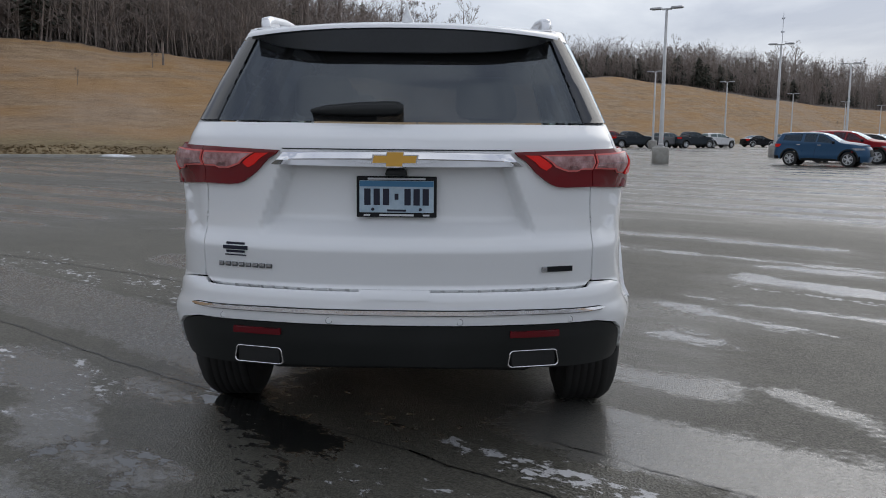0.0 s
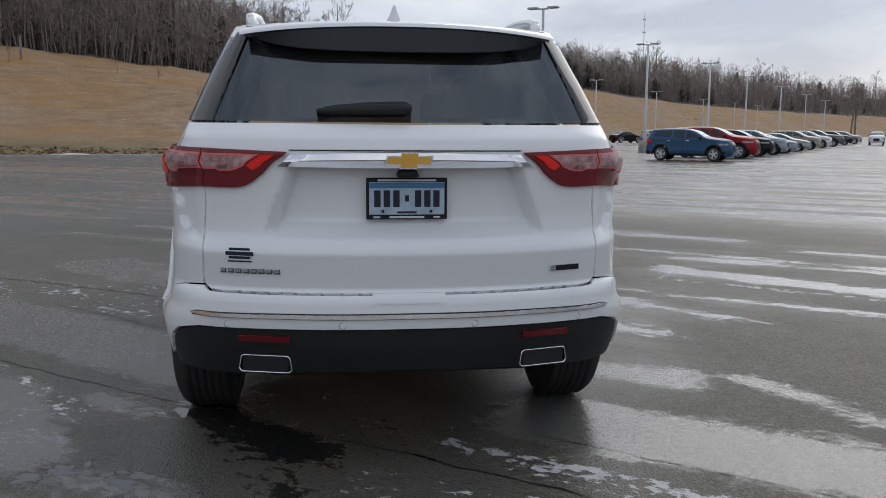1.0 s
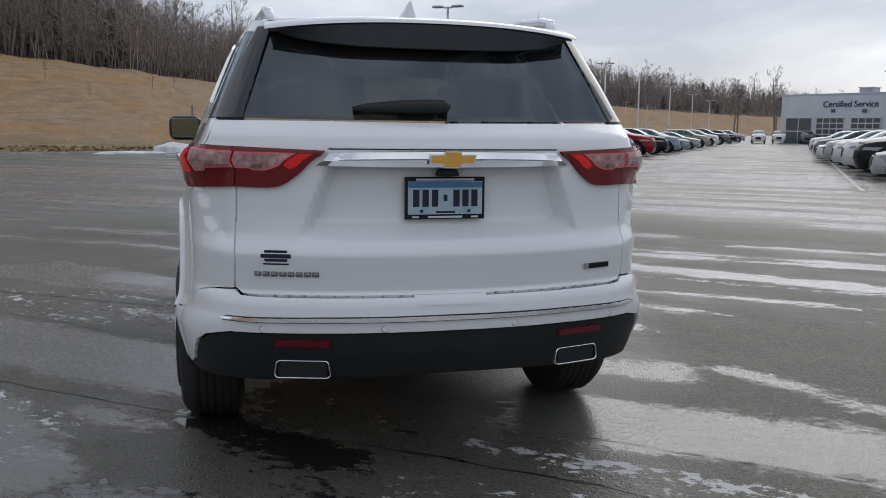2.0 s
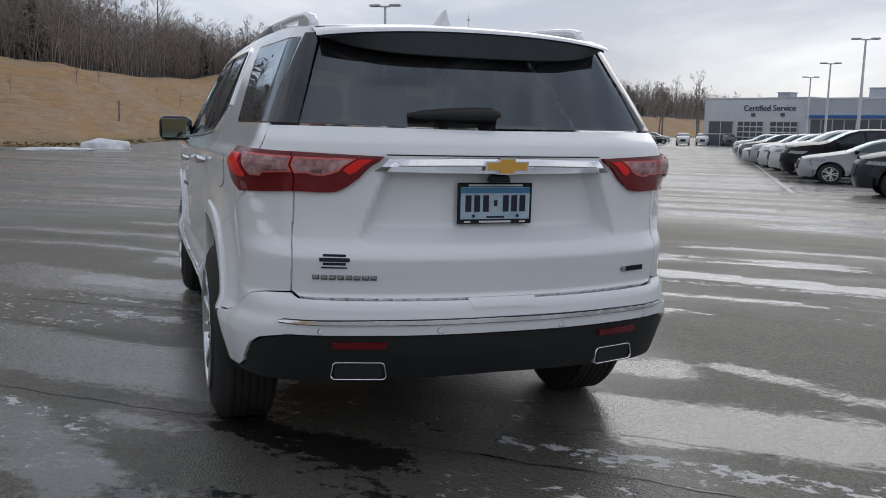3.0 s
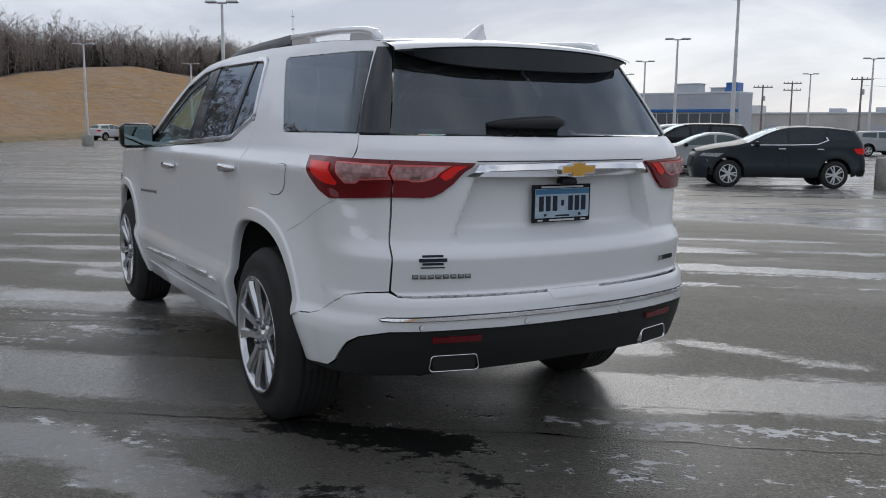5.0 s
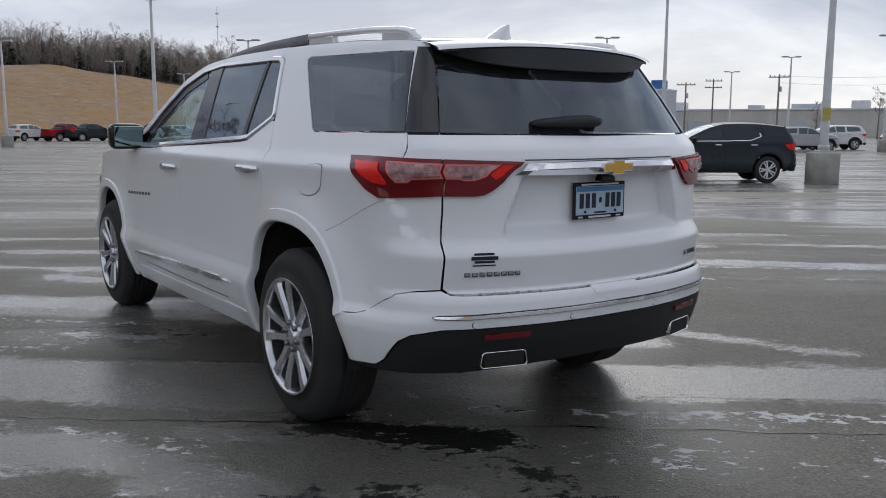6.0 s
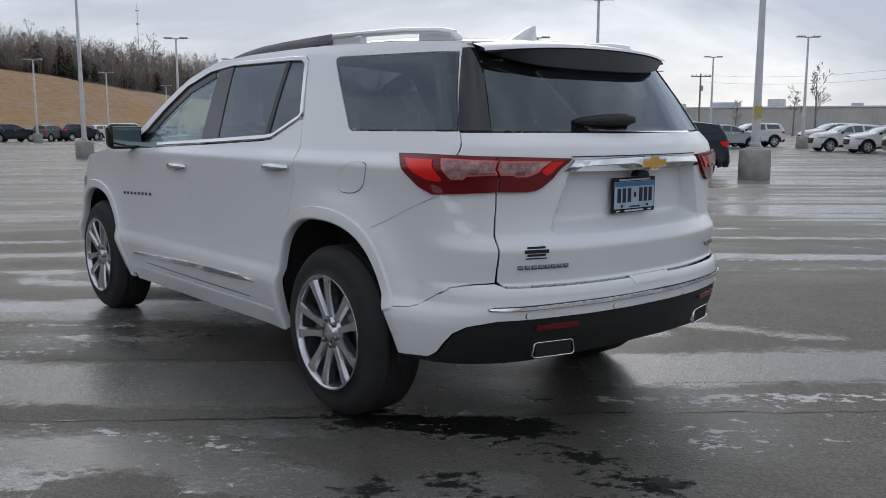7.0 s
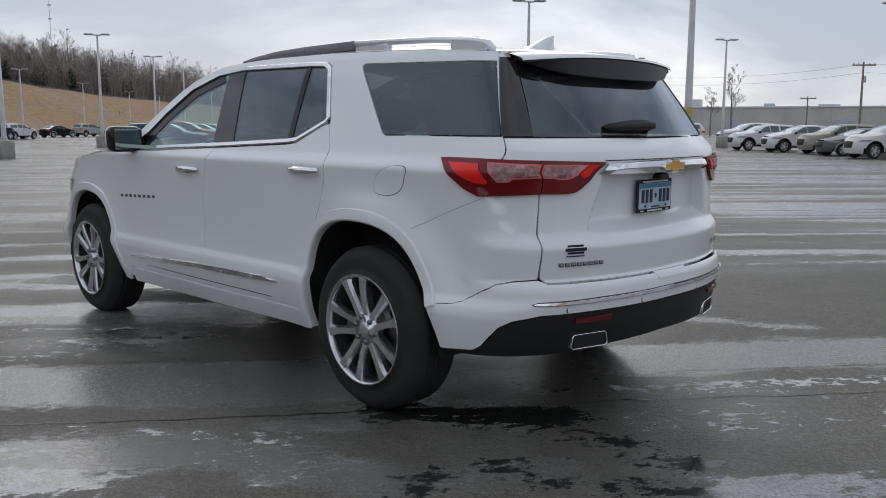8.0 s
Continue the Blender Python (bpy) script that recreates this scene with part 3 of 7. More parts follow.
POSTS = [(10.67, 40.4), (22.5, 56.8), (34.3, 72.3), (46.6, 89.6), (61.5, 109.3), (78.5, 132.3), (98, 158.8),
         (8.0, 68.4), (20.2, 84.5), (32.4, 100.6), (51.2, 129.0), (72.5, 159), (88, 177.4), (102.6, 195.4),
         (19.25, 9.70), (30.9, 25.3), (41.9, 40), (53.7, 55.6), (65, 70.5),
         (44.6, 12.4), (56.0, 27.5), (66.5, 41.8), (79.8, 57.8)]
first_post = lamp_post()
for i, (px, py) in enumerate(POSTS):
    m = pose(px, py, lot_z(px, py), 0, 0, -36)
    if i == 0:
        first_post.matrix_basis = m
    else:
        copy_thing(first_post, m)
post_sign = part("post_sign", joined(box_bm((.20, .012, .20), (0, 0, .07), .004), box_bm((.20, .010, .12), (0, 0, -.11), .004)), mottled("faded_yellow_sign", (.42, .33, .06), (.55, .45, .12), 6.0, (.5, .6), .05), None)
tagged(post_sign, "small faded yellow sign plate strapped to a lamp post", "sign")
post_sign.matrix_basis = pose(19.25 - .094, 9.70 - .082, 1.68, 0, 0, -59 + 10)
rng = random.Random(5)


def woods(count, az_lo, az_hi, out_lo, out_hi, size_lo, size_hi, pine_share):
    """Trees scattered over the top of the bank."""
    for k in range(count):
        a = az_lo + (az_hi - az_lo) * (k + rng.random()) / count
        depth = float(bank_at(a)[2])
        out = depth * rng.uniform(out_lo, out_hi)
        if rng.random() < pine_share:
            plant("conifer", rng.choice(PINES), bank_point(a, out), rng.uniform(0, 360), rng.uniform(size_lo, size_hi) * .75 * canopy(a), "dark green conifer among bare trees on the bank", group="woods on the bank")
        else:
            plant("bare_tree", rng.choice(TREES), bank_point(a, out), rng.uniform(0, 360), rng.uniform(size_lo, size_hi) * canopy(a), "leafless grey-brown broadleaf tree on top of the bank", group="woods on the bank")


woods(34, -36, -8, 1.0, 1.45, .9, 1.35, .0)
woods(60, -33, 3, 1.0, 2.2, .45, .95, .25)
woods(170, 0, 42, 1.0, 2.1, .52, .80, .58)
woods(60, 2, 24, 1.0, 1.5, .5, .75, .72)
woods(14, -150, -88, .3, 1.2, .7, 1.1, .1)
woods(22, -74, -36, .05, .6, 1.2, 1.7, .0)


# undergrowth and far trunks that nobody could count
def thicket(name, count, az_lo, az_hi, out_lo, out_hi, tall, seed, label):
    r = random.Random(seed)
    t = Tubes()
    for k in range(count):
        a = r.uniform(az_lo, az_hi)
        x, y, z = bank_point(a, float(bank_at(a)[2]) * r.uniform(out_lo, out_hi))
        h = tall * canopy(a) * r.uniform(.45, 1.25)
        foot, top = Vector((x, y, z - .3)), Vector((x + r.uniform(-.2, .2) * h, y + r.uniform(-.2, .2) * h, z + h))
        t.tube([foot, top], [h * .010 + .02, .012], 3)
        for j in range(9):
            s = foot.lerp(top, r.uniform(.12, .98))
            e = s + Vector((r.uniform(-1, 1), r.uniform(-1, 1), r.uniform(.25, 1.0))) * h * .24
            t.twig(s, e, .034)
            for q in range(4):
                t.twig(s.lerp(e, r.uniform(.3, .9)), e + Vector((r.uniform(-1, 1), r.uniform(-1, 1), r.uniform(-.2, .9))) * h * .14, .024)
    return tagged(new(name, t.mesh(name, M_BARK)), label, "undergrowth", kind="stuff")


thicket("undergrowth", 3200, -35, 4, .94, 1.9, 6.2, 21, "grey-brown tangle of bare saplings under the trees")
thicket("undergrowth", 6500, 0, 44, .97, 2.15, 7.0, 22, "grey-brown tangle of bare saplings under the trees")
thicket("far_woods", 300, 105, 255,
        .8, 1.6, 9.0, 24, "distant strip of bare woodland")
thicket("far_woods", 500, 44, 90, .9, 1.6, 4.5, 23, "distant strip of bare woodland")
for a, o in ((-25, 15), (-20.3, 22), (-14, 24), (-11.5, 22), (-9, 18), (-5, 26), (-3.6, 30), (1.5, 20), (0, 27), (12, 30), (24, 26)):
    plant("shrub", TREES[int(a) % 6], bank_point(a, o), a * 31, .075 + .02 * (int(o) % 3), "small bare shrub on the grassy bank", "shrub", "shrubs on the bank")


def fence_post(az_deg, out, tall):
    ob = tagged(new("fence_post"), "weathered wooden post standing in dry grass", "post", "posts on the bank")
    part("stake", box_bm((.16, .16, tall + .4), (0, 0, tall / 2 - .2), .02, .9), M_BARK, ob)
    part("cap", box_bm((.18, .18, .05), (0, 0, tall + .01), .015), M_BARK, ob)
    ob.matrix_basis = Matrix.Translation(bank_point(az_deg, out))


fence_post(-19.6, 23, 1.7)
fence_post(-2.6, 12, 1.6)
M_SNOW = mottled("old_snow", (.55, .56, .58), (.82, .83, .85), 2.0, (.6, .8), .6, 20.0, distance=.03)
for x, y, w, d, h in ((-3.3, 47.5, 2.6, 1.2, .55), (-5.6, 44.6, 3.5, .8, .16), (-14, 44.2, 2.2, .5, .16), (-18, 41.6, 2.5, .5, .14)):
    bm = bmesh.new()
    bmesh.ops.create_icosphere(bm, subdivisions=3, radius=1)
    for v in bm.verts:
        k = 1 + .35 * noise.noise(v.co * 1.7 + Vector((x, y, 0)))
        v.co = Vector((v.co.x * w * .5 * k, v.co.y * d * .5 * k, v.co.z * h * k))
    o = part("snow_patch", bm, M_SNOW, None, soft=True)
    tagged(o, "dirty melting patch of snow at the kerb", "snow")
    o.location = (x, y, lot_z(x, y))

# kerb along the foot of the bank
bm = bmesh.new()
last = None
for a in np.linspace(-60, -4, 90):
    r0 = float(bank_at(a)[0]) - .5
    ring = []
    for dr, dz in ((0, -.05), (.03, .12), (.16, .13), (.18, -.05)):
        x, y = (r0 + dr) * math.sin(radians(a)), (r0 + dr) * math.cos(radians(a))
        ring.append(bm.verts.new((x, y, lot_z(x, y) + dz)))
    if last:
        for k in range(3):
            bm.faces.new((last[k], last[k + 1], ring[k + 1], ring[k]))
    last = ring
k_me = bpy.data.meshes.new("kerb")
bm.to_mesh(k_me)
bm.free()
k_me.materials.append(M_CONCRETE)
tagged(new("kerb", k_me), "low grey concrete kerb at the edge of the lot", "kerb", kind="structure")


# ---------------------------------------------------------------- the white SUV
# Rear axle at y = 0, centre line x = 0, nose towards +y. Its skin is one smooth surface, skin(a, z): a runs in metres
# from the middle of the tail round the corner (TAIL to CORNER) along the flank to the nose.
BASE = 3.071
TYRE_R, ARCH_IN, ARCH_OUT = 0.392, 0.478, 0.55
TAIL, CORNER, FLANK = 0.62, 1.04, 4.94

W_Y = [(-1.1, .878), (-.43, .884), (-.1, .897), (.5, .927), (1.6, .949), (2.5, .950), (3.1, .945), (3.6, .905), (4.1, .80)]
W_Z = [(.20, -.11), (.32, -.055), (.40, -.022), (.50, .006), (.555, .018), (.585, .015), (.630, -.006), (.70, -.010), (.80, -.009), (.92, -.004), (1.05, .004), (1.150, .013),
       (1.164, .010), (1.176, -.002), (1.215, -.040), (1.30, -.078), (1.45, -.140), (1.60, -.206), (1.68, -.246), (1.78, -.32)]
R_Z = [(.20, -.97), (.33, -1.0), (.42, -1.035), (.50, -1.06), (.60, -1.075), (.690, -1.066), (.703, -1.033), (.74, -1.038), (.842, -1.053), (.852, -1.050),
       (.90, -1.016), (.97, -1.010), (1.14, -1.012), (1.20, -1.012), (1.245, -1.0), (1.285, -.955), (1.30, -.935), (1.45, -.828), (1.60, -.712), (1.68, -.65), (1.78, -.56)]
F_Z = [(.20, 3.98), (.35, 4.06), (.55, 4.11), (.75, 4.10), (.95, 4.04), (1.10, 3.9), (1.30, 3.6), (1.78, 2.6)]


def eased(table, v, width=.010):
    xs, ys = zip(*table)
    return sum(np.interp(v + k * width, xs, ys) for k in (-1, -.5, 0, .5, 1)) / 5


W_FINE = np.linspace(-1.4, 4.6, 121)
W_CURVE = np.convolve(np.pad(np.interp(W_FINE, *zip(*W_Y)), 6, mode="edge"), np.ones(13) / 13, "valid")
SHELL = {"W_Z": W_Z, "R_Z": R_Z, "F_Z": F_Z, "recess": .072, "scoop": .014, "edge": None}


def half_width(y, z):
    """Half the width of the body, with the haunches flared round the wheels."""
    rear, fore = np.hypot(y, z - TYRE_R), np.hypot(y - BASE, z - TYRE_R)
    flare = .046 * (1 - .6 * smooth(.0, .5, y)) * np.exp(-((rear - .50) / .13) ** 2) + .012 * np.exp(-((fore - .50) / .12) ** 2)
    return np.interp(y, W_FINE, W_CURVE) + eased(SHELL["W_Z"], z, .005) + flare * (1 - smooth(.98, 1.12, z))


# radius of the wheel openings by angle, degrees up from the line towards the nose
OPENING = {0: [(-9, .475), (10, .468), (20, .474), (30, .505), (42, .553), (54, .560), (66, .538), (80, .511), (95, .499), (110, .497), (122, .492), (135, .470), (150, .452), (165, .456), (182, .470)],
           BASE: [(5, .445), (20, .446), (41, .478), (53, .496), (74, .486), (97, .484), (119, .503), (131, .492), (152, .458), (169, .462), (189, .500)]}


def opening(cy, angle):
    return float(np.mean([np.interp(angle + k, *zip(*OPENING[cy])) for k in (-8, -4, 0, 4, 8)]))


def crown(x, z):
    return .146 * (np.abs(x) / .72) ** 2.3


def bez(p, q, r, k):
    return (1 - k) ** 2 * p + 2 * k * (1 - k) * q + k * k * r


def skin(a, z):
    """Places on the left-right symmetric skin, for x >= 0."""
    a, z = np.broadcast_arrays(np.asarray(a, float), np.asarray(z, float))
    yr, yf = eased(SHELL["R_Z"], z), eased(SHELL["F_Z"], z)
    wk = half_width(-.8 + 0 * z, z)
    rc = np.interp(z, [1.12, 1.30], [.25, .15])
    x1 = wk - .94 * rc
    ya = yr + crown(x1, z)
    yk = yr + crown(wk, z) - .01
    y1 = yk + rc
    wb = half_width(y1, z)
    # front corner
    wf = half_width(3.7 + 0 * z, z)
    xf1 = wf - .42
    y2 = yf - .30 - .42
    k1 = np.clip((a - TAIL) / (CORNER - TAIL), 0, 1)
    k2 = np.clip((a - CORNER) / (FLANK - CORNER), 0, 1)
    k3 = np.clip((a - FLANK) / .6, 0, 1)
    k4 = np.clip((a - FLANK - .6) / .45, 0, 1)
    ys = y1 + (y2 - y1) * k2
    x = np.where(a < TAIL, x1 * np.clip(a, 0, None) / TAIL, np.where(a < CORNER, bez(x1, wk + .004, wb, k1), half_width(ys, z)))
    y = np.where(a < TAIL, yr + crown(x1 * np.clip(a, 0, None) / TAIL, z), np.where(a < CORNER, bez(ya, yk, y1, k1), ys))
    yfa = yf - .30 * (xf1 / np.maximum(wf, .1)) ** 2.4
    x = np.where(a > FLANK, bez(half_width(y2, z), wf - .01, xf1, k3), x)
    y = np.where(a > FLANK, bez(y2, yf - .30, yfa, k3), y)
    x = np.where(a > FLANK + .6, xf1 * (1 - k4), x)
    y = np.where(a > FLANK + .6, yf - .30 * (xf1 * (1 - k4) / np.maximum(wf, .1)) ** 2.4, y)
    # recess round the number plate
    edge = np.interp(z, [.86, .93, 1.13, 1.2], [.535, .50, .425, .41])
    deep = SHELL["recess"] * smooth(.885, .95, z) * (1 - smooth(1.145, 1.165, z)) * (1 - smooth(edge - .045, edge, x))
    y = y + np.where(a < CORNER, deep, 0)
    # scooped facet between the lamp and the tailgate
    brow = np.interp(a, [.60, .696, .761, .817, .842, .887, .93], [.855, .862, .878, .925, .985, 1.05, 1.10])
    scoop = SHELL["scoop"] * smooth(0, .030, z - brow) * (1 - smooth(1.05, 1.16, z)) * smooth(.69, .78, a) * (1 - smooth(.90, .94, a))
    x, y = x - .6 * scoop, y + scoop
    return np.stack([x, y, z], -1)


def skin_normal(a, z):
    e = .006
    da = skin(a + e, z) - skin(a - e, z)
    dz = skin(a, z + e) - skin(a, z - e)
    n = np.cross(da, dz)
    return n / np.maximum(np.linalg.norm(n, axis=-1, keepdims=True), 1e-9)


A_FINE = np.linspace(0, FLANK + 1.05, 1600)


def at_y(y, z):
    """a on the flank for a place y along the car."""
    ys = skin(A_FINE, z)[:, 1]
    return float(np.interp(y, np.maximum.accumulate(ys), A_FINE))


def at_x(x, z):
    """a on the tail for a distance x from the middle."""
    part_a = A_FINE[A_FINE < CORNER]
    return float(np.interp(x, np.maximum.accumulate(skin(part_a, z)[:, 0]), part_a))


def flat(points, step=.05):
    """A polygon given as ('x' or 'y', value, z) corners, unrolled to (a, z) with its edges subdivided."""
    ring = []
    for kind, v, z in points:
        ring.append((at_x(v, z) if kind == "x" else at_y(v, z), z))
    out = []
    n = len(points)
    for i in range(n):
        (k0, v0, z0), (k1, v1, z1) = points[i], points[(i + 1) % n]
        if k0 == k1:
            m = max(1, int(math.hypot(v1 - v0, z1 - z0) / step))
            for j in range(m):
                v, z = v0 + (v1 - v0) * j / m, z0 + (z1 - z0) * j / m
                out.append((at_x(v, z) if k0 == "x" else at_y(v, z), z))
        else:
            (a0, b0), (a1, b1) = ring[i], ring[(i + 1) % n]
            m = max(1, int(math.hypot(a1 - a0, b1 - b0) / step))
            for j in range(m):
                out.append((a0 + (a1 - a0) * j / m, b0 + (b1 - b0) * j / m))
    return out


def shrunk(poly, gap):
    """A polygon with its edges moved inwards."""
    area = sum(p[0] * q[1] - q[0] * p[1] for p, q in zip(poly, poly[1:] + poly[:1]))
    sign = 1 if area > 0 else -1
    out = []
    n = len(poly)
    for i in range(n):
        p, q, r = Vector(poly[i - 1]), Vector(poly[i]), Vector(poly[(i + 1) % n])
        d1, d2 = (q - p).normalized(), (r - q).normalized()
        n1, n2 = Vector((-d1.y, d1.x)) * sign, Vector((-d2.y, d2.x)) * sign
        b = n1 + n2
        k = gap / max(b.dot(n1), .35)
        out.append(tuple(q + b * k))
    return out


def skin_mesh(poly, lift=0.0, cell=.05, gap=.0024, rim=.022, holes=(), both=False, side=1, centre=False):
    """Vertices, faces and normals of a panel cut out of the skin. side: 1 right, -1 left. both: the panel and its mirror image as one."""
    poly = shrunk(poly, gap) if gap else list(poly)
    if centre:
        poly = [(max(a, 0) if a > .004 else 0.0, z) for a, z in poly]
    bm = bmesh.new()
    bm.faces.new([bm.verts.new((a, z, 0)) for a, z in poly])
    bm.normal_update()

    def cut(p, nrm):
        bmesh.ops.bisect_plane(bm, geom=bm.verts[:] + bm.edges[:] + bm.faces[:], dist=1e-5, plane_co=p, plane_no=nrm)

    for hole in holes:
        hole = shrunk(hole, -gap)
        lo_a, hi_a = min(p[0] for p in hole) - .01, max(p[0] for p in hole) + .01
        for p, q in zip(hole, hole[1:] + hole[:1]):
            d = (q[0] - p[0], q[1] - p[1])
            if math.hypot(*d) > 1e-6:
                cut((p[0], p[1], 0), (-d[1], d[0], 0))
        hn = len(hole)

        def inside(x, y):
            hit = False
            for i in range(hn):
                (x0, y0), (x1, y1) = hole[i], hole[(i + 1) % hn]
                if (y0 > y) != (y1 > y) and x < (x1 - x0) * (y - y0) / (y1 - y0) + x0:
                    hit = not hit
            return hit

        doomed = [f for f in bm.faces if inside(*f.calc_center_median()[:2])]
        bmesh.ops.delete(bm, geom=doomed, context="FACES")
    lo_a, hi_a = min(v.co.x for v in bm.verts), max(v.co.x for v in bm.verts)
    lo_z, hi_z = min(v.co.y for v in bm.verts), max(v.co.y for v in bm.verts)
    for k in range(int(lo_a / cell) + 1, int(hi_a / cell) + 1):
        cut((k * cell, 0, 0), (1, 0, 0))
    zc = min(cell, .02) if cell < .1 else cell
    for k in range(int(lo_z / zc) + 1, int(hi_z / zc) + 1):
        cut((0, k * zc, 0), (0, 1, 0))
    bmesh.ops.triangulate(bm, faces=[f for f in bm.faces if len(f.verts) > 4])
    bm.verts.index_update()
    az = np.array([v.co[:2] for v in bm.verts])
    nor = skin_normal(az[:, 0], az[:, 1])
    out = skin(az[:, 0], az[:, 1])
    flip_in = nor[:, 0] * out[:, 0] + nor[:, 1] * (out[:, 1] - 1.5) < 0
    nor[flip_in] *= -1
    out = out + nor * lift
    verts, faces, normals = [tuple(p) for p in out], [[v.index for v in f.verts] for f in bm.faces], [tuple(n) for n in nor]
    if rim:
        for e in bm.edges:
            if len(e.link_faces) != 1:
                continue
            i, j = e.verts[0].index, e.verts[1].index
            if centre and az[i][0] < .002 and az[j][0] < .002:
                continue
            mid = (out[i] + out[j]) / 2
            c = e.link_faces[0].calc_center_median()
            fc = skin(np.array([c.x]), np.array([c.y]))[0]
            away = mid - fc
            away = away - nor[i] * away.dot(nor[i])
            away = away / max(np.linalg.norm(away), 1e-6)
            soft = away * .8 + nor[i] * .6
            b = len(verts)
            verts += [tuple(out[i]), tuple(out[j]), tuple(out[j] - nor[j] * rim), tuple(out[i] - nor[i] * rim)]
            normals += [tuple(soft)] * 2 + [tuple(away)] * 2
            faces.append([b, b + 1, b + 2, b + 3])
    bm.free()
    verts, normals = np.array(verts), np.array(normals)
    if both:
        n = len(verts)
        mirrored = verts * (-1, 1, 1)
        verts = np.concatenate([verts, mirrored])
        normals = np.concatenate([normals, normals * (-1, 1, 1)])
        faces = faces + [[i + n for i in f[::-1]] for f in faces]
    elif side < 0:
        verts, normals = verts * (-1, 1, 1), normals * (-1, 1, 1)
        faces = [f[::-1] for f in faces]
    return verts, faces, normals


def shaped(name, data, mat, parent, label=""):
    """Links vertices, faces and normals as one smooth mesh object; faces are turned to agree with their normals."""
    verts, faces, normals = data
    fixed = []
    for f in faces:
        p = verts[f]
        n = np.cross(p[1] - p[0], p[2] - p[0])
        if len(f) > 3:
            n = n + np.cross(p[2] - p[0], p[3] - p[0])
        fixed.append(f if n.dot(normals[f].mean(0)) >= 0 else f[::-1])
    me = bpy.data.meshes.new(name)
    me.from_pydata([tuple(v) for v in verts], [], fixed)
    me.polygons.foreach_set("use_smooth", [True] * len(me.polygons))
    me.normals_split_custom_set_from_vertices([tuple(n) for n in normals])
    me.materials.append(mat)
    ob = new(name, me)
    ob.parent = parent
    if label:
        tagged(ob, label)
    return ob


def arc(cy, cz, r, a0, a1, n=14):
    return [("y", cy + r * math.cos(radians(a0 + (a1 - a0) * k / n)), cz + r * math.sin(radians(a0 + (a1 - a0) * k / n))) for k in range(n + 1)]


def round_opening(cy, a0, a1, out=.012, n=22):
    """Edge of a panel along a wheel opening."""
    ring = []
    for w in np.linspace(a0, a1, n + 1):
        r = opening(cy, w) + out
        ring.append(("y", cy + r * math.cos(radians(w)), TYRE_R + r * math.sin(radians(w))))
    return ring


def pts(kind, *pairs):
    return [(kind, v, z) for v, z in pairs]


def ribbon_bm(ring, width, proud, side):
    """A flat bright strip that runs inside a closed line on the skin."""
    inner = shrunk(ring, width)
    bm = bmesh.new()
    loops = []
    for line, lift in ((ring, -.006), (ring, proud * .7), (shrunk(ring, .003), proud), (shrunk(ring, width - .003), proud), (inner, proud * .7), (inner, -.012)):
        az_line = np.array(line)
        p = skin(az_line[:, 0], az_line[:, 1])
        n = skin_normal(az_line[:, 0], az_line[:, 1])
        n[n[:, 0] < 0] *= -1
        p = (p + n * lift) * (side, 1, 1)
        loops.append([bm.verts.new(tuple(q)) for q in p])
    count = len(loops[0])
    for u, v in zip(loops, loops[1:]):
        for k in range(count):
            j = (k + 1) % count
            bm.faces.new((u[k], u[j], v[j], v[k]))
    bmesh.ops.recalc_face_normals(bm, faces=bm.faces[:])
    return bm


def arch_bm(cy, a0, a1, side):
    """A rolled wheel-arch lip."""
    bm = bmesh.new()
    rows = []
    for w in np.linspace(a0, a1, 64):
        c, s = math.cos(radians(w)), math.sin(radians(w))
        row = []
        for k, lift in ((.064, -.010), (.0635, .006), (.0595, .0115), (.036, .0125), (.012, .0125), (.005, .008), (.002, .003), (.0, -.014), (.0, -.034)):
            r = opening(cy, w) + k
            y, z = cy + r * c, TYRE_R + r * s
            x = float(half_width(y, z)) if -.47 < y < 3.6 else float(skin(at_y(y, z), z)[0])
            row.append(bm.verts.new((side * (x + lift), y, z)))
        rows.append(row)
    for u, v in zip(rows, rows[1:]):
        for k in range(len(u) - 1):
            bm.faces.new((u[k], u[k + 1], v[k + 1], v[k]))
    bmesh.ops.recalc_face_normals(bm, faces=bm.faces[:])
    return bm


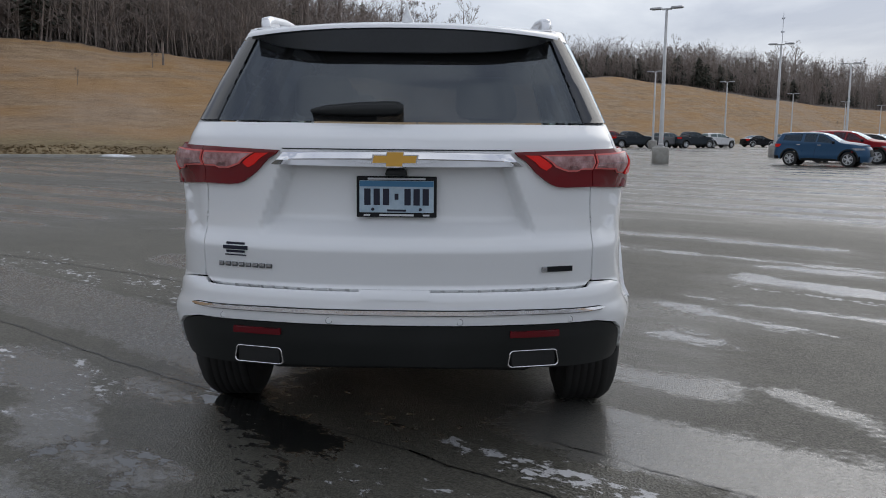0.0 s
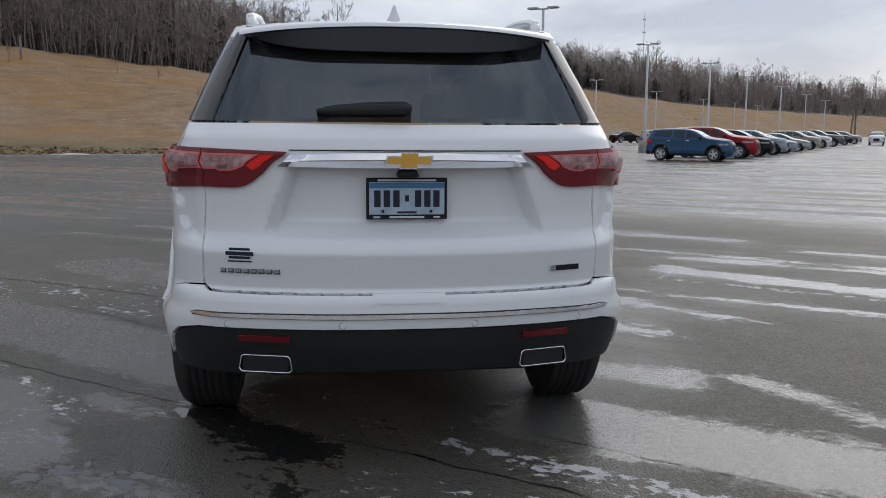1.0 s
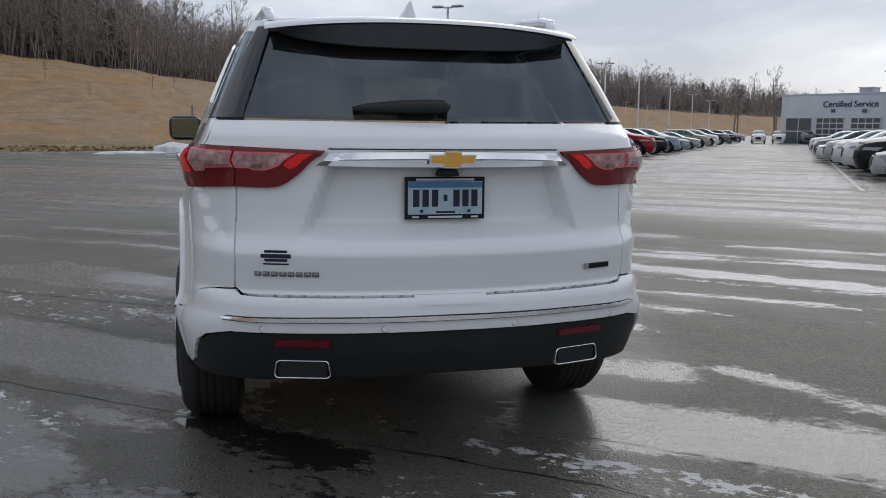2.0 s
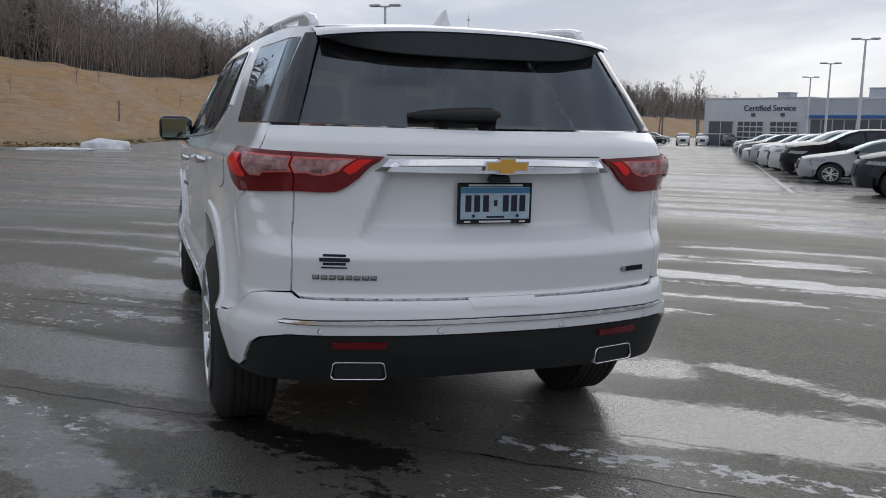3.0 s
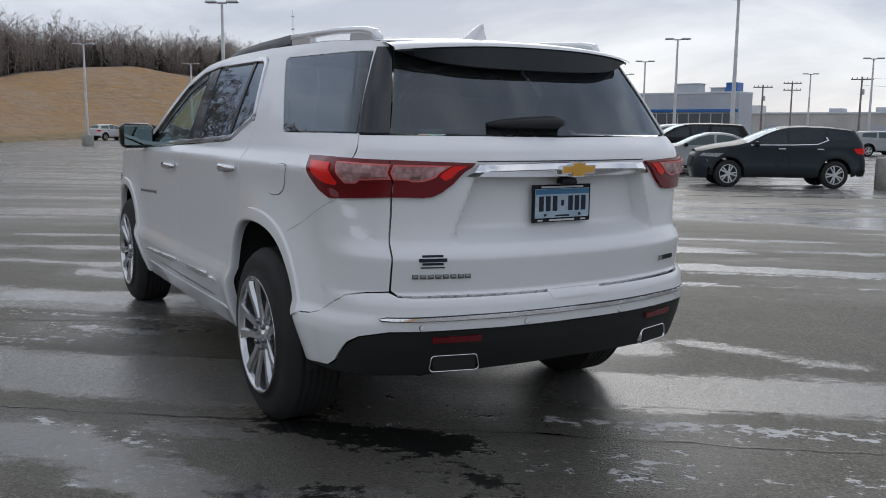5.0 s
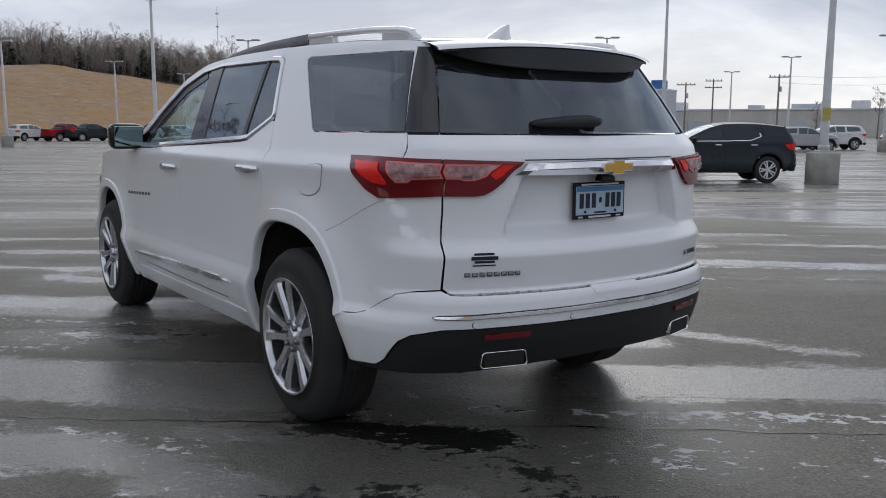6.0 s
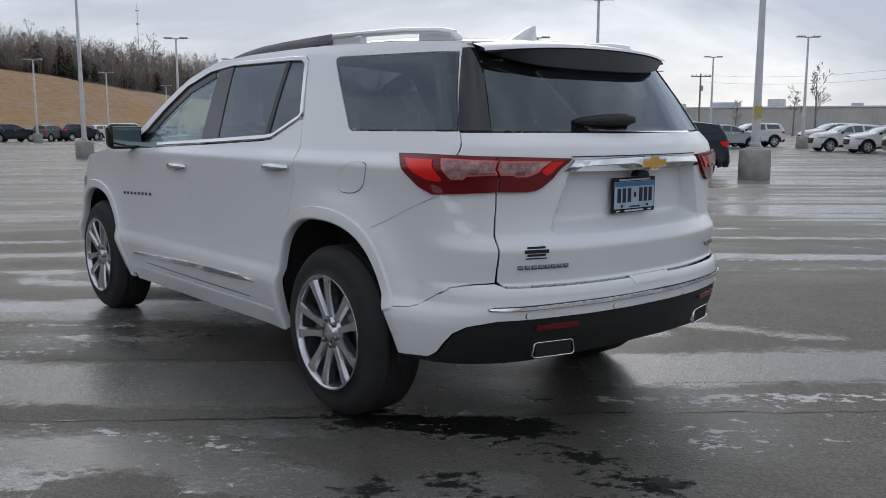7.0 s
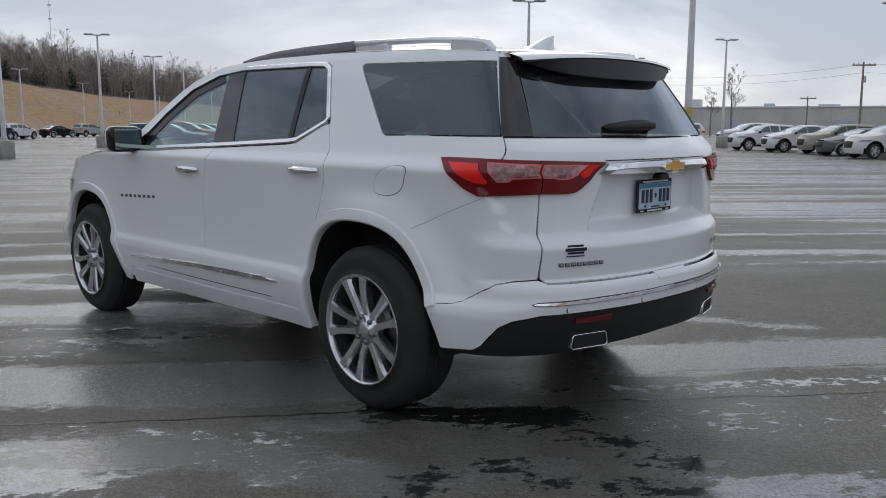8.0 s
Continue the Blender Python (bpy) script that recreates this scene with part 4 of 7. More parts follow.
def glass_material(name, tint, rough=0.0, mirror=.10, dirt=.10):
    """Thin tinted pane: dims what is behind it and mirrors by its angle."""
    m = bpy.data.materials.new(name)
    m.use_nodes = True
    t = m.node_tree
    t.nodes.clear()
    out = t.nodes.new("ShaderNodeOutputMaterial")
    mix = t.nodes.new("ShaderNodeMixShader")
    clear = t.nodes.new("ShaderNodeBsdfTransparent")
    gloss = t.nodes.new("ShaderNodeBsdfGlossy")
    face = t.nodes.new("ShaderNodeLayerWeight")
    face.inputs["Blend"].default_value = 0.5
    power = t.nodes.new("ShaderNodeMath")
    power.operation = "POWER"
    power.inputs[1].default_value = 4.0
    t.links.new(face.outputs["Facing"], power.inputs[0])
    fres = t.nodes.new("ShaderNodeMath")
    fres.operation = "MULTIPLY_ADD"
    fres.inputs[1].default_value, fres.inputs[2].default_value = 0.86, mirror
    t.links.new(power.outputs["Value"], fres.inputs[0])
    # thin road dust on the pane
    dust = t.nodes.new("ShaderNodeBsdfDiffuse")
    dust.inputs["Color"].default_value = (.42, .42, .42, 1)
    speck = t.nodes.new("ShaderNodeTexNoise")
    speck.inputs["Scale"].default_value, speck.inputs["Detail"].default_value = 3.0, 8.0
    spot = t.nodes.new("ShaderNodeTexCoord")
    t.links.new(spot.outputs["Object"], speck.inputs["Vector"])
    haze = t.nodes.new("ShaderNodeMath")
    haze.operation = "MULTIPLY"
    haze.inputs[1].default_value = dirt
    t.links.new(speck.outputs["Fac"], haze.inputs[0])
    dusty = t.nodes.new("ShaderNodeMixShader")
    t.links.new(haze.outputs["Value"], dusty.inputs["Fac"])
    t.links.new(mix.outputs["Shader"], dusty.inputs[1])
    t.links.new(dust.outputs["BSDF"], dusty.inputs[2])
    clear.inputs["Color"].default_value = (*tint, 1)
    gloss.inputs["Roughness"].default_value = rough
    gloss.inputs["Color"].default_value = (.80, .90, 1, 1)
    t.links.new(fres.outputs["Value"], mix.inputs["Fac"])
    t.links.new(clear.outputs["BSDF"], mix.inputs[1])
    t.links.new(gloss.outputs["BSDF"], mix.inputs[2])
    t.links.new(dusty.outputs["Shader"], out.inputs["Surface"])
    return m


M_WHITE = material("pearl_white_paint", (.76, .76, .765), .34, 0.0, 1.0, 1.5)
bsdf(M_WHITE).inputs["Coat Roughness"].default_value = .03
film_of_dirt = ramp(M_WHITE, noise_of(M_WHITE, 1.1, 2.0, .45), [(.3, (.815, .828, .840)), (.7, (.780, .792, .803))])
link(M_WHITE, film_of_dirt, bsdf(M_WHITE).inputs["Base Color"])
M_BLACK_GLOSS = material("gloss_black_trim", (.012, .013, .015), .12, 0, .0)
bsdf(M_BLACK_GLOSS).inputs["Specular IOR Level"].default_value = .35
M_CLAD = mottled("black_plastic_cladding", (.008, .0095, .0095), (.015, .0165, .0165), 3.0, (.5, .65), .25, 240.0, distance=.001)
M_RUBBER = mottled("tyre_rubber", (.012, .012, .012), (.028, .027, .026), 5.0, (.65, .85), .3, 160.0, distance=.002)
M_CHROME = material("chrome", (.78, .78, .8), .07, 1.0)
M_ALLOY = material("silver_alloy", (.62, .63, .65), .22, .9)
link(M_ALLOY, ramp(M_ALLOY, noise_of(M_ALLOY, 6.0), [(.35, (.56, .57, .59)), (.65, (.70, .71, .73))]), bsdf(M_ALLOY).inputs["Base Color"])
M_ALLOY_DARK = material("grey_alloy_pocket", (.10, .105, .11), .4, .7)
M_GOLD = material("gold_badge", (.72, .40, .07), .28, .6, .6)
M_DARK = mottled("underbody_black", (.010, .010, .010), (.021, .021, .021), 4.0, (.8, .95), .3)
M_TINT = glass_material("privacy_glass", (.060, .066, .078), 0.0, .095, .05)
M_CLEAR = glass_material("green_tint_glass", (.66, .93, .83), 0.0, .12, .07)
M_SCREEN = glass_material("windscreen_glass", (.90, .95, .93), 0.0, .06, .03)
M_SEAT = mottled("seat_leather", (.05, .05, .052), (.085, .083, .08), 3.0, (.45, .6), .3, 90.0)
M_SILVER_BADGE = material("silver_badge", (.45, .46, .48), .25, .9)
M_LAMP_DARK = material("dark_red_lens", (.155, .003, .007), .10, 0, .12)
M_LAMP_RED = material("red_lens", (.84, .012, .009), .22, 0, .12)
M_LAMP_EDGE = material("pale_red_lamp_edge", (.78, .15, .14), .3, 0, .2)
# darker lens colour that stands for shade inside the lamp
M_LAMP_INNER = mottled("shaded_lamp_chamber", (.10, .045, .045), (.30, .17, .17), 40.0, (.15, .3), .3, 70.0, distance=.006)
M_PILLAR_GLASS = material("dark_glassy_trim", (.012, .014, .018), .05, 0, .0, 1.58)
M_LAMP_CLEAR = mottled("clear_lens", (.20, .07, .07), (.58, .36, .36), 20.0, (.08, .2), .4, 60.0, distance=.01)
bsdf(M_LAMP_CLEAR).inputs["Coat Weight"].default_value = .4
M_HEADLAMP = mottled("headlamp_lens", (.10, .105, .11), (.45, .46, .48), 14.0, (.08, .2), .4, 45.0, distance=.01)
M_REFLECTOR = material("red_reflector", (.12, .005, .010), .25, 0, .2)
M_PLATE = mottled("plate_blue_white", (.30, .42, .53), (.50, .60, .67), 10.0, (.35, .45), .05)
M_INK = material("plate_ink", (.01, .012, .03), .5)
M_MIRROR = material("mirror_glass", (.20, .25, .24), .03, 1.0)
M_SPOILER = mottled("satin_black_spoiler", (.018, .021, .025), (.027, .031, .036), 4.0, (.30, .4), .1, 90.0, distance=.001)

suv = tagged(new("suv"), "pearl white seven-seat SUV parked on wet asphalt", "car")
EDGE_Y = [(-.75, 1.655), (-.55, 1.668), (-.1, 1.70), (.5, 1.716), (1.2, 1.714), (1.6, 1.690), (1.9, 1.600), (2.2, 1.415), (2.5, 1.205), (2.7, 1.165), (3.1, 1.125), (3.5, 1.075), (3.95, .99)]


SHELL["edge"] = EDGE_Y


def edge_z(y):
    return float(eased(SHELL["edge"], np.array(y), .08))


roof_line = [("y", y, edge_z(y)) for y in np.linspace(-.535, .56, 10)]
SEAM_RR = pts("y", (.50, .645), (.44, .76), (.372, .925), (.312, 1.10), (.312, 1.16), (.395, 1.352))
SEAM_FR = pts("y", (1.435, .405), (1.466, .58), (1.45, .93), (1.372, 1.19), (1.362, 1.218))
SEAM_FF = pts("y", (2.44, .405), (2.50, .62), (2.585, .80), (2.615, .95), (2.60, 1.168))
BELT_R = pts("y", (.68, 1.252))
WIN_OUT = pts("y", (1.362, 1.222), (.70, 1.253), (.62, 1.262), (.425, 1.355), (.405, 1.385), (.53, 1.645), (.575, 1.668), (.68, 1.673), (1.30, 1.678), (1.55, 1.655), (1.83, 1.570), (2.10, 1.405), (2.385, 1.190), (2.03, 1.193))
LAMP_OUT = pts("y", (-.433, 1.205), (-.52, 1.208)) + pts("x", (.716, 1.207), (.716, 1.068)) + pts("y", (-.665, 1.056), (-.60, 1.085), (-.50, 1.155))
LAMP_IN = pts("x", (.716, 1.207), (.416, 1.197), (.435, 1.178), (.545, 1.085), (.575, 1.070), (.61, 1.066), (.716, 1.068))
QUARTER_GLASS = flat(pts("y", (.29, 1.635), (.275, 1.648), (-.40, 1.630), (-.548, 1.624), (-.707, 1.303), (-.03, 1.302), (.0, 1.315)))

for side in (-1, 1):
    opts = {"side": side}
    # doors
    rear_door = flat(pts("y", (.50, .405), (.53, .50)) + SEAM_RR + pts("y", (.43, 1.352), (.62, 1.257), (.70, 1.248), (1.362, 1.217)) + SEAM_FR[::-1][1:])
    front_door = flat(SEAM_FR + pts("y", (2.03, 1.188), (2.385, 1.183)) + SEAM_FF[::-1])
    d_r = shaped("rear_door", skin_mesh(rear_door, **opts), M_WHITE, suv)
    d_f = shaped("front_door", skin_mesh(front_door, **opts), M_WHITE, suv)
    # front fender with its wheel opening
    fender = flat(SEAM_FF + pts("y", (2.70, edge_z(2.7)), (3.1, edge_z(3.1)), (3.5, edge_z(3.5)), (3.72, edge_z(3.72)), (3.66, .62)) + round_opening(BASE, 20, 187) + pts("y", (2.455, .335)))
    shaped("front_fender", skin_mesh(fender, **opts), M_WHITE, suv)
    shaped("sill", skin_mesh(flat(pts("y", (.50, .30), (2.46, .30), (2.46, .402), (.50, .402))), lift=.006, **opts), M_WHITE, suv)
    # thin dark strip laid on the skin for the shadow in the sill groove
    shaped("sill_shadow_line", skin_mesh(flat(pts("y", (.80, .430), (2.2, .441), (2.2, .445), (.80, .435))), lift=.002, gap=0, rim=0, **opts), M_ALLOY_DARK, suv)
    # quarter panel: pillar, haunch, corner
    quarter = flat(SEAM_RR[1:] + pts("y", (.405, 1.385), (.53, 1.645), (.572, 1.668), (.562, edge_z(.56))) + roof_line[::-1][1:] + pts("y", (-.716, 1.30), (-.742, 1.209)) + pts("x", (.718, 1.20), (.718, 1.0), (.729, .85), (.731, .716))
                   + pts("y", (-.80, .708), (-.74, .694), (-.60, .611), (-.56, .598), (-.47, .590)) + round_opening(0, 155, 47))
    shaped("quarter_panel", skin_mesh(quarter, holes=(QUARTER_GLASS,), **opts), M_WHITE, suv)
    # roof rail of the body and windscreen pillar, over the side windows
    top_edge = [("y", y, edge_z(y)) for y in np.linspace(.56, 2.50, 16)]
    pillar = flat(top_edge + pts("y", (2.60, 1.168), (2.385, 1.187), (2.10, 1.405), (1.83, 1.570), (1.55, 1.655), (1.30, 1.678), (.68, 1.673), (.575, 1.668)))
    shaped("roof_pillar", skin_mesh(pillar, gap=0, **opts), M_WHITE, suv)
    # dark depth of the door gaps
    for seam in (SEAM_RR[:-1], SEAM_FR, SEAM_FF):
        line = [(k, y - .005, z) for k, y, z in seam] + [(k, y + .005, z) for k, y, z in seam[::-1]]
        shaped("door_gap", skin_mesh(flat(line), lift=-.0025, gap=0, rim=0, **opts), M_DARK, suv)
    # glass
    shaped("quarter_window", skin_mesh(QUARTER_GLASS, lift=.001, gap=.004, rim=.006, **opts), M_TINT, suv, "dark privacy glass")
    shaped("rear_door_window", skin_mesh(flat(pts("y", (.70, 1.268), (1.20, 1.250), (1.325, 1.655), (.735, 1.655))), lift=-.004, gap=.002, rim=0, **opts), M_TINT, d_r, "dark privacy glass")
    shaped("rear_vent_window", skin_mesh(flat(pts("y", (.665, 1.272), (.63, 1.278), (.445, 1.366), (.432, 1.39), (.548, 1.638), (.585, 1.653), (.705, 1.655))), lift=-.004, gap=.002, rim=0, **opts), M_TINT, d_r, "dark privacy glass")
    shaped("front_door_window", skin_mesh(flat(pts("y", (1.405, 1.238), (1.49, 1.643), (1.55, 1.636), (1.81, 1.556), (2.07, 1.398), (2.31, 1.213), (2.03, 1.213))), lift=-.006, gap=.002, rim=0, **opts), M_CLEAR, d_f, "pale green tinted glass")
    shaped("window_pillar", skin_mesh(flat(pts("y", (1.20, 1.238), (1.40, 1.225), (1.485, 1.662), (1.325, 1.672))), lift=.001, gap=0, **opts), M_PILLAR_GLASS, d_r, "gloss black pillar trim")
    shaped("window_bar", skin_mesh(flat(pts("y", (.664, 1.258), (.70, 1.255), (.737, 1.668), (.704, 1.668))), lift=.001, gap=0, **opts), M_BLACK_GLOSS, d_r, "black divider bar")
    shaped("window_header", skin_mesh(flat(pts("y", (1.50, 1.600), (1.56, 1.648), (1.82, 1.565), (2.09, 1.402), (2.33, 1.215), (2.22, 1.215), (2.02, 1.37), (1.77, 1.52))), lift=-.002, gap=0, **opts), M_BLACK_GLOSS, d_f, "black window seal")
    # bright window surround, set a little proud
    part("window_surround", ribbon_bm(flat(WIN_OUT, .03), .023, .009, side), M_CHROME, suv, "polished chrome window surround")
    # chrome strips low on the doors
    shaped("chrome_strip", skin_mesh(flat(pts("y", (1.455, .512), (1.455, .541), (1.1, .546), (.86, .548), (.70, .528), (.95, .517))), lift=.012, gap=.001, rim=.014, **opts), M_CHROME, d_r, "chrome door strip")
    shaped("chrome_strip", skin_mesh(flat(pts("y", (2.40, .487), (2.30, .505), (1.475, .541), (1.475, .512))), lift=.012, gap=.001, rim=.014, **opts), M_CHROME, d_f, "chrome door strip")
    # wheel arch mouldings in body colour with a dark liner
    for wy, a0, a1 in ((0, -9, 158), (BASE, 8, 189)):
        lip = part("arch_moulding", arch_bm(wy, a0, a1, side), M_WHITE, suv, soft=True)
        lip.modifiers.new("edges", "EDGE_SPLIT").split_angle = radians(32)
    # thin dark line along the fold across the haunch, from the arch to the lamp
    shaped("fold_line", skin_mesh(flat(pts("y", (-.300, .8952), (-.299, .8966), (-.47, .9694), (-.676, 1.0494), (-.677, 1.0482), (-.47, .9682))), lift=.0015, gap=0, rim=0, **opts), M_ALLOY_DARK, suv)
    # lamps
    lamp = shaped("tail_light", skin_mesh(flat(LAMP_OUT), lift=.014, cell=.03, rim=.03, **opts), M_LAMP_DARK, suv, "red and clear wrap-round tail light")
    shaped("red_lens", skin_mesh(flat(pts("y", (-.500, 1.185), (-.668, 1.185), (-.690, 1.150), (-.706, 1.124), (-.700, 1.111), (-.655, 1.112), (-.55, 1.156))), lift=.019, cell=.03, rim=.006, **opts), M_LAMP_RED, lamp)
    chamber = flat(pts("y", (-.705, 1.187)) + pts("x", (.722, 1.187), (.722, 1.140)) + pts("y", (-.790, 1.140), (-.775, 1.128), (-.740, 1.127), (-.728, 1.146)))
    shaped("lamp_edge", skin_mesh(shrunk(chamber, -.0032), lift=.0205, cell=.03, rim=.004, gap=0, **opts), M_LAMP_EDGE, lamp, "pale red rim of the lamp chamber")
    shaped("clear_lens", skin_mesh(chamber, lift=.0225, cell=.03, rim=.006, **opts), M_LAMP_CLEAR, lamp, "clear ribbed lens")
    shaped("lamp_strip", skin_mesh(flat(pts("y", (-.735, 1.161)) + pts("x", (.724, 1.159), (.724, 1.155)) + pts("y", (-.738, 1.157))), lift=.0245, cell=.03, rim=.004, **opts), M_SILVER_BADGE, lamp, "bright bar inside the lamp")
    # flat dark patch in place of the shaded bowl
    shaped("lamp_shade_patch", skin_mesh(flat(pts("x", (.760, 1.150), (.726, 1.150), (.726, 1.142), (.775, 1.142))), lift=.0245, cell=.03, rim=.003, **opts), M_LAMP_INNER, lamp, "dark patch painted for the shaded reflector bowl")
    lamp = shaped("tail_light", skin_mesh(flat(LAMP_IN), lift=.016, cell=.03, rim=.03, **opts), M_LAMP_DARK, suv, "red and clear tail light on the tailgate")
    shaped("red_lens", skin_mesh(flat(pts("x", (.452, 1.187), (.506, 1.187), (.560, 1.147), (.535, 1.128), (.510, 1.140))), lift=.021, cell=.03, rim=.006, **opts), M_LAMP_RED, lamp)
    chamber = flat(pts("x", (.520, 1.184), (.708, 1.186), (.708, 1.138), (.668, 1.137), (.652, 1.130), (.618, 1.130), (.60, 1.135), (.572, 1.146)))
    shaped("lamp_edge", skin_mesh(shrunk(chamber, -.0032), lift=.0215, cell=.03, rim=.004, gap=0, **opts), M_LAMP_EDGE, lamp, "pale red rim of the lamp chamber")
    shaped("clear_lens", skin_mesh(chamber, lift=.0235, cell=.03, rim=.006, **opts), M_LAMP_CLEAR, lamp, "clear ribbed lens")
    shaped("lamp_strip", skin_mesh(flat(pts("x", (.60, 1.164), (.70, 1.165), (.70, 1.161), (.605, 1.160))), lift=.0255, cell=.03, rim=.004, **opts), M_SILVER_BADGE, lamp, "bright bar inside the lamp")
    shaped("lamp_shade_patch", skin_mesh(flat(pts("x", (.618, 1.150), (.650, 1.150), (.658, 1.137), (.622, 1.134))), lift=.0255, cell=.03, rim=.003, **opts), M_LAMP_INNER, lamp, "dark patch painted for the shaded reflector bowl")
    # gloss black pillar trim beside the rear glass
    shaped("pillar_trim", skin_mesh(flat(pts("x", (.575, 1.640), (.692, 1.302)) + pts("y", (-.7085, 1.303), (-.549, 1.640))), lift=.003, gap=.001, **opts), M_PILLAR_GLASS, suv, "gloss black trim beside the rear glass")
    # fuel flap and its gap (left only)
    if side < 0:
        flap = [(at_y(-.143, z0), z0) for z0 in (1.10,)][0]
        ringp = [(flap[0] + .098 * math.copysign(abs(math.cos(w)) ** .75, math.cos(w)) - .12 * (0) - .025 * math.sin(w), 1.10 + .068 * math.copysign(abs(math.sin(w)) ** .8, math.sin(w))) for w in np.linspace(0, math.tau, 29)[:-1]]
        shaped("fuel_flap_gap", skin_mesh(ringp, lift=.001, gap=-.0022, rim=0, **opts), M_ALLOY_DARK, suv)
        shaped("fuel_flap", skin_mesh(ringp, lift=.003, gap=.001, rim=.003, **opts), M_WHITE, suv)

# tailgate
gate_half = flat(pts("x", (0, .700), (.30, .700), (.55, .701), (.66, .700), (.706, .702), (.7275, .720), (.7275, .85), (.7165, 1.0), (.7165, 1.203)) + pts("y", (-.7445, 1.209), (-.7185, 1.298)) + pts("x", (.4, 1.297), (0, 1.293)))
gate = shaped("tailgate", skin_mesh(gate_half, cell=.016, both=True, centre=True), M_WHITE, suv)
roof_lip = [(0, 1.640), (at_y(-.545, 1.640), 1.640), (at_y(-.54, 1.668), 1.668), (0, 1.668)]
shaped("roof_lip", skin_mesh(roof_lip, lift=.004, gap=0, both=True, centre=True), M_WHITE, suv)
glass_half = flat(pts("x", (0, 1.299), (.4, 1.300), (.690, 1.303), (.574, 1.62), (.56, 1.64), (0, 1.65)))
rear_glass = shaped("rear_window", skin_mesh(glass_half, lift=-.002, both=True, centre=True, rim=0, gap=.001), M_TINT, gate, "dark privacy glass")
# bumper and its dark lower half
bumper_half = flat(pts("x", (0, .577), (.45, .575), (.70, .571), (.745, .570)) + pts("y", (-.82, .547), (-.77, .517), (-.725, .470), (-.69, .430), (-.645, .404), (-.475, .388), (-.464, .45), (-.425, .586), (-.47, .589), (-.56, .597), (-.60, .610), (-.74, .693), (-.80, .707)) + pts("x", (.731, .715), (.708, .697), (.66, .695), (.55, .6945), (.30, .6945), (0, .6945)))
bumper = shaped("rear_bumper", skin_mesh(bumper_half, lift=.004, cell=.03, both=True, centre=True), M_WHITE, suv)
clad_half = flat(pts("x", (0, .412), (.35, .405), (.5, .396)) + pts("y", (-.72, .378), (-.60, .374), (-.47, .376), (-.465, .385), (-.645, .400), (-.69, .426), (-.725, .466), (-.77, .513), (-.82, .543)) + pts("x", (.745, .566), (.70, .567), (.45, .571), (0, .573)))
clad = shaped("bumper_cladding", skin_mesh(clad_half, lift=-.004, cell=.04, both=True, centre=True, rim=.05), M_CLAD, bumper, "textured black lower bumper")
shaped("step_pad", skin_mesh(flat(pts("x", (0, .668), (.115, .668), (.13, .697), (0, .697))), lift=.0075, gap=0, rim=.006, both=True, centre=True), M_WHITE, bumper)
trim_half = flat(pts("x", (0, .616), (.45, .615), (.70, .611), (.765, .613), (.772, .618), (.75, .622), (.45, .629), (0, .631)))
shaped("chrome_strip", skin_mesh(trim_half, lift=.016, gap=0, rim=.016, both=True, centre=True), M_CHROME, bumper, "thin chrome bumper strip")
shaped("strip_groove", skin_mesh(flat(pts("x", (0, .613), (.45, .612), (.70, .608), (.768, .609), (.776, .618), (.752, .626), (.45, .633), (0, .635))), lift=.007, gap=0, rim=0, both=True, centre=True), M_CLAD, bumper)
# faceted chrome bar between the lamps
bm = bmesh.new()
rows = []
for u in np.linspace(-1, 1, 49):
    row = []
    for z, reach, out in ((1.1975, .408, -.004), (1.1945, .410, .028), (1.190, .412, .031), (1.171, .430, .036), (1.167, .434, .0355), (1.141, .456, .012), (1.137, .460, -.01)):
        x = u * reach
        rim_z = z + (.004 * abs(u) ** 2 if z < 1.15 else -.006 * abs(u) ** 2)
        row.append(bm.verts.new((x, -1.012 + float(crown(x, z)) - out * (1 - .55 * abs(u) ** 14), rim_z)))
    rows.append(row)
for a, b in zip(rows, rows[1:]):
    for k in range(6):
        bm.faces.new((a[k], a[k + 1], b[k + 1], b[k]))
bmesh.ops.recalc_face_normals(bm, faces=bm.faces[:])
garnish = part("chrome_garnish", bm, M_CHROME, gate, "chrome bar across the tailgate", True)
garnish.modifiers.new("edges", "EDGE_SPLIT").split_angle = radians(14)
shaped("garnish_gap", skin_mesh(flat(pts("x", (0, 1.199), (.41, 1.199), (.414, 1.203), (0, 1.203))), lift=.004, gap=0, rim=.006, both=True, centre=True), M_CLAD, gate)
for side in (-1, 1):
    for x in (.235, .64):
        p, n = skin(at_x(x, .594 - .01 * x), .594 - .01 * x), skin_normal(at_x(x, .60), .60)
        p = p * (side, 1, 1)
        part("sensor_ring", turned_bm([(.0122, .002), (.0122, -.0045)], 16, (float(p[0]), float(p[1]), float(p[2])), "y"), M_ALLOY_DARK, bumper)
        part("parking_sensor", turned_bm([(.0105, 0), (.0105, -.0055), (.008, -.0065)], 14, (float(p[0]), float(p[1]), float(p[2])), "y"), M_WHITE, bumper)
    shaped("reflector", skin_mesh(flat(pts("x", (.418, .528), (.60, .526), (.60, .548), (.418, .550))), lift=.008, gap=0, rim=.012, side=side), M_REFLECTOR, bumper, "dull red reflector")


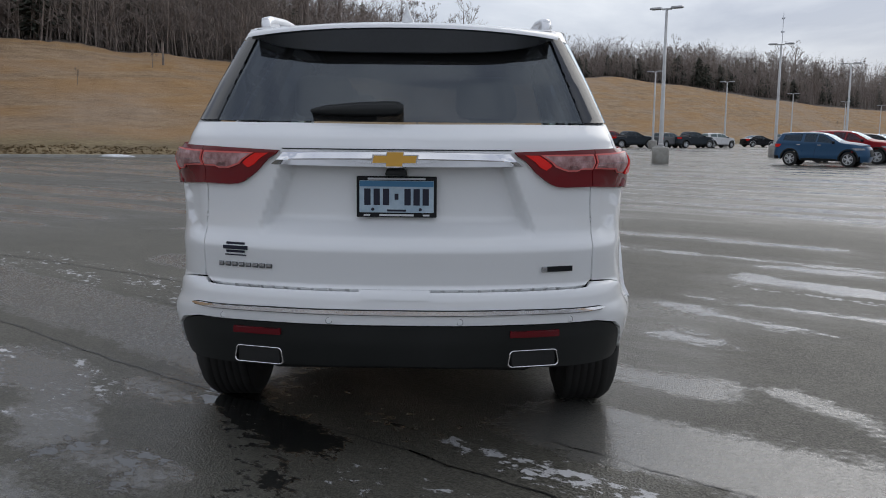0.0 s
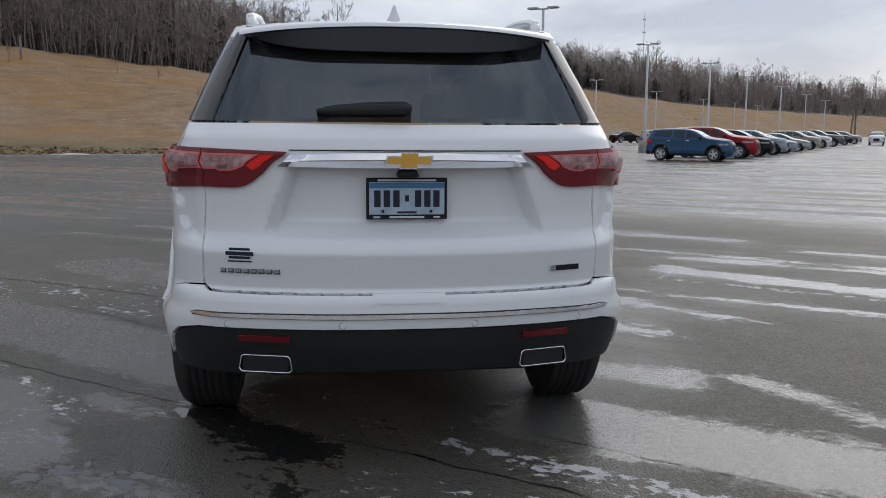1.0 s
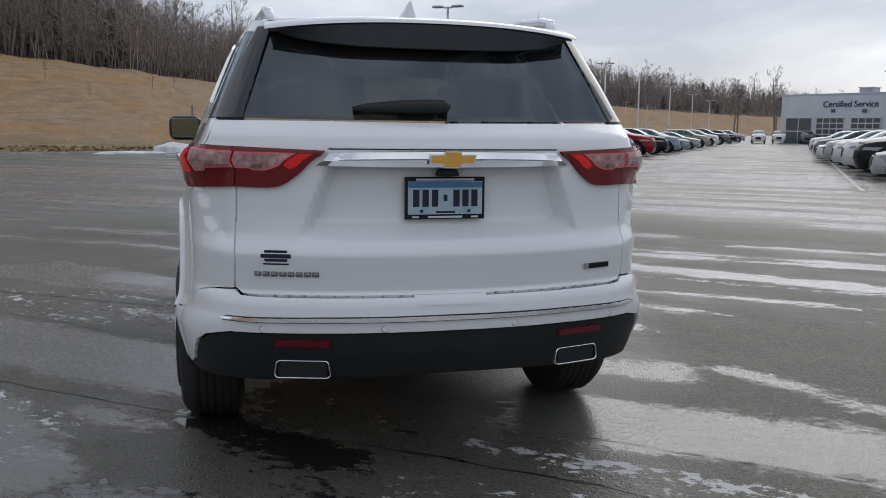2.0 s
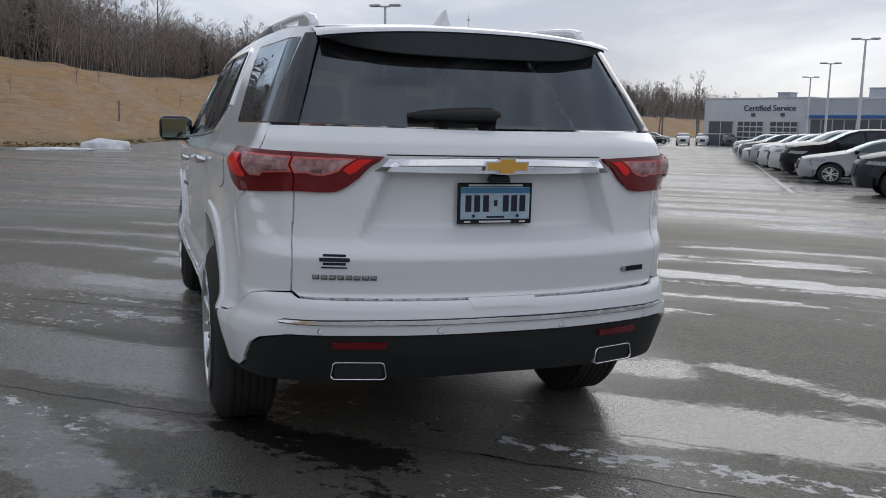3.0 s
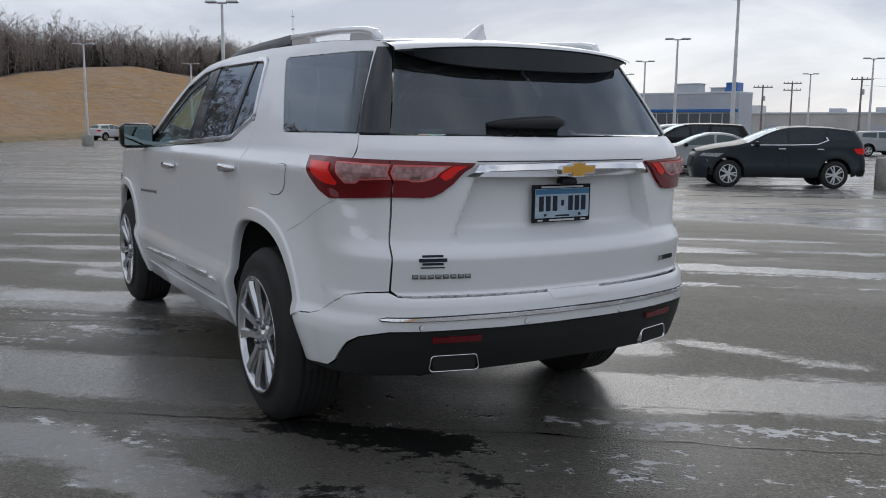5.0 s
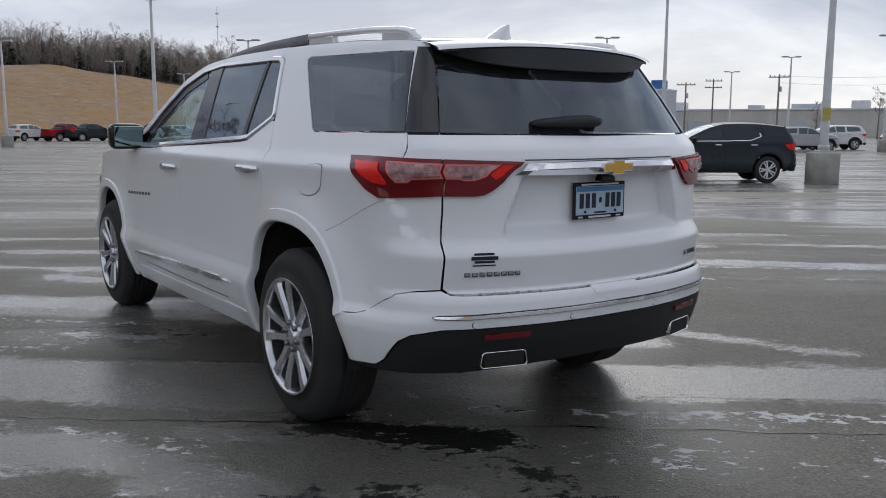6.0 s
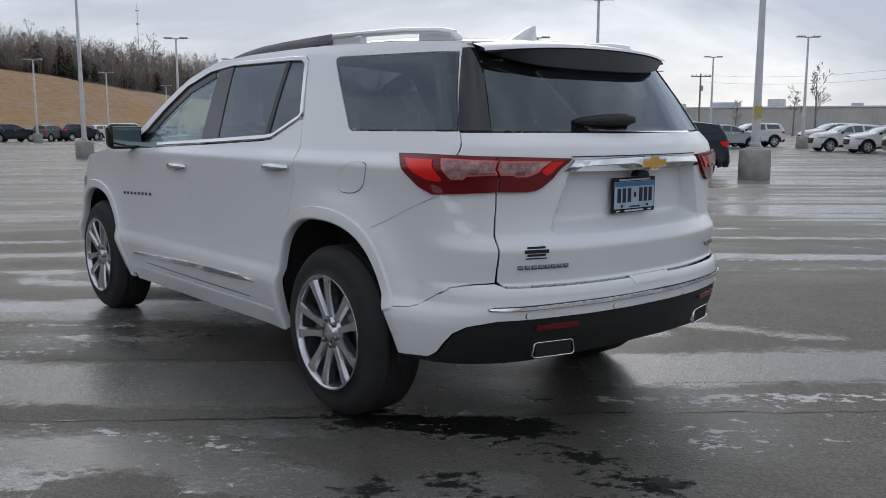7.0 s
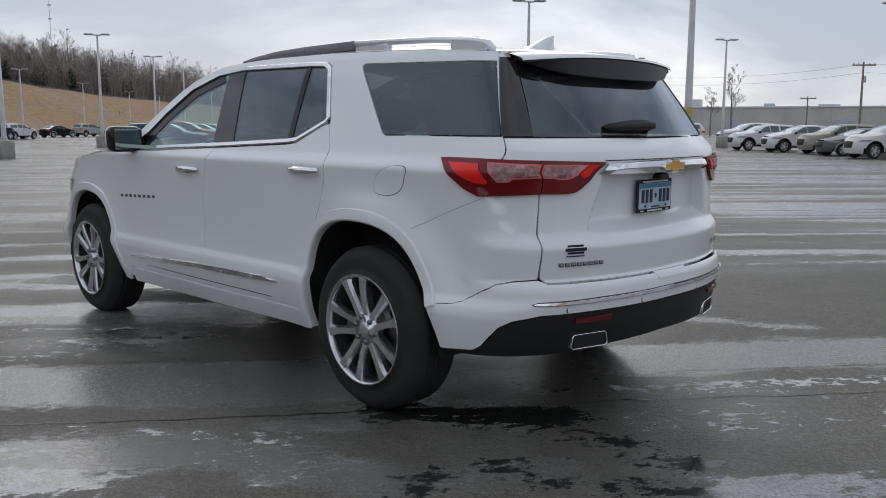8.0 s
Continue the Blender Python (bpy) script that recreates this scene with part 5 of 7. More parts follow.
# roof, windscreen and bonnet are swept from edge to edge
def swept(y0, y1, rise, power, rows, cols, inset=0.0, clear_to=None):
    verts, faces = [], []
    for i in range(rows):
        k = i / (rows - 1)
        y = y0 + (y1 - y0) * k
        z = edge_z(y)
        xe = float(skin(at_y(y, z), z)[0]) if y > -.5 else float(skin(at_y(y, z), z)[0])
        for j in range(cols):
            u = math.sin((j / (cols - 1) * 2 - 1) * math.pi / 2)
            verts.append((u * (xe - inset), y + clear_to * (1 - u * u) if clear_to else y, z + rise(y) * (1 - abs(u) ** power)))
    for i in range(rows - 1):
        for j in range(cols - 1):
            a = i * cols + j
            faces.append((a, a + 1, a + cols + 1, a + cols))
    bm = bmesh.new()
    vs = [bm.verts.new(v) for v in verts]
    for f in faces:
        bm.faces.new([vs[i] for i in f])
    bmesh.ops.recalc_face_normals(bm, faces=bm.faces[:])
    if bm.faces[len(bm.faces) // 2].normal.z < 0:
        bmesh.ops.reverse_faces(bm, faces=bm.faces[:])
    return bm


part("roof", swept(-.615, 1.62, lambda y: .024 + .034 * smooth(-.7, .3, np.array(y)), 2.6, 40, 31), M_WHITE, suv, soft=True)
part("windscreen", swept(1.62, 2.56, lambda y: .045 + .05 * (y - 1.62), 2.2, 16, 25, .004), M_SCREEN, suv, "pale tinted windscreen", soft=True)
part("bonnet", swept(2.58, 3.98, lambda y: .085 + .03 * math.sin((y - 2.5) * 1.6), 2.8, 24, 25), M_WHITE, suv, soft=True)
nose = [(at_y(3.67, .28), .28), (at_y(3.665, .62), .62), (at_y(3.73, 1.0), edge_z(3.73)), (FLANK + .5, 1.0), (FLANK + 1.05, 1.0), (FLANK + 1.05, .28)]
front = new("front_bumper")
front.parent = suv
for side in (-1, 1):
    shaped("front_fascia", skin_mesh(nose, cell=.06, gap=.002, side=side), M_WHITE, front)
    shaped("grille", skin_mesh([(FLANK + .55, .52), (FLANK + .5, .92), (FLANK + 1.05, .95), (FLANK + 1.05, .50)], lift=.006, gap=0, side=side), M_CLAD, front, "black front grille")
    shaped("headlight", skin_mesh([(FLANK + .05, .86), (FLANK + .02, .95), (FLANK + .48, .95), (FLANK + .5, .88)], lift=.008, gap=0, side=side), M_HEADLAMP, front, "clear headlight")


# ---------------------------------------------------------------- SUV: wheels, trim, cabin
def wheel_parts():
    """Meshes of a twenty-inch wheel whose outer face looks towards -x, centred on its hub."""
    R = TYRE_R
    prof = [(.262, -.020), (.275, -.008), (.300, .000), (.335, -.004), (.362, .010), (.380, .030), (R - .004, .045)]
    grooves = []
    for h in np.linspace(.05, .205, 6):
        grooves += [(R, h), (R, h + .021), (R - .004, h + .023), (R - .004, h + .026)]
    prof += grooves + [(R - .004, .225), (.375, .240), (.33, .255), (.27, .25), (.25, .20)]
    tyre = turned_bm(prof, 64, axis="x", cap=False)
    rim = turned_bm([(.262, -.014), (.266, -.018), (.258, -.020), (.250, -.008), (.246, .012)], 64, axis="x", cap=False)
    barrel = turned_bm([(.246, .012), (.240, .06), (.238, .20), (.25, .21)], 64, axis="x", cap=False)
    disc = turned_bm([(.02, .085), (.165, .085), (.165, .108), (.02, .108)], 40, axis="x")
    spoke = bmesh.new()
    # twin spoke: two legs from the hub that part towards the rim
    for sg in (-1, 1):
        rows = []
        for r, off, half, x in ((.050, .021, .024, .016), (.085, .027, .021, .010), (.130, .035, .020, .004), (.185, .048, .022, -.004), (.230, .060, .027, -.008), (.252, .065, .033, -.006)):
            o = sg * off
            inner, outer = o - sg * half, o + sg * half
            rows.append([spoke.verts.new((x + .014, inner, r)), spoke.verts.new((x - .004, inner + sg * half * .36, r)), spoke.verts.new((x - .005, outer - sg * half * .18, r)), spoke.verts.new((x + .006, outer, r)), spoke.verts.new((x + .042, outer - sg * half * .1, r)), spoke.verts.new((x + .042, inner + sg * half * .1, r))])
        for p, q in zip(rows, rows[1:]):
            for k in range(6):
                n = (k + 1) % 6
                spoke.faces.new((p[k], p[n], q[n], q[k]))
    bmesh.ops.recalc_face_normals(spoke, faces=spoke.faces[:])
    web = bmesh.new()
    rows = [[web.verts.new((x, -half, r)), web.verts.new((x, half, r))] for r, half, x in ((.05, .012, .022), (.10, .022, .022), (.150, .034, .026), (.172, .042, .040))]
    for p, q in zip(rows, rows[1:]):
        web.faces.new((p[0], p[1], q[1], q[0]))
    hub = turned_bm([(.088, .05), (.086, .018), (.078, .009), (.038, .009), (.037, .002), (.034, -.001), (.010, -.003)], 36, axis="x")
    nut = turned_bm([(.0135, .02), (.013, -.001), (.010, -.007), (.004, -.008)], 10, axis="x")
    well = turned_bm([(.05, .11), (.237, .11), (.237, .12), (.05, .12)], 40, axis="x")
    return tyre, rim, disc, spoke, web, hub, nut, well, barrel


def mesh_of(name, bm, mat, soft=True):
    me = bpy.data.meshes.new(name)
    bm.to_mesh(me)
    bm.free()
    me.materials.append(mat)
    me.polygons.foreach_set("use_smooth", [soft] * len(me.polygons))
    return me


M_BARREL = mottled("brake_dusted_barrel", (.025, .025, .026), (.07, .07, .072), 5.0, (.45, .6), .1)
M_NUT = material("dark_chrome_nut", (.22, .22, .23), .18, .9)
w_tyre, w_rim, w_disc, w_spoke, w_web, w_hub, w_nut, w_well, w_barrel = wheel_parts()
WHEEL = [("tyre", mesh_of("tyre", w_tyre, M_RUBBER)), ("rim", mesh_of("rim", w_rim, M_ALLOY)), ("brake_disc", mesh_of("brake_disc", w_disc, M_ALLOY_DARK)),
         ("spoke", mesh_of("spoke", w_spoke, M_ALLOY, False)), ("spoke_web", mesh_of("spoke_web", w_web, M_ALLOY_DARK, False)), ("hub", mesh_of("hub", w_hub, M_ALLOY)), ("wheel_nut", mesh_of("wheel_nut", w_nut, M_NUT)), ("wheel_back", mesh_of("wheel_back", w_well, M_DARK)), ("barrel", mesh_of("barrel", w_barrel, M_BARREL))]


def fit_wheel(parent, x, y, spin, outward):
    wheel = new("wheel")
    wheel.parent = parent
    wheel.matrix_basis = pose(x, y, TYRE_R, spin, 0, 0) if outward < 0 else pose(x, y, TYRE_R, spin, 0, 180)
    for name, me in WHEEL:
        turns = {"spoke": 5, "spoke_web": 5, "wheel_nut": 6}.get(name, 1)
        for k in range(turns):
            o = new(name, me)
            o.parent = wheel
            if name == "wheel_nut":
                o.matrix_basis = pose(0, 0, 0, 60 * k) @ Matrix.Translation((0, 0, .060))
            elif turns > 1:
                o.matrix_basis = pose(0, 0, 0, 72 * k)
    return wheel


for wx, wy, spin in ((-.948, 0, -14), (-.948, BASE, 31), (.948, 0, 50), (.948, BASE, 12)):
    fit_wheel(suv, wx, wy, spin, -1 if wx < 0 else 1)

# dark wheel housings and floor
for sx in (-1, 1):
    for wy in (0, BASE):
        bm = bmesh.new()
        rows = []
        for x, more in ((.912, .006), (.86, .02), (.60, .02)):
            rows.append([bm.verts.new((sx * x, p[1], p[2])) for p in round_opening(wy, -4, 186, more, 30)])
        for a, b in zip(rows, rows[1:]):
            for k in range(30):
                bm.faces.new((a[k], a[k + 1], b[k + 1], b[k]))
        bm.faces.new(rows[-1])
        part("wheel_housing", bm, M_DARK, suv)
part("underbody", joined(box_bm((1.44, 2.10, .16), (0, 1.50, .345), .05), box_bm((1.16, 1.3, .14), (0, -.10, .42), .05), box_bm((1.14, .62, .16), (0, .02, .32), .05), box_bm((1.10, .36, .16), (0, -.55, .39), .05), box_bm((1.16, 1.1, .2), (0, 3.2, .34), .05), box_bm((1.3, .34, .16), (0, -.72, .50), .05)), M_DARK, suv)
part("rear_axle_beam", joined(turned_bm([(.05, -.7), (.05, .7)], 12, (0, 0, .34), "x")), M_DARK, suv)
# inner door and body backing so that the gaps stay dark
for sx in (-1, 1):
    part("inner_side", box_bm((.05, 1.9, .72), (sx * .845, 1.47, .80), .02), M_DARK, suv)
    part("inner_haunch", joined(box_bm((.05, .95, .30), (sx * .79, -.12, 1.07), .02), box_bm((.05, .55, .4), (sx * .80, 2.85, .95), .02)), M_DARK, suv)
part("inner_tail", joined(box_bm((1.36, .05, .44), (0, -.83, .86), .02), box_bm((1.3, .04, .14), (0, -.84, 1.17), .02)), M_DARK, suv)

# exhaust tips
def framed_bm(w_top, w_bot, h, depth, wall):
    """A hollow trapezoid tube with rounded corners, opening towards -y."""
    def ring(inset, y):
        out = []
        wt, wb, hh = w_top / 2 - inset, w_bot / 2 - inset, h / 2 - inset
        r = max(.016 - inset * .5, .004)
        for cx, cz, a0 in ((wb - r, -hh + r, -90), (wt - r, hh - r, 0), (-wt + r, hh - r, 90), (-wb + r, -hh + r, 180)):
            for k in range(5):
                a = radians(a0 + 90 * k / 4)
                out.append((cx + r * math.cos(a), y, cz + r * math.sin(a)))
        return out
    bm = bmesh.new()
    loops = [[bm.verts.new(p) for p in ring(i, y)] for i, y in ((0, depth), (0, .004), (wall * .4, 0), (wall, .004), (wall * 1.2, depth))]
    for a, b in zip(loops, loops[1:]):
        for k in range(len(a)):
            n = (k + 1) % len(a)
            bm.faces.new((a[k], a[n], b[n], b[k]))
    bmesh.ops.recalc_face_normals(bm, faces=bm.faces[:])
    return bm


for sx in (-1, 1):
    bm = framed_bm(.188, .200, .066, .20, .0055)
    shear = Matrix.Rotation(radians(15 * sx), 4, "Z")
    bm.transform(Matrix.Translation((sx * .510, -.984, .441)) @ shear)
    tip = part("exhaust_tip", bm, M_CHROME, suv, "trapezoid chrome exhaust tip", True)
    bm = box_bm((.168, .010, .058), (0, .009, 0), .004)
    bm.transform(Matrix.Translation((sx * .510, -.984, .441)) @ shear)
    part("exhaust_inside", bm, M_DARK, tip)

# roof spoiler
bm = bmesh.new()
cols = 41
rows = []
for j in range(cols):
    u = j / (cols - 1) * 2 - 1
    x = u * .586
    c = crown(x, 1.6) * .95
    tip = abs(u) ** 6
    rows.append([bm.verts.new(p) for p in (
        (x, -.600 + c, 1.684 - .026 * abs(u) ** 2.6), (x, -.690 + c, 1.672 - .024 * abs(u) ** 2.4), (x, -.777 + c + .03 * tip, 1.654 - .028 * abs(u) ** 2.2),
        (x, -.785 + c + .04 * tip, 1.644 - .028 * abs(u) ** 2.2), (x, -.783 + c + .07 * tip, 1.560 + .028 * abs(u) ** 2.5 + .040 * tip), (x, -.772 + c + .07 * tip, 1.557 + .028 * abs(u) ** 2.5 + .045 * tip), (x, -.745 + c + .05 * tip, 1.588 + .018 * abs(u) ** 2.5 + .03 * tip), (x, -.66 + c, 1.655 + .01 * abs(u) ** 2))])
for a, b in zip(rows, rows[1:]):
    for k in range(7):
        bm.faces.new((a[k], a[k + 1], b[k + 1], b[k]))
for r in (rows[0], rows[-1]):
    bm.faces.new(r)
bmesh.ops.recalc_face_normals(bm, faces=bm.faces[:])
me = mesh_of("spoiler", bm, M_SPOILER)
spoiler = new("spoiler", me)
spoiler.parent = gate
tagged(spoiler, "satin black roof spoiler")
edge_mod = spoiler.modifiers.new("edges", "EDGE_SPLIT")
edge_mod.split_angle = radians(22)
bm = bmesh.new()
rows = []
for j in range(cols):
    u = j / (cols - 1) * 2 - 1
    x = u * .603
    c = crown(x, 1.6) * .95
    rows.append([bm.verts.new(p) for p in ((x, -.585 + c, 1.694 - .026 * abs(u) ** 2.6), (x, -.690 + c, 1.679 - .024 * abs(u) ** 2.4), (x, -.784 + c + .03 * abs(u) ** 6, 1.661 - .028 * abs(u) ** 2.2), (x, -.788 + c + .03 * abs(u) ** 6, 1.650 - .028 * abs(u) ** 2.2))])
for a, b in zip(rows, rows[1:]):
    for k in range(3):
        bm.faces.new((a[k], a[k + 1], b[k + 1], b[k]))
bmesh.ops.recalc_face_normals(bm, faces=bm.faces[:])
part("spoiler_top", bm, M_WHITE, spoiler, "white spoiler top", True)

# wiper with its cover
bm = bmesh.new()
rows = []
for k, (x, half, z, out) in enumerate(((-.318, .008, 1.338, .028), (-.27, .018, 1.340, .036), (-.15, .026, 1.344, .044), (-.04, .028, 1.347, .050), (.0, .026, 1.348, .052), (.02, .014, 1.349, .044))):
    y = float(np.interp(z, [1.30, 1.45], [-.935, -.828])) + float(crown(x, z))
    rows.append([bm.verts.new(p) for p in ((x, y - out * .3, z - half), (x, y - out, z - half * .5), (x, y - out, z + half * .5), (x, y - out * .2 + .01, z + half))])
for a, b in zip(rows, rows[1:]):
    for k in range(4):
        bm.faces.new((a[k], a[(k + 1) % 4], b[(k + 1) % 4], b[k]))
bm.faces.new(rows[0])
bm.faces.new(rows[-1])
bmesh.ops.recalc_face_normals(bm, faces=bm.faces[:])
part("rear_wiper", bm, M_CLAD, gate, "black rear wiper", True)

# shark-fin aerial
bm = bmesh.new()
rows = []
for k, (z, y0, y1, half) in enumerate(((1.700, -.13, -.345, .038), (1.730, -.150, -.347, .030), (1.755, -.215, -.350, .016), (1.778, -.285, -.356, .008), (1.787, -.325, -.358, .003))):
    rows.append([bm.verts.new(p) for p in ((0, y0, z), (half, y0 * .6 + y1 * .4, z), (half * .8, y1, z), (-half * .8, y1, z), (-half, y0 * .6 + y1 * .4, z))])
for a, b in zip(rows, rows[1:]):
    for k in range(5):
        bm.faces.new((a[k], a[(k + 1) % 5], b[(k + 1) % 5], b[k]))
bm.faces.new(rows[-1])
bmesh.ops.recalc_face_normals(bm, faces=bm.faces[:])
part("roof_aerial", bm, M_WHITE, suv, "white shark-fin roof aerial", True)

# roof rails: a bright rear length with an open slot, and a darker front length
RAIL = [(-.475, -.02, .016), (-.44, .026, .022), (-.36, .040, .022), (-.1, .044, .019), (.46, .044, .018), (.47, .044, .018), (.9, .034, .017), (1.15, .020, .016), (1.35, .002, .013), (1.48, -.02, .008)]


def rail_bm(sx, stations, thick):
    bm = bmesh.new()
    rows = []
    for y, lift, half in stations:
        z = edge_z(y)
        x = sx * (float(skin(at_y(y, z), z)[0]) - .062)
        zz = z + .022 + lift * .62
        rows.append([bm.verts.new(p) for p in ((x - half, y, zz - thick), (x - half * .8, y, zz + .010), (x, y, zz + .014), (x + half * .8, y, zz + .010), (x + half, y, zz - thick))])
    for a, b in zip(rows, rows[1:]):
        for k in range(5):
            bm.faces.new((a[k], a[(k + 1) % 5], b[(k + 1) % 5], b[k]))
    bm.faces.new(rows[0])
    bm.faces.new(rows[-1])
    bmesh.ops.recalc_face_normals(bm, faces=bm.faces[:])
    return bm


M_RAIL_DARK = mottled("dark_grey_rail", (.15, .15, .155), (.23, .23, .24), 4.0, (.35, .5), .05)
M_RAIL = material("bright_satin_rail", (.80, .81, .83), .32, .55)
for sx in (-1, 1):
    rail = part("roof_rail", rail_bm(sx, RAIL[:5], .016), M_RAIL, suv, "satin silver and dark grey roof rail", True)
    part("rail_front", rail_bm(sx, RAIL[5:], .034), M_RAIL_DARK, rail, "dark grey front length", True)
    for y0, y1 in ((-.455, -.22), (.20, .46)):
        z = edge_z((y0 + y1) / 2)
        x = sx * (float(skin(at_y((y0 + y1) / 2, z), z)[0]) - .062)
        part("rail_foot", box_bm((.034, y1 - y0, .07), (x, (y0 + y1) / 2, z + .008), .012), M_RAIL, rail)

# door mirrors
for sx in (-1, 1):
    mirror = part("door_mirror", box_bm((.215, .12, .165), (sx * 1.005, 2.31, 1.255), .045, segments=4), M_BLACK_GLOSS, suv, "black and white door mirror", True)
    part("mirror_glass", box_bm((.180, .006, .128), (sx * 1.005, 2.2475, 1.255), .0028), M_MIRROR, mirror)
    part("mirror_cap", box_bm((.205, .09, .150), (sx * 1.007, 2.345, 1.262), .044, segments=4), M_WHITE, mirror, soft=True)
    part("mirror_arm", box_bm((.13, .07, .045), (sx * .895, 2.33, 1.19), .016), M_BLACK_GLOSS, mirror, soft=True)

# door handles with dished recess behind
for sx in (-1, 1):
    for door, y, z, x in ((None, .475, 1.124, .937), (None, 1.60, 1.088, .960)):
        bm = bmesh.new()
        rows = []
        for t in np.linspace(-1, 1, 11):
            bow = .034 * (1 - abs(t) ** 2.4) + .004
            rows.append([bm.verts.new((sx * (x + bow + dx), y + t * .125, z + dz * (1 - .35 * abs(t) ** 3))) for dx, dz in ((-.012, -.013), (.0, -.019), (.006, 0), (.0, .019), (-.012, .013))])
        for a, b in zip(rows, rows[1:]):
            for k in range(5):
                bm.faces.new((a[k], a[(k + 1) % 5], b[(k + 1) % 5], b[k]))
        bm.faces.new(rows[0])
        bm.faces.new(rows[-1])
        bmesh.ops.recalc_face_normals(bm, faces=bm.faces[:])
        part("door_handle", bm, M_CHROME, suv, "chrome door handle", True)

# number plate in its dark frame; writing as plain bars
plate = part("number_plate", box_bm((.292, .010, .150), (0, -.9575, 1.030), .004), M_BLACK_GLOSS, gate, "pale blue number plate in a black frame")
part("plate_sheet", box_bm((.270, .004, .116), (0, -.9640, 1.031), .001), M_PLATE, plate)
M_SKY_BAND = material("plate_blue_band", (.06, .20, .36), .4)
part("plate_band", box_bm((.268, .002, .020), (0, -.9665, 1.0775), 0), M_SKY_BAND, plate)
for x in (-.106, -.072, -.038, .040, .073, .106):
    part("plate_bar", box_bm((.023, .002, .060), (x, -.9666, 1.030), .0008), M_INK, plate)
part("plate_bar", box_bm((.014, .002, .022), (0, -.9666, 1.031), .0008), M_INK, plate)
part("plate_bar", box_bm((.07, .002, .007), (0, -.9666, .981), 0), M_INK, plate)
M_PALE = material("pale_lettering", (.6, .62, .64), .5)
for z, w in ((1.0955, .21), (.9635, .125)):
    part("frame_bar", box_bm((w, .002, .007), (0, -.9636, z), 0), M_PALE, plate)
for x in (-.108, .108):
    part("frame_bar", box_bm((.024, .002, .006), (x, -.9636, .9635), 0), M_PALE, plate)
    part("plate_screw", turned_bm([(.006, 0), (.006, -.003)], 10, (x * .8, -.966, .985), "y"), M_INK, plate)
part("gate_handle", box_bm((.082, .05, .026), (0, -.990, 1.122), .008, .8), M_CLAD, gate, "black handle and camera housing")

# gold plaque on the chrome bar
def prism_bm(poly, y0, y1):
    bm = bmesh.new()
    a = [bm.verts.new((x, y0, z)) for x, z in poly]
    b = [bm.verts.new((x, y1, z)) for x, z in poly]
    bm.faces.new(a)
    bm.faces.new(b[::-1])
    for k in range(len(a)):
        n = (k + 1) % len(a)
        bm.faces.new((a[k], b[k], b[n], a[n]))
    bmesh.ops.recalc_face_normals(bm, faces=bm.faces[:])
    return bm


def cross_outline(w, h, arm):
    return [(-w, -arm), (-w * .38, -arm), (-w * .38, -h), (w * .32, -h), (w * .36, -arm), (w * .93, -arm), (w, arm), (w * .38, arm), (w * .38, h), (-w * .32, h), (-w * .36, arm), (-w * .93, arm)]


plaque = part("gold_plaque", prism_bm([(x, z + 1.169) for x, z in cross_outline(.084, .029, .0165)], -1.062, -1.035), M_CHROME, gate, "gold plaque with a chrome rim")
part("gold_face", prism_bm([(x, z + 1.169) for x, z in cross_outline(.078, .0245, .0125)], -1.0655, -1.055), M_GOLD, plaque)

# lettering on the tailgate and doors as plain bars
M_DOOR_BADGE = material("smoked_chrome_badge", (.16, .165, .175), .25, .8)


def on_tail(x, z, out=.002):
    p = skin(at_x(abs(x), z), z)
    n = skin_normal(at_x(abs(x), z), z)
    sg = 1 if x >= 0 else -1
    n = n if n[1] < 0 else -n
    return Vector((sg * p[0] + sg * n[0] * out, p[1] + n[1] * out, p[2])), math.degrees(math.atan2(sg * n[0], -n[1]))


def tail_bar(name, x, z, w, h, mat, out=.004, thick=.004):
    p, turn = on_tail(x, z, out)
    bm = box_bm((w, thick, h), (0, 0, 0), min(.001, h * .2), segments=1)
    bm.transform(Matrix.Translation(p) @ Matrix.Rotation(radians(turn), 4, "Z"))
    return part(name, bm, mat, gate)


for k in range(8):
    badge = tail_bar("badge_bar", -.651 + k * .0272, .775, .0225, .0165, M_ALLOY_DARK)
    badge_top, badge_turn = on_tail(-.651 + k * .0272, .777, .0066)
    bm = box_bm((.0185, .002, .0095), (0, 0, 0), .0005, segments=1)
    bm.transform(Matrix.Translation(badge_top) @ Matrix.Rotation(radians(badge_turn), 4, "Z"))
    part("badge_face", bm, M_SILVER_BADGE, badge)
for z, w, h in ((.853, .080, .009), (.838, .106, .014), (.8235, .080, .009), (.810, .092, .005)):
    tail_bar("sticker_bar", -.592, z, w, h, M_INK, .0025, .002)
tail_bar("trim_badge", .590, .772, .122, .020, M_BLACK_GLOSS)
tail_bar("trim_badge_end", .540, .772, .022, .019, M_SILVER_BADGE, .0065)
for k in range(8):
    y, z = 2.51 - k * .064, .880 + k * .0022
    x = float(skin(at_y(y, z), z)[0]) + .003
    part("badge_bar", box_bm((.004, .030, .018), (-x, y, z), .001, segments=1), M_DOOR_BADGE, suv)

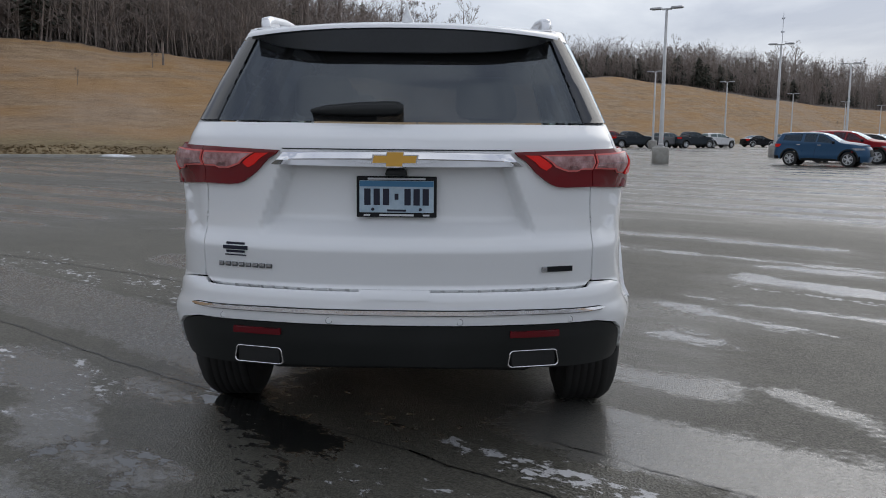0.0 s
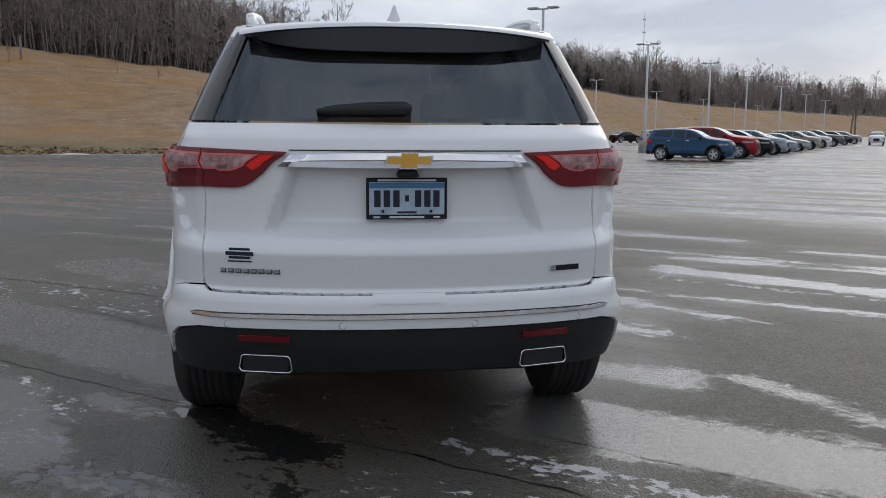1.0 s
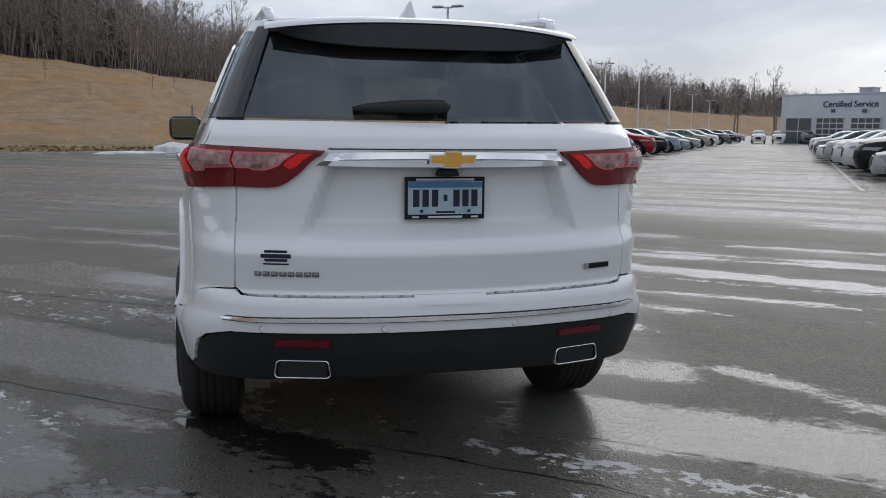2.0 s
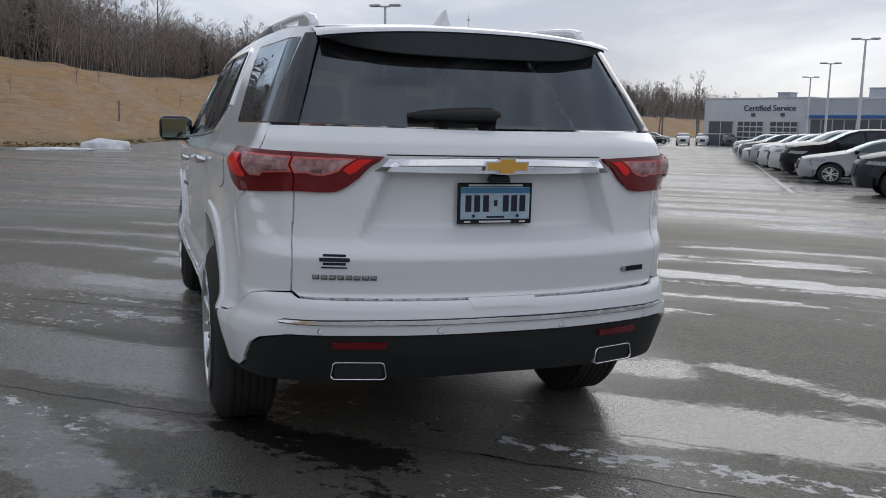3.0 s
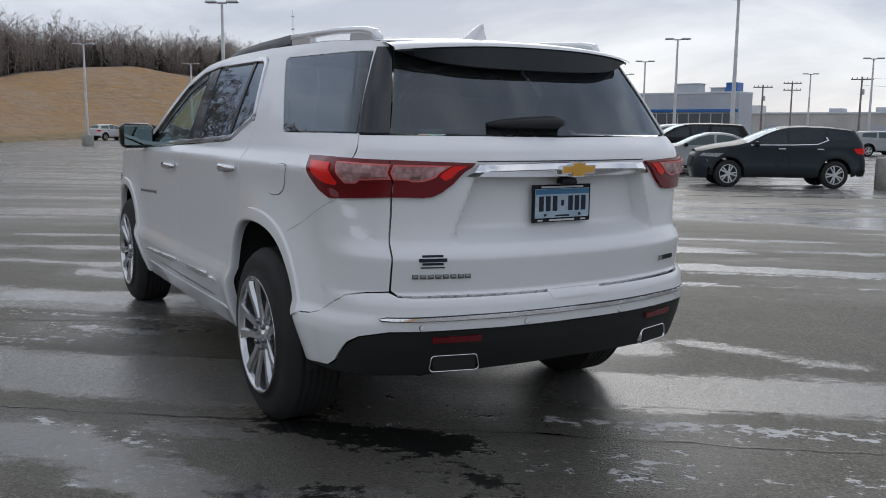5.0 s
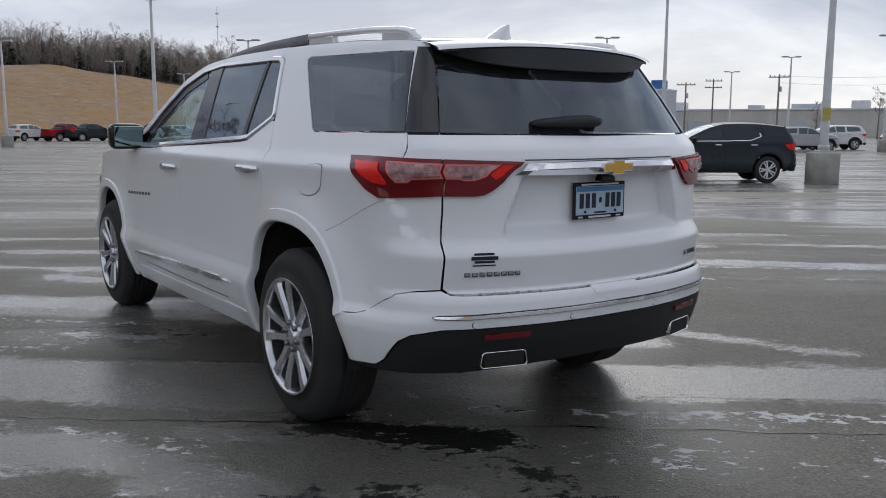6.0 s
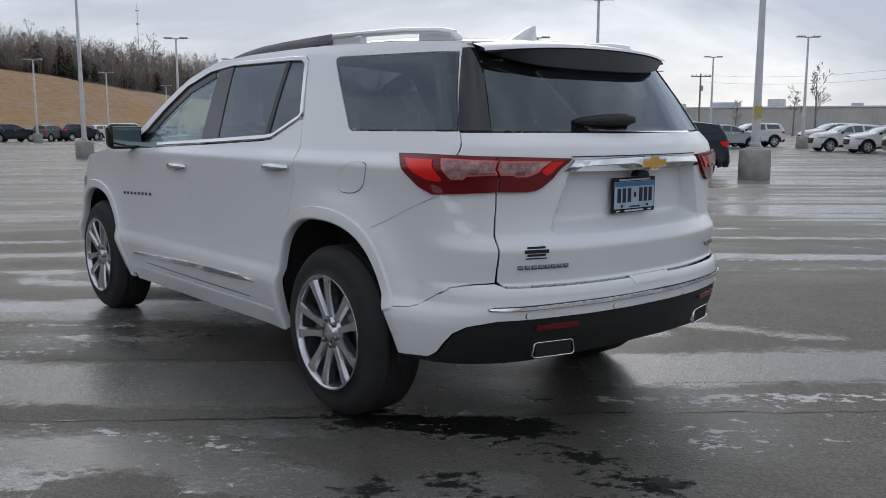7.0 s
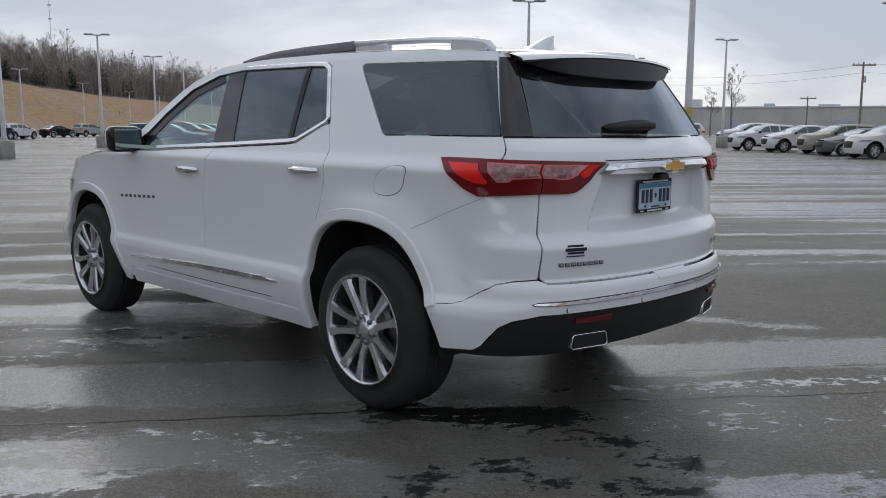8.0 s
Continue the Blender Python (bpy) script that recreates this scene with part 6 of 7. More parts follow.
# cabin
def seat(x, y, w, height=1.0, rake=12):
    base = part("seat", box_bm((w, .50, .16), (x, y, .66), .06, segments=3), M_SEAT, suv, "dark leather seat", True)
    bm = box_bm((w * .94, .13, .60), (0, 0, .30), .055, .85, 3)
    bm.transform(Matrix.Translation((x, y - .24, .70)) @ Matrix.Rotation(radians(rake), 4, "X"))
    part("backrest", bm, M_SEAT, base, soft=True)
    bm = box_bm((.25, .10, .17), (0, 0, .72), .045, .9, 3)
    bm.transform(Matrix.Translation((x, y - .26, .70)) @ Matrix.Rotation(radians(rake), 4, "X"))
    part("headrest", bm, M_SEAT, base, soft=True)


for sx, y, w in ((-.40, 1.75, .54), (.40, 1.75, .54), (-.40, .75, .5), (.40, .75, .5), (-.33, -.10, .52), (.33, -.10, .52)):
    seat(sx, y, w)
part("dashboard", box_bm((1.56, .5, .30), (0, 2.42, 1.02), .1, .92, 3), M_SEAT, suv, "dark dashboard", True)
part("cabin_floor", box_bm((1.6, 3.1, .05), (0, 1.1, .52), .01), M_SEAT, suv)
part("headlining", swept(-.50, 1.60, lambda y: .03, 2.4, 10, 9, .06), mottled("headlining", (.22, .21, .2), (.3, .29, .27), 3.0, (.8, .9), .2), suv)
wheel_ring = bmesh.new()
for i in range(28):
    for j in range(8):
        a, b = math.tau * i / 28, math.tau * j / 8
        wheel_ring.verts.new(((.18 + .016 * math.cos(b)) * math.cos(a), .016 * math.sin(b), (.18 + .016 * math.cos(b)) * math.sin(a)))
wheel_ring.verts.ensure_lookup_table()
for i in range(28):
    for j in range(8):
        wheel_ring.faces.new([wheel_ring.verts[q] for q in (i * 8 + j, i * 8 + (j + 1) % 8, ((i + 1) % 28) * 8 + (j + 1) % 8, ((i + 1) % 28) * 8 + j)])
wheel_ring.transform(Matrix.Translation((-.40, 2.12, 1.08)) @ Matrix.Rotation(radians(-24), 4, "X"))
part("steering_wheel", wheel_ring, M_CLAD, suv, soft=True)


# ---------------------------------------------------------------- parked cars
M_CAR_GLASS = glass_material("car_glass", (.34, .41, .39), 0.0, .05, .06)
M_FAR_ALLOY = mottled("far_alloy", (.55, .56, .57), (.75, .76, .77), 6.0, (.3, .45), .05, metal=.5)
tyre_far = mesh_of("tyre", turned_bm([(.25, .0), (.33, -.008), (.375, .01), (.39, .04), (.39, .19), (.36, .22), (.25, .22)], 28, axis="x", cap=False), M_RUBBER)
bm_rim = turned_bm([(.26, -.006), (.245, .02), (.24, .07), (.02, .07)], 28, axis="x", cap=False)
rim_far = mesh_of("rim", bm_rim, M_ALLOY_DARK)
ring_far = mesh_of("rim_ring", turned_bm([(.265, -.004), (.262, -.012), (.246, -.010), (.242, .01)], 32, axis="x", cap=False), M_FAR_ALLOY)
legs = []
for sg in (-1, 1):
    leg = box_bm((.03, .036, .21), (.002, 0, .150), .006, 1.2, 1)
    leg.transform(Matrix.Rotation(radians(11 * sg), 4, "X"))
    legs.append(leg)
bm_sp = joined(*legs)
spoke_far = mesh_of("spoke", bm_sp, M_FAR_ALLOY, False)
hub_far = mesh_of("hub", turned_bm([(.075, .05), (.07, 0), (.03, -.008)], 16, axis="x"), M_FAR_ALLOY)

EDGES = {
    "suv": EDGE_Y[:6] + [(1.95, 1.600), (2.3, 1.415), (2.6, 1.245), (2.8, 1.205), (3.1, 1.180), (3.5, 1.135), (3.95, 1.04)],
    "crossover": [(-.75, 1.58), (-.4, 1.635), (.2, 1.695), (.9, 1.715), (1.35, 1.695), (1.75, 1.61), (2.15, 1.445), (2.5, 1.275), (2.8, 1.205), (3.1, 1.165), (3.5, 1.10), (3.95, .98)],
    "sedan": [(-1.1, 1.14), (-.6, 1.22), (-.3, 1.27), (.45, 1.63), (.9, 1.71), (1.4, 1.71), (1.8, 1.60), (2.2, 1.40), (2.55, 1.20), (3.1, 1.09), (3.5, 1.03), (3.95, .93)],
    "pickup": [(-1.1, 1.16), (.55, 1.17), (.62, 1.20), (.68, 1.66), (.85, 1.70), (1.5, 1.70), (1.85, 1.60), (2.2, 1.41), (2.45, 1.26), (2.6, 1.22), (3.1, 1.19), (3.5, 1.16), (3.95, 1.08)],
}


def parked_car(kind, paint, label):
    """A plainer car on the same kind of shell; wheelbase 3.07 before scaling."""
    SHELL["edge"], SHELL["recess"], SHELL["scoop"] = EDGES[kind], .03, 0.0
    car = tagged(new({"suv": "parked_suv", "crossover": "parked_suv", "sedan": "parked_sedan", "pickup": "parked_pickup"}[kind]), label, "car", "parked cars")
    tall = kind in ("suv", "crossover")
    low = {"cell": .16, "rim": .02}
    painted = []
    for side in (-1, 1):
        top = [("y", y, edge_z(y)) for y in np.linspace(-.62, 3.72, 34)]
        body = flat(pts("y", (-.60, .36)) + arc(0, .395, .50, 184, -4, 12) + pts("y", (.56, .34), (2.50, .34)) + arc(BASE, .395, .50, 184, 10, 12) + pts("y", (3.66, .62)) + top[::-1] + pts("y", (-.66, .60)), .12)
        painted.append(shaped("body_side", skin_mesh(body, side=side, gap=0, **low), paint, car))
        nose = [(at_y(3.64, .26), .26), (at_y(3.655, .62), .62), (at_y(3.71, 1.0), edge_z(3.71)), (FLANK + .5, edge_z(3.9)), (FLANK + 1.05, edge_z(3.95)), (FLANK + 1.05, .26)]
        painted.append(shaped("front_bumper", skin_mesh(nose, side=side, gap=0, **low), paint, car))
        shaped("grille", skin_mesh([(FLANK + .72, .56), (FLANK + .64, .86), (FLANK + 1.05, .90), (FLANK + 1.05, .54)], lift=.012, gap=0, side=side, **low), M_CLAD, car)
        shaped("headlight", skin_mesh([(FLANK + .04, .86), (FLANK - .08, .97), (FLANK + .40, .96), (FLANK + .46, .88)], lift=.014, gap=0, side=side, **low), M_HEADLAMP, car)
        shaped("lower_trim", skin_mesh(flat(pts("y", (.58, .30), (2.48, .30), (2.48, .42), (.58, .42)), .2), lift=.008, gap=0, side=side, **low), M_CLAD, car)
        for wy in (0, BASE):
            ring = flat(arc(wy, .395, .53, -6, 186, 14) + arc(wy, .395, .47, 186, -6, 14), .2)
            shaped("arch_trim", skin_mesh(ring, lift=.010, gap=0, rim=.05, side=side, cell=.3), M_CLAD if kind != "sedan" else paint, car)
        # windows
        if kind == "suv":
            sets = [((1.40, 1.245), (1.48, 1.65), (1.82, 1.56), (2.08, 1.40), (2.33, 1.22)), ((.70, 1.265), (.74, 1.655), (1.40, 1.66), (1.33, 1.245)), ((-.45, 1.32), (-.35, 1.60), (.60, 1.645), (.55, 1.29))]
        elif kind == "crossover":
            sets = [((1.36, 1.225), (1.42, 1.645), (1.66, 1.57), (2.05, 1.41), (2.42, 1.215)), ((.30, 1.345), (.55, 1.25), (1.30, 1.225), (1.36, 1.65), (.85, 1.66), (.36, 1.62)), ((-.45, 1.36), (-.38, 1.54), (.20, 1.60), (.14, 1.37))]
            shaped("chrome_strip", skin_mesh(flat(pts("y", (2.45, 1.190), (1.3, 1.200), (.53, 1.222), (.19, 1.345), (.24, 1.44), (.275, 1.44), (.235, 1.352), (.545, 1.245), (1.3, 1.222), (2.45, 1.208)), .2), lift=.010, gap=0, side=side, **low), M_CHROME, car, "chrome strip under the side windows")
        elif kind == "sedan":
            sets = [((1.22, 1.25), (1.24, 1.645), (1.45, 1.64), (1.80, 1.54), (2.12, 1.38), (2.38, 1.22)), ((.16, 1.30), (.55, 1.58), (.92, 1.645), (1.16, 1.645), (1.14, 1.25))]
        else:
            sets = [((1.56, 1.27), (1.58, 1.64), (1.80, 1.575), (2.10, 1.41), (2.30, 1.28)), ((.80, 1.28), (.82, 1.64), (1.50, 1.645), (1.48, 1.27))]
        for s in sets:
            shaped("side_window", skin_mesh(flat(pts("y", *s), .2), lift=.006, gap=0, side=side, **low), M_CAR_GLASS, car, "dark side window")
        shaped("door_seam", skin_mesh(flat(pts("y", (1.31, .45), (1.325, .45), (1.325, 1.22), (1.31, 1.22)), .3), lift=.003, gap=0, rim=0, side=side, cell=.3), M_DARK, car)
        for y in (.45, 1.55):
            part("door_handle", box_bm((.03, .2, .035), (side * (float(skin(at_y(y, 1.10), 1.10)[0]) + .012), y, 1.10), .01, segments=1), M_CHROME, car)
        shaped("tail_light", skin_mesh(flat(pts("y", (-.50, 1.12), (-.70, 1.14)) + pts("x", (.60, 1.13), (.62, .98)) + pts("y", (-.70, .97), (-.60, 1.0)), .1), lift=.012, gap=0, side=side, **low), M_LAMP_RED, car, "red tail light")
        mirror = part("door_mirror", box_bm((.20, .14, .15), (side * 1.0, 2.30, 1.24), .04), M_BLACK_GLOSS, car)
        for wy in (0, BASE):
            wheel = new("wheel")
            wheel.parent = car
            wheel.matrix_basis = pose(side * .93, wy, .39, 20 * side + 13 * wy, 0, 0 if side < 0 else 180)
            for nm, me in (("tyre", tyre_far), ("rim", rim_far), ("rim_ring", ring_far), ("hub", hub_far)):
                new(nm, me).parent = wheel
            for k in range(5):
                o = new("spoke", spoke_far)
                o.parent = wheel
                o.matrix_basis = pose(0, 0, 0, 72 * k)
    top_z = 1.29 if tall else edge_z(-1.0) - .01
    tail = flat(pts("x", (0, .45), (.60, .46)) + pts("y", (-.66, .45), (-.66, .60), (-.62, top_z)) + pts("x", (.6, top_z), (0, top_z)), .1)
    painted.append(shaped("tail", skin_mesh(tail, both=True, centre=True, gap=0, **low), paint, car))
    shaped("rear_bumper", skin_mesh(flat(pts("x", (0, .34), (.6, .35)) + pts("y", (-.64, .36), (-.64, .52)) + pts("x", (.6, .54), (0, .53)), .1), lift=.012, both=True, centre=True, gap=0, **low), M_CLAD, car)
    if tall:
        painted.append(part("roof", swept(-.60, 1.62, lambda y: .05, 2.6, 14, 11), paint, car, soft=True))
        painted.append(shaped("pillar", skin_mesh(flat(pts("x", (0, 1.28), (.70, 1.28)) + pts("y", (-.66, 1.28), (-.55, 1.66)) + pts("x", (.5, 1.66), (0, 1.66)), .1), both=True, centre=True, gap=0, **low), paint, car))
        shaped("rear_window", skin_mesh(flat(pts("x", (0, 1.31), (.66, 1.31), (.55, 1.60), (0, 1.62)), .1), lift=.006, both=True, centre=True, gap=0, **low), M_CAR_GLASS, car, "dark rear window")
        w0 = 1.62
    elif kind == "sedan":
        painted.append(part("boot_lid", swept(-1.02, -.33, lambda y: .05, 2.6, 6, 11), paint, car, soft=True))
        part("rear_window", swept(-.33, .52, lambda y: .05, 2.4, 8, 11), M_CAR_GLASS, car, "dark rear window", True)
        painted.append(part("roof", swept(.52, 1.55, lambda y: .05, 2.6, 8, 11), paint, car, soft=True))
        w0 = 1.55
    else:
        part("bed_cover", swept(-1.0, .60, lambda y: .01, 3, 5, 9), M_CLAD, car, "black bed cover")
        part("rear_window", swept(.60, .70, lambda y: .03, 2.4, 4, 11), M_CAR_GLASS, car, "dark rear window", True)
        painted.append(part("roof", swept(.70, 1.60, lambda y: .05, 2.6, 8, 11), paint, car, soft=True))
        w0 = 1.60
    part("windscreen", swept(w0, 2.56, lambda y: .05 + .04 * (y - w0), 2.2, 8, 11), M_CAR_GLASS, car, "dark windscreen", True)
    painted.append(part("bonnet", swept(2.56, 3.96, lambda y: .085, 2.8, 10, 11), paint, car, soft=True))
    part("underbody", joined(box_bm((1.5, 3.8, .22), (0, 1.5, .40), .05), box_bm((1.7, 1.7, .7), (0, 1.55, .75), .1)), M_DARK, car)
    for y in (1.35, .45):
        part("seat_back", box_bm((1.3, .2, .5), (0, y, 1.1), .08), M_SEAT, car)
    for o in painted:
        o["painted"] = 1
    SHELL["edge"], SHELL["recess"] = EDGE_Y, .062
    return car


def far_paint(name, colour, rough=.3):
    """Dull, dusty lacquer of a parked car."""
    m = steel_paint(name, colour, rough + .08, .05)
    bsdf(m).inputs["Specular IOR Level"].default_value = .20
    return m


PAINTS = {
    "white": far_paint("white_car_paint", (.70, .70, .70)), "silver": far_paint("silver_car_paint", (.42, .43, .44), .25), "grey": far_paint("grey_car_paint", (.13, .135, .14), .25),
    "black": far_paint("black_car_paint", (.012, .012, .014), .2), "charcoal": far_paint("charcoal_car_paint", (.030, .038, .046), .22), "blue": far_paint("blue_car_paint", (.035, .09, .17), .22),
    "red": far_paint("red_car_paint", (.28, .014, .02), .22), "tan": far_paint("tan_car_paint", (.36, .33, .28), .25), "steel": far_paint("steel_blue_car_paint", (.30, .36, .40), .25),
}
STYLE = {"suv": "SUV", "crossover": "SUV", "sedan": "sedan", "pickup": "pickup truck"}
BASE_SCALE = {"suv": (.93, .89, .96), "small": (.92, .88, .935), "big": (1.0, 1.0, 1.04), "sedan": (.92, .93, .84), "pickup": (1.0, 1.12, 1.04)}
NOSE_W, NOSE_E = 53.0, -127.0          # headings: rotation about z that turns the nose from +y towards (-.8, .6) or (.8, -.6)
templates = {}


def park(size, colour, x, y, heading):
    kind = {"small": "crossover", "big": "suv"}.get(size, size)
    words = {"small": "small ", "big": "large "}.get(size, "")
    label = colour + " " + words + STYLE[kind] + " parked in a row on wet asphalt"
    m = pose(x, y, lot_z(x, y), 0, 0, heading) @ Matrix.Diagonal((*BASE_SCALE[size], 1))
    if kind not in templates:
        templates[kind] = parked_car(kind, PAINTS[colour], label)
        car = templates[kind]
        car.matrix_basis = m
    else:
        car = copy_thing(templates[kind], pose(0, 0, 0))
        car.matrix_basis = m
        for o in car.children:
            if "painted" in o:
                o.material_slots[0].link = "OBJECT"
                o.material_slots[0].material = PAINTS[colour]
        tagged(car, label)
    return car


def axle_of(x, y, heading, wheel_at, side, size):
    """Rear-axle centre of a car from one wheel: wheel_at 0 rear, 1 front; side -1 left, 1 right."""
    h = radians(heading)
    sx, sy, sz = BASE_SCALE[size]
    dx, dy = side * .88 * sx, wheel_at * BASE * sy
    return x - (dx * math.cos(h) - dy * math.sin(h)), y - (dx * math.sin(h) + dy * math.cos(h))


# size, colour, wheel place, heading, which wheel (1 front), which side
CARS = [
    ("small", "charcoal", 18.1, 10.6, NOSE_W, 0, -1), ("sedan", "silver", 19.5, 18.2, NOSE_W, 1, -1), ("big", "black", 21.2, 20.9, NOSE_W, 1, -1), ("big", "white", 23.2, 24.0, NOSE_W, 1, -1),
    ("suv", "white", 25.3, 27.4, NOSE_W, 1, -1), ("suv", "silver", 27.6, 30.9, NOSE_W, 1, -1), ("sedan", "white", 29.6, 34.0, NOSE_W, 1, -1), ("suv", "grey", 31.9, 37.2, NOSE_W, 1, -1), ("small", "white", 34.2, 40.4, NOSE_W, 1, -1),
    ("sedan", "silver", 37.4, 44.6, NOSE_W, 1, -1), ("suv", "white", 42.0, 51.0, NOSE_W, 1, -1), ("sedan", "grey", 47.0, 57.5, NOSE_W, 1, -1),
    ("suv", "blue", 17.0, 39.7, NOSE_E, 0, 1), ("big", "red", 23.2, 43.5, NOSE_E, 1, 1), ("suv", "black", 26.4, 47.5, NOSE_E, 1, 1), ("suv", "steel", 29.6, 51.5, NOSE_E, 1, 1), ("sedan", "steel", 32.6, 55.5, NOSE_E, 1, 1),
    ("sedan", "silver", 37.4, 62.0, NOSE_E, 1, 1), ("suv", "tan", 42.2, 68.4, NOSE_E, 1, 1), ("suv", "white", 48.2, 76.5, NOSE_E, 1, 1), ("pickup", "grey", 54.3, 84.5, NOSE_E, 1, 1), ("suv", "black", 61.7, 94.1, NOSE_E, 1, 1), ("suv", "silver", 69.1, 103.5, NOSE_E, 1, 1),
    ("suv", "white", 50.3, 22.7, NOSE_W, 1, -1), ("small", "white", 48.3, 19.5, NOSE_W, 1, -1), ("suv", "tan", 46.3, 16.4, NOSE_W, 1, -1), ("sedan", "grey", 44.0, 14.4, NOSE_W, 1, -1), ("suv", "white", 41.2, 11.9, NOSE_W, 1, -1), ("suv", "silver", 39.0, 8.6, NOSE_W, 1, -1),
    ("big", "white", 57.0, 33.4, NOSE_W, 1, -1), ("big", "white", 63.0, 30.0, NOSE_W, 1, -1), ("suv", "silver", 54.0, 31.0, NOSE_E, 1, -1), ("suv", "grey", 52.2, 35.5, NOSE_W, 1, -1),
    ("pickup", "red", 16.1, 90.6, -62, 0, 1), ("pickup", "charcoal", 18.0, 89.6, -70, 0, 1), ("suv", "grey", 23.0, 90.4, -50, 0, 1), ("pickup", "charcoal", 25.4, 91.4, -62, 0, 1), ("suv", "white", 29.2, 94.0, -62, 0, 1), ("suv", "white", 13.2, 93.0, -60, 0, 1),
    ("sedan", "black", 37.2, 104.6, -70, 0, 1), ("suv", "silver", 43.0, 109.0, -70, 0, 1),
    ("suv", "white", 67.5, 94.9, 145, 1, -1), ("suv", "white", 73.0, 98.3, 145, 1, -1), ("suv", "grey", 75.4, 95.6, 145, 1, -1),
]
for size, colour, x, y, heading, which, side in CARS:
    ax, ay = axle_of(x, y, heading, which, side, size)
    park(size, colour, ax, ay, heading)


# ---------------------------------------------------------------- buildings and poles
M_PANEL = mottled("grey_metal_panel", (.55, .575, .61), (.66, .685, .72), .4, (.4, .55), .05)
M_PANEL_DARK = mottled("darker_grey_panel", (.42, .45, .49), (.50, .53, .57), .4, (.4, .55), .05)
M_BLUE = mottled("blue_fascia", (.03, .12, .36), (.05, .17, .46), .5, (.3, .45), .05)
M_BLOCK = mottled("pale_block_wall", (.46, .44, .41), (.58, .56, .52), .3, (.7, .85), .2)
M_SHOP_GLASS = material("shop_glass", (.10, .12, .14), .08, 0, .6)
M_FRAME = mottled("white_frame", (.5, .5, .5), (.62, .62, .62), 1.0, (.4, .5), .05)
M_LETTER = material("dark_blue_letters", (.03, .06, .14), .4)


def letters(text, size, depth, mat, name):
    cu = bpy.data.curves.new(name, "FONT")
    cu.body, cu.size, cu.extrude, cu.align_x, cu.align_y = text, size, depth, "CENTER", "CENTER"
    tmp = new(name, cu)
    me = bpy.data.meshes.new_from_object(tmp)
    bpy.data.objects.remove(tmp)
    bpy.data.curves.remove(cu)
    me.materials.clear()
    me.materials.append(mat)
    return new(name, me)


dealer = tagged(new("dealership"), "low grey car dealership with garage doors and blue band", "building")
part("service_wall", box_bm((16.5, 18, 6.7), (8.25, 9, 3.15), .04), M_PANEL, dealer)
part("parapet", box_bm((16.6, 18.1, .25), (8.25, 9, 6.6), .03), M_PANEL_DARK, dealer)
part("showroom_wall", box_bm((16.3, 4.4, 6.5), (24.7, .7, 3.05), .04), M_PANEL_DARK, dealer)
part("parapet", box_bm((16.4, 4.5, .25), (24.7, .7, 6.4), .03), M_PANEL, dealer)
part("blue_band", box_bm((16.1, .3, .36), (24.7, -1.62, 4.15), .03), M_BLUE, dealer, "blue fascia band")
part("blue_sign_block", box_bm((1.5, 2, 1.2), (31.4, .4, 7.1), .05), M_BLUE, dealer, "blue sign block on the roof")
for x, w, h in ((25.2, 3.2, 1.2), (29.3, 2.0, .6), (12.2, 1.8, .6)):
    unit = part("rooftop_unit", box_bm((w, 1.8, h), (x, 1.0, 6.45 + h / 2 if x > 17 else 6.7 + h / 2), .05), M_PANEL_DARK, dealer, "grey rooftop air unit")
    part("unit_lid", box_bm((w + .25, 2.0, .12), (x, 1.0, (6.5 if x > 17 else 6.75) + h), .03), M_PANEL, unit)
for i, x in enumerate((2.9, 7.6, 12.6)):
    door = part("garage_door", box_bm((4.0, .12, 3.7), (x, -.05, 1.6), .02), M_SHOP_GLASS, dealer, "glazed sectional garage door")
    rows = 2 if i == 0 else 5
    for r in range(rows + 1):
        part("rail", box_bm((4.1, .16, .16), (x, -.08, -.2 + 3.7 * r / rows), .02), M_FRAME, door)
    for c in range((2 if i == 0 else 4) + 1):
        n = 2 if i == 0 else 4
        part("stile", box_bm((.12, .15, 3.7), (x - 2 + 4 * c / n, -.075, 1.6), .02), M_FRAME, door)
for x in (8.0, 12.4):
    part("wall_light", box_bm((.5, .3, .45), (x, -.2, 4.4), .05), M_SHOP_GLASS, dealer, "dark wall light")
for k in range(10):
    part("shop_window", box_bm((1.35, .1, 3.3), (17.9 + 1.52 * k, -1.55, 2.1), .02), M_SHOP_GLASS, dealer)
    part("mullion", box_bm((.12, .2, 3.5), (18.65 + 1.52 * k, -1.6, 2.1), .02), M_FRAME, dealer)
sign = letters("Certified Service", 1.15, .04, M_LETTER, "wall_sign")
sign.parent = dealer
sign.matrix_basis = pose(10.3, -.06, 5.25, 90, 0, 0)
tagged(sign, "dark blue wall lettering")
d_turn = math.degrees(math.atan2(-32.8, 11.5))
dealer.matrix_basis = pose(75.8, 103.5, -.36, 0, 0, d_turn)

shed = tagged(new("warehouse"), "long pale block warehouse behind the parked cars", "building")
part("wall", box_bm((170, 40, 5.2), (85, 20, 2.2), .05), M_BLOCK, shed)
part("roof_edge", box_bm((170.4, 40.4, .3), (85, 20, 4.9), .05), M_PANEL, shed)
rr = random.Random(8)
for k in range(14):
    w, h = rr.uniform(2, 7), rr.uniform(.6, 1.8)
    part("rooftop_unit", box_bm((w, 4, h), (8 + 12 * k + rr.uniform(-3, 3), 12 + rr.uniform(-6, 8), 5.0 + h / 2), .06), M_PANEL_DARK if k % 3 else M_FRAME, shed)
for k in range(9):
    part("dock_door", box_bm((3.4, .2, 3.2), (14 + 18 * k, -.06, 1.2), .03), M_PANEL_DARK, shed)
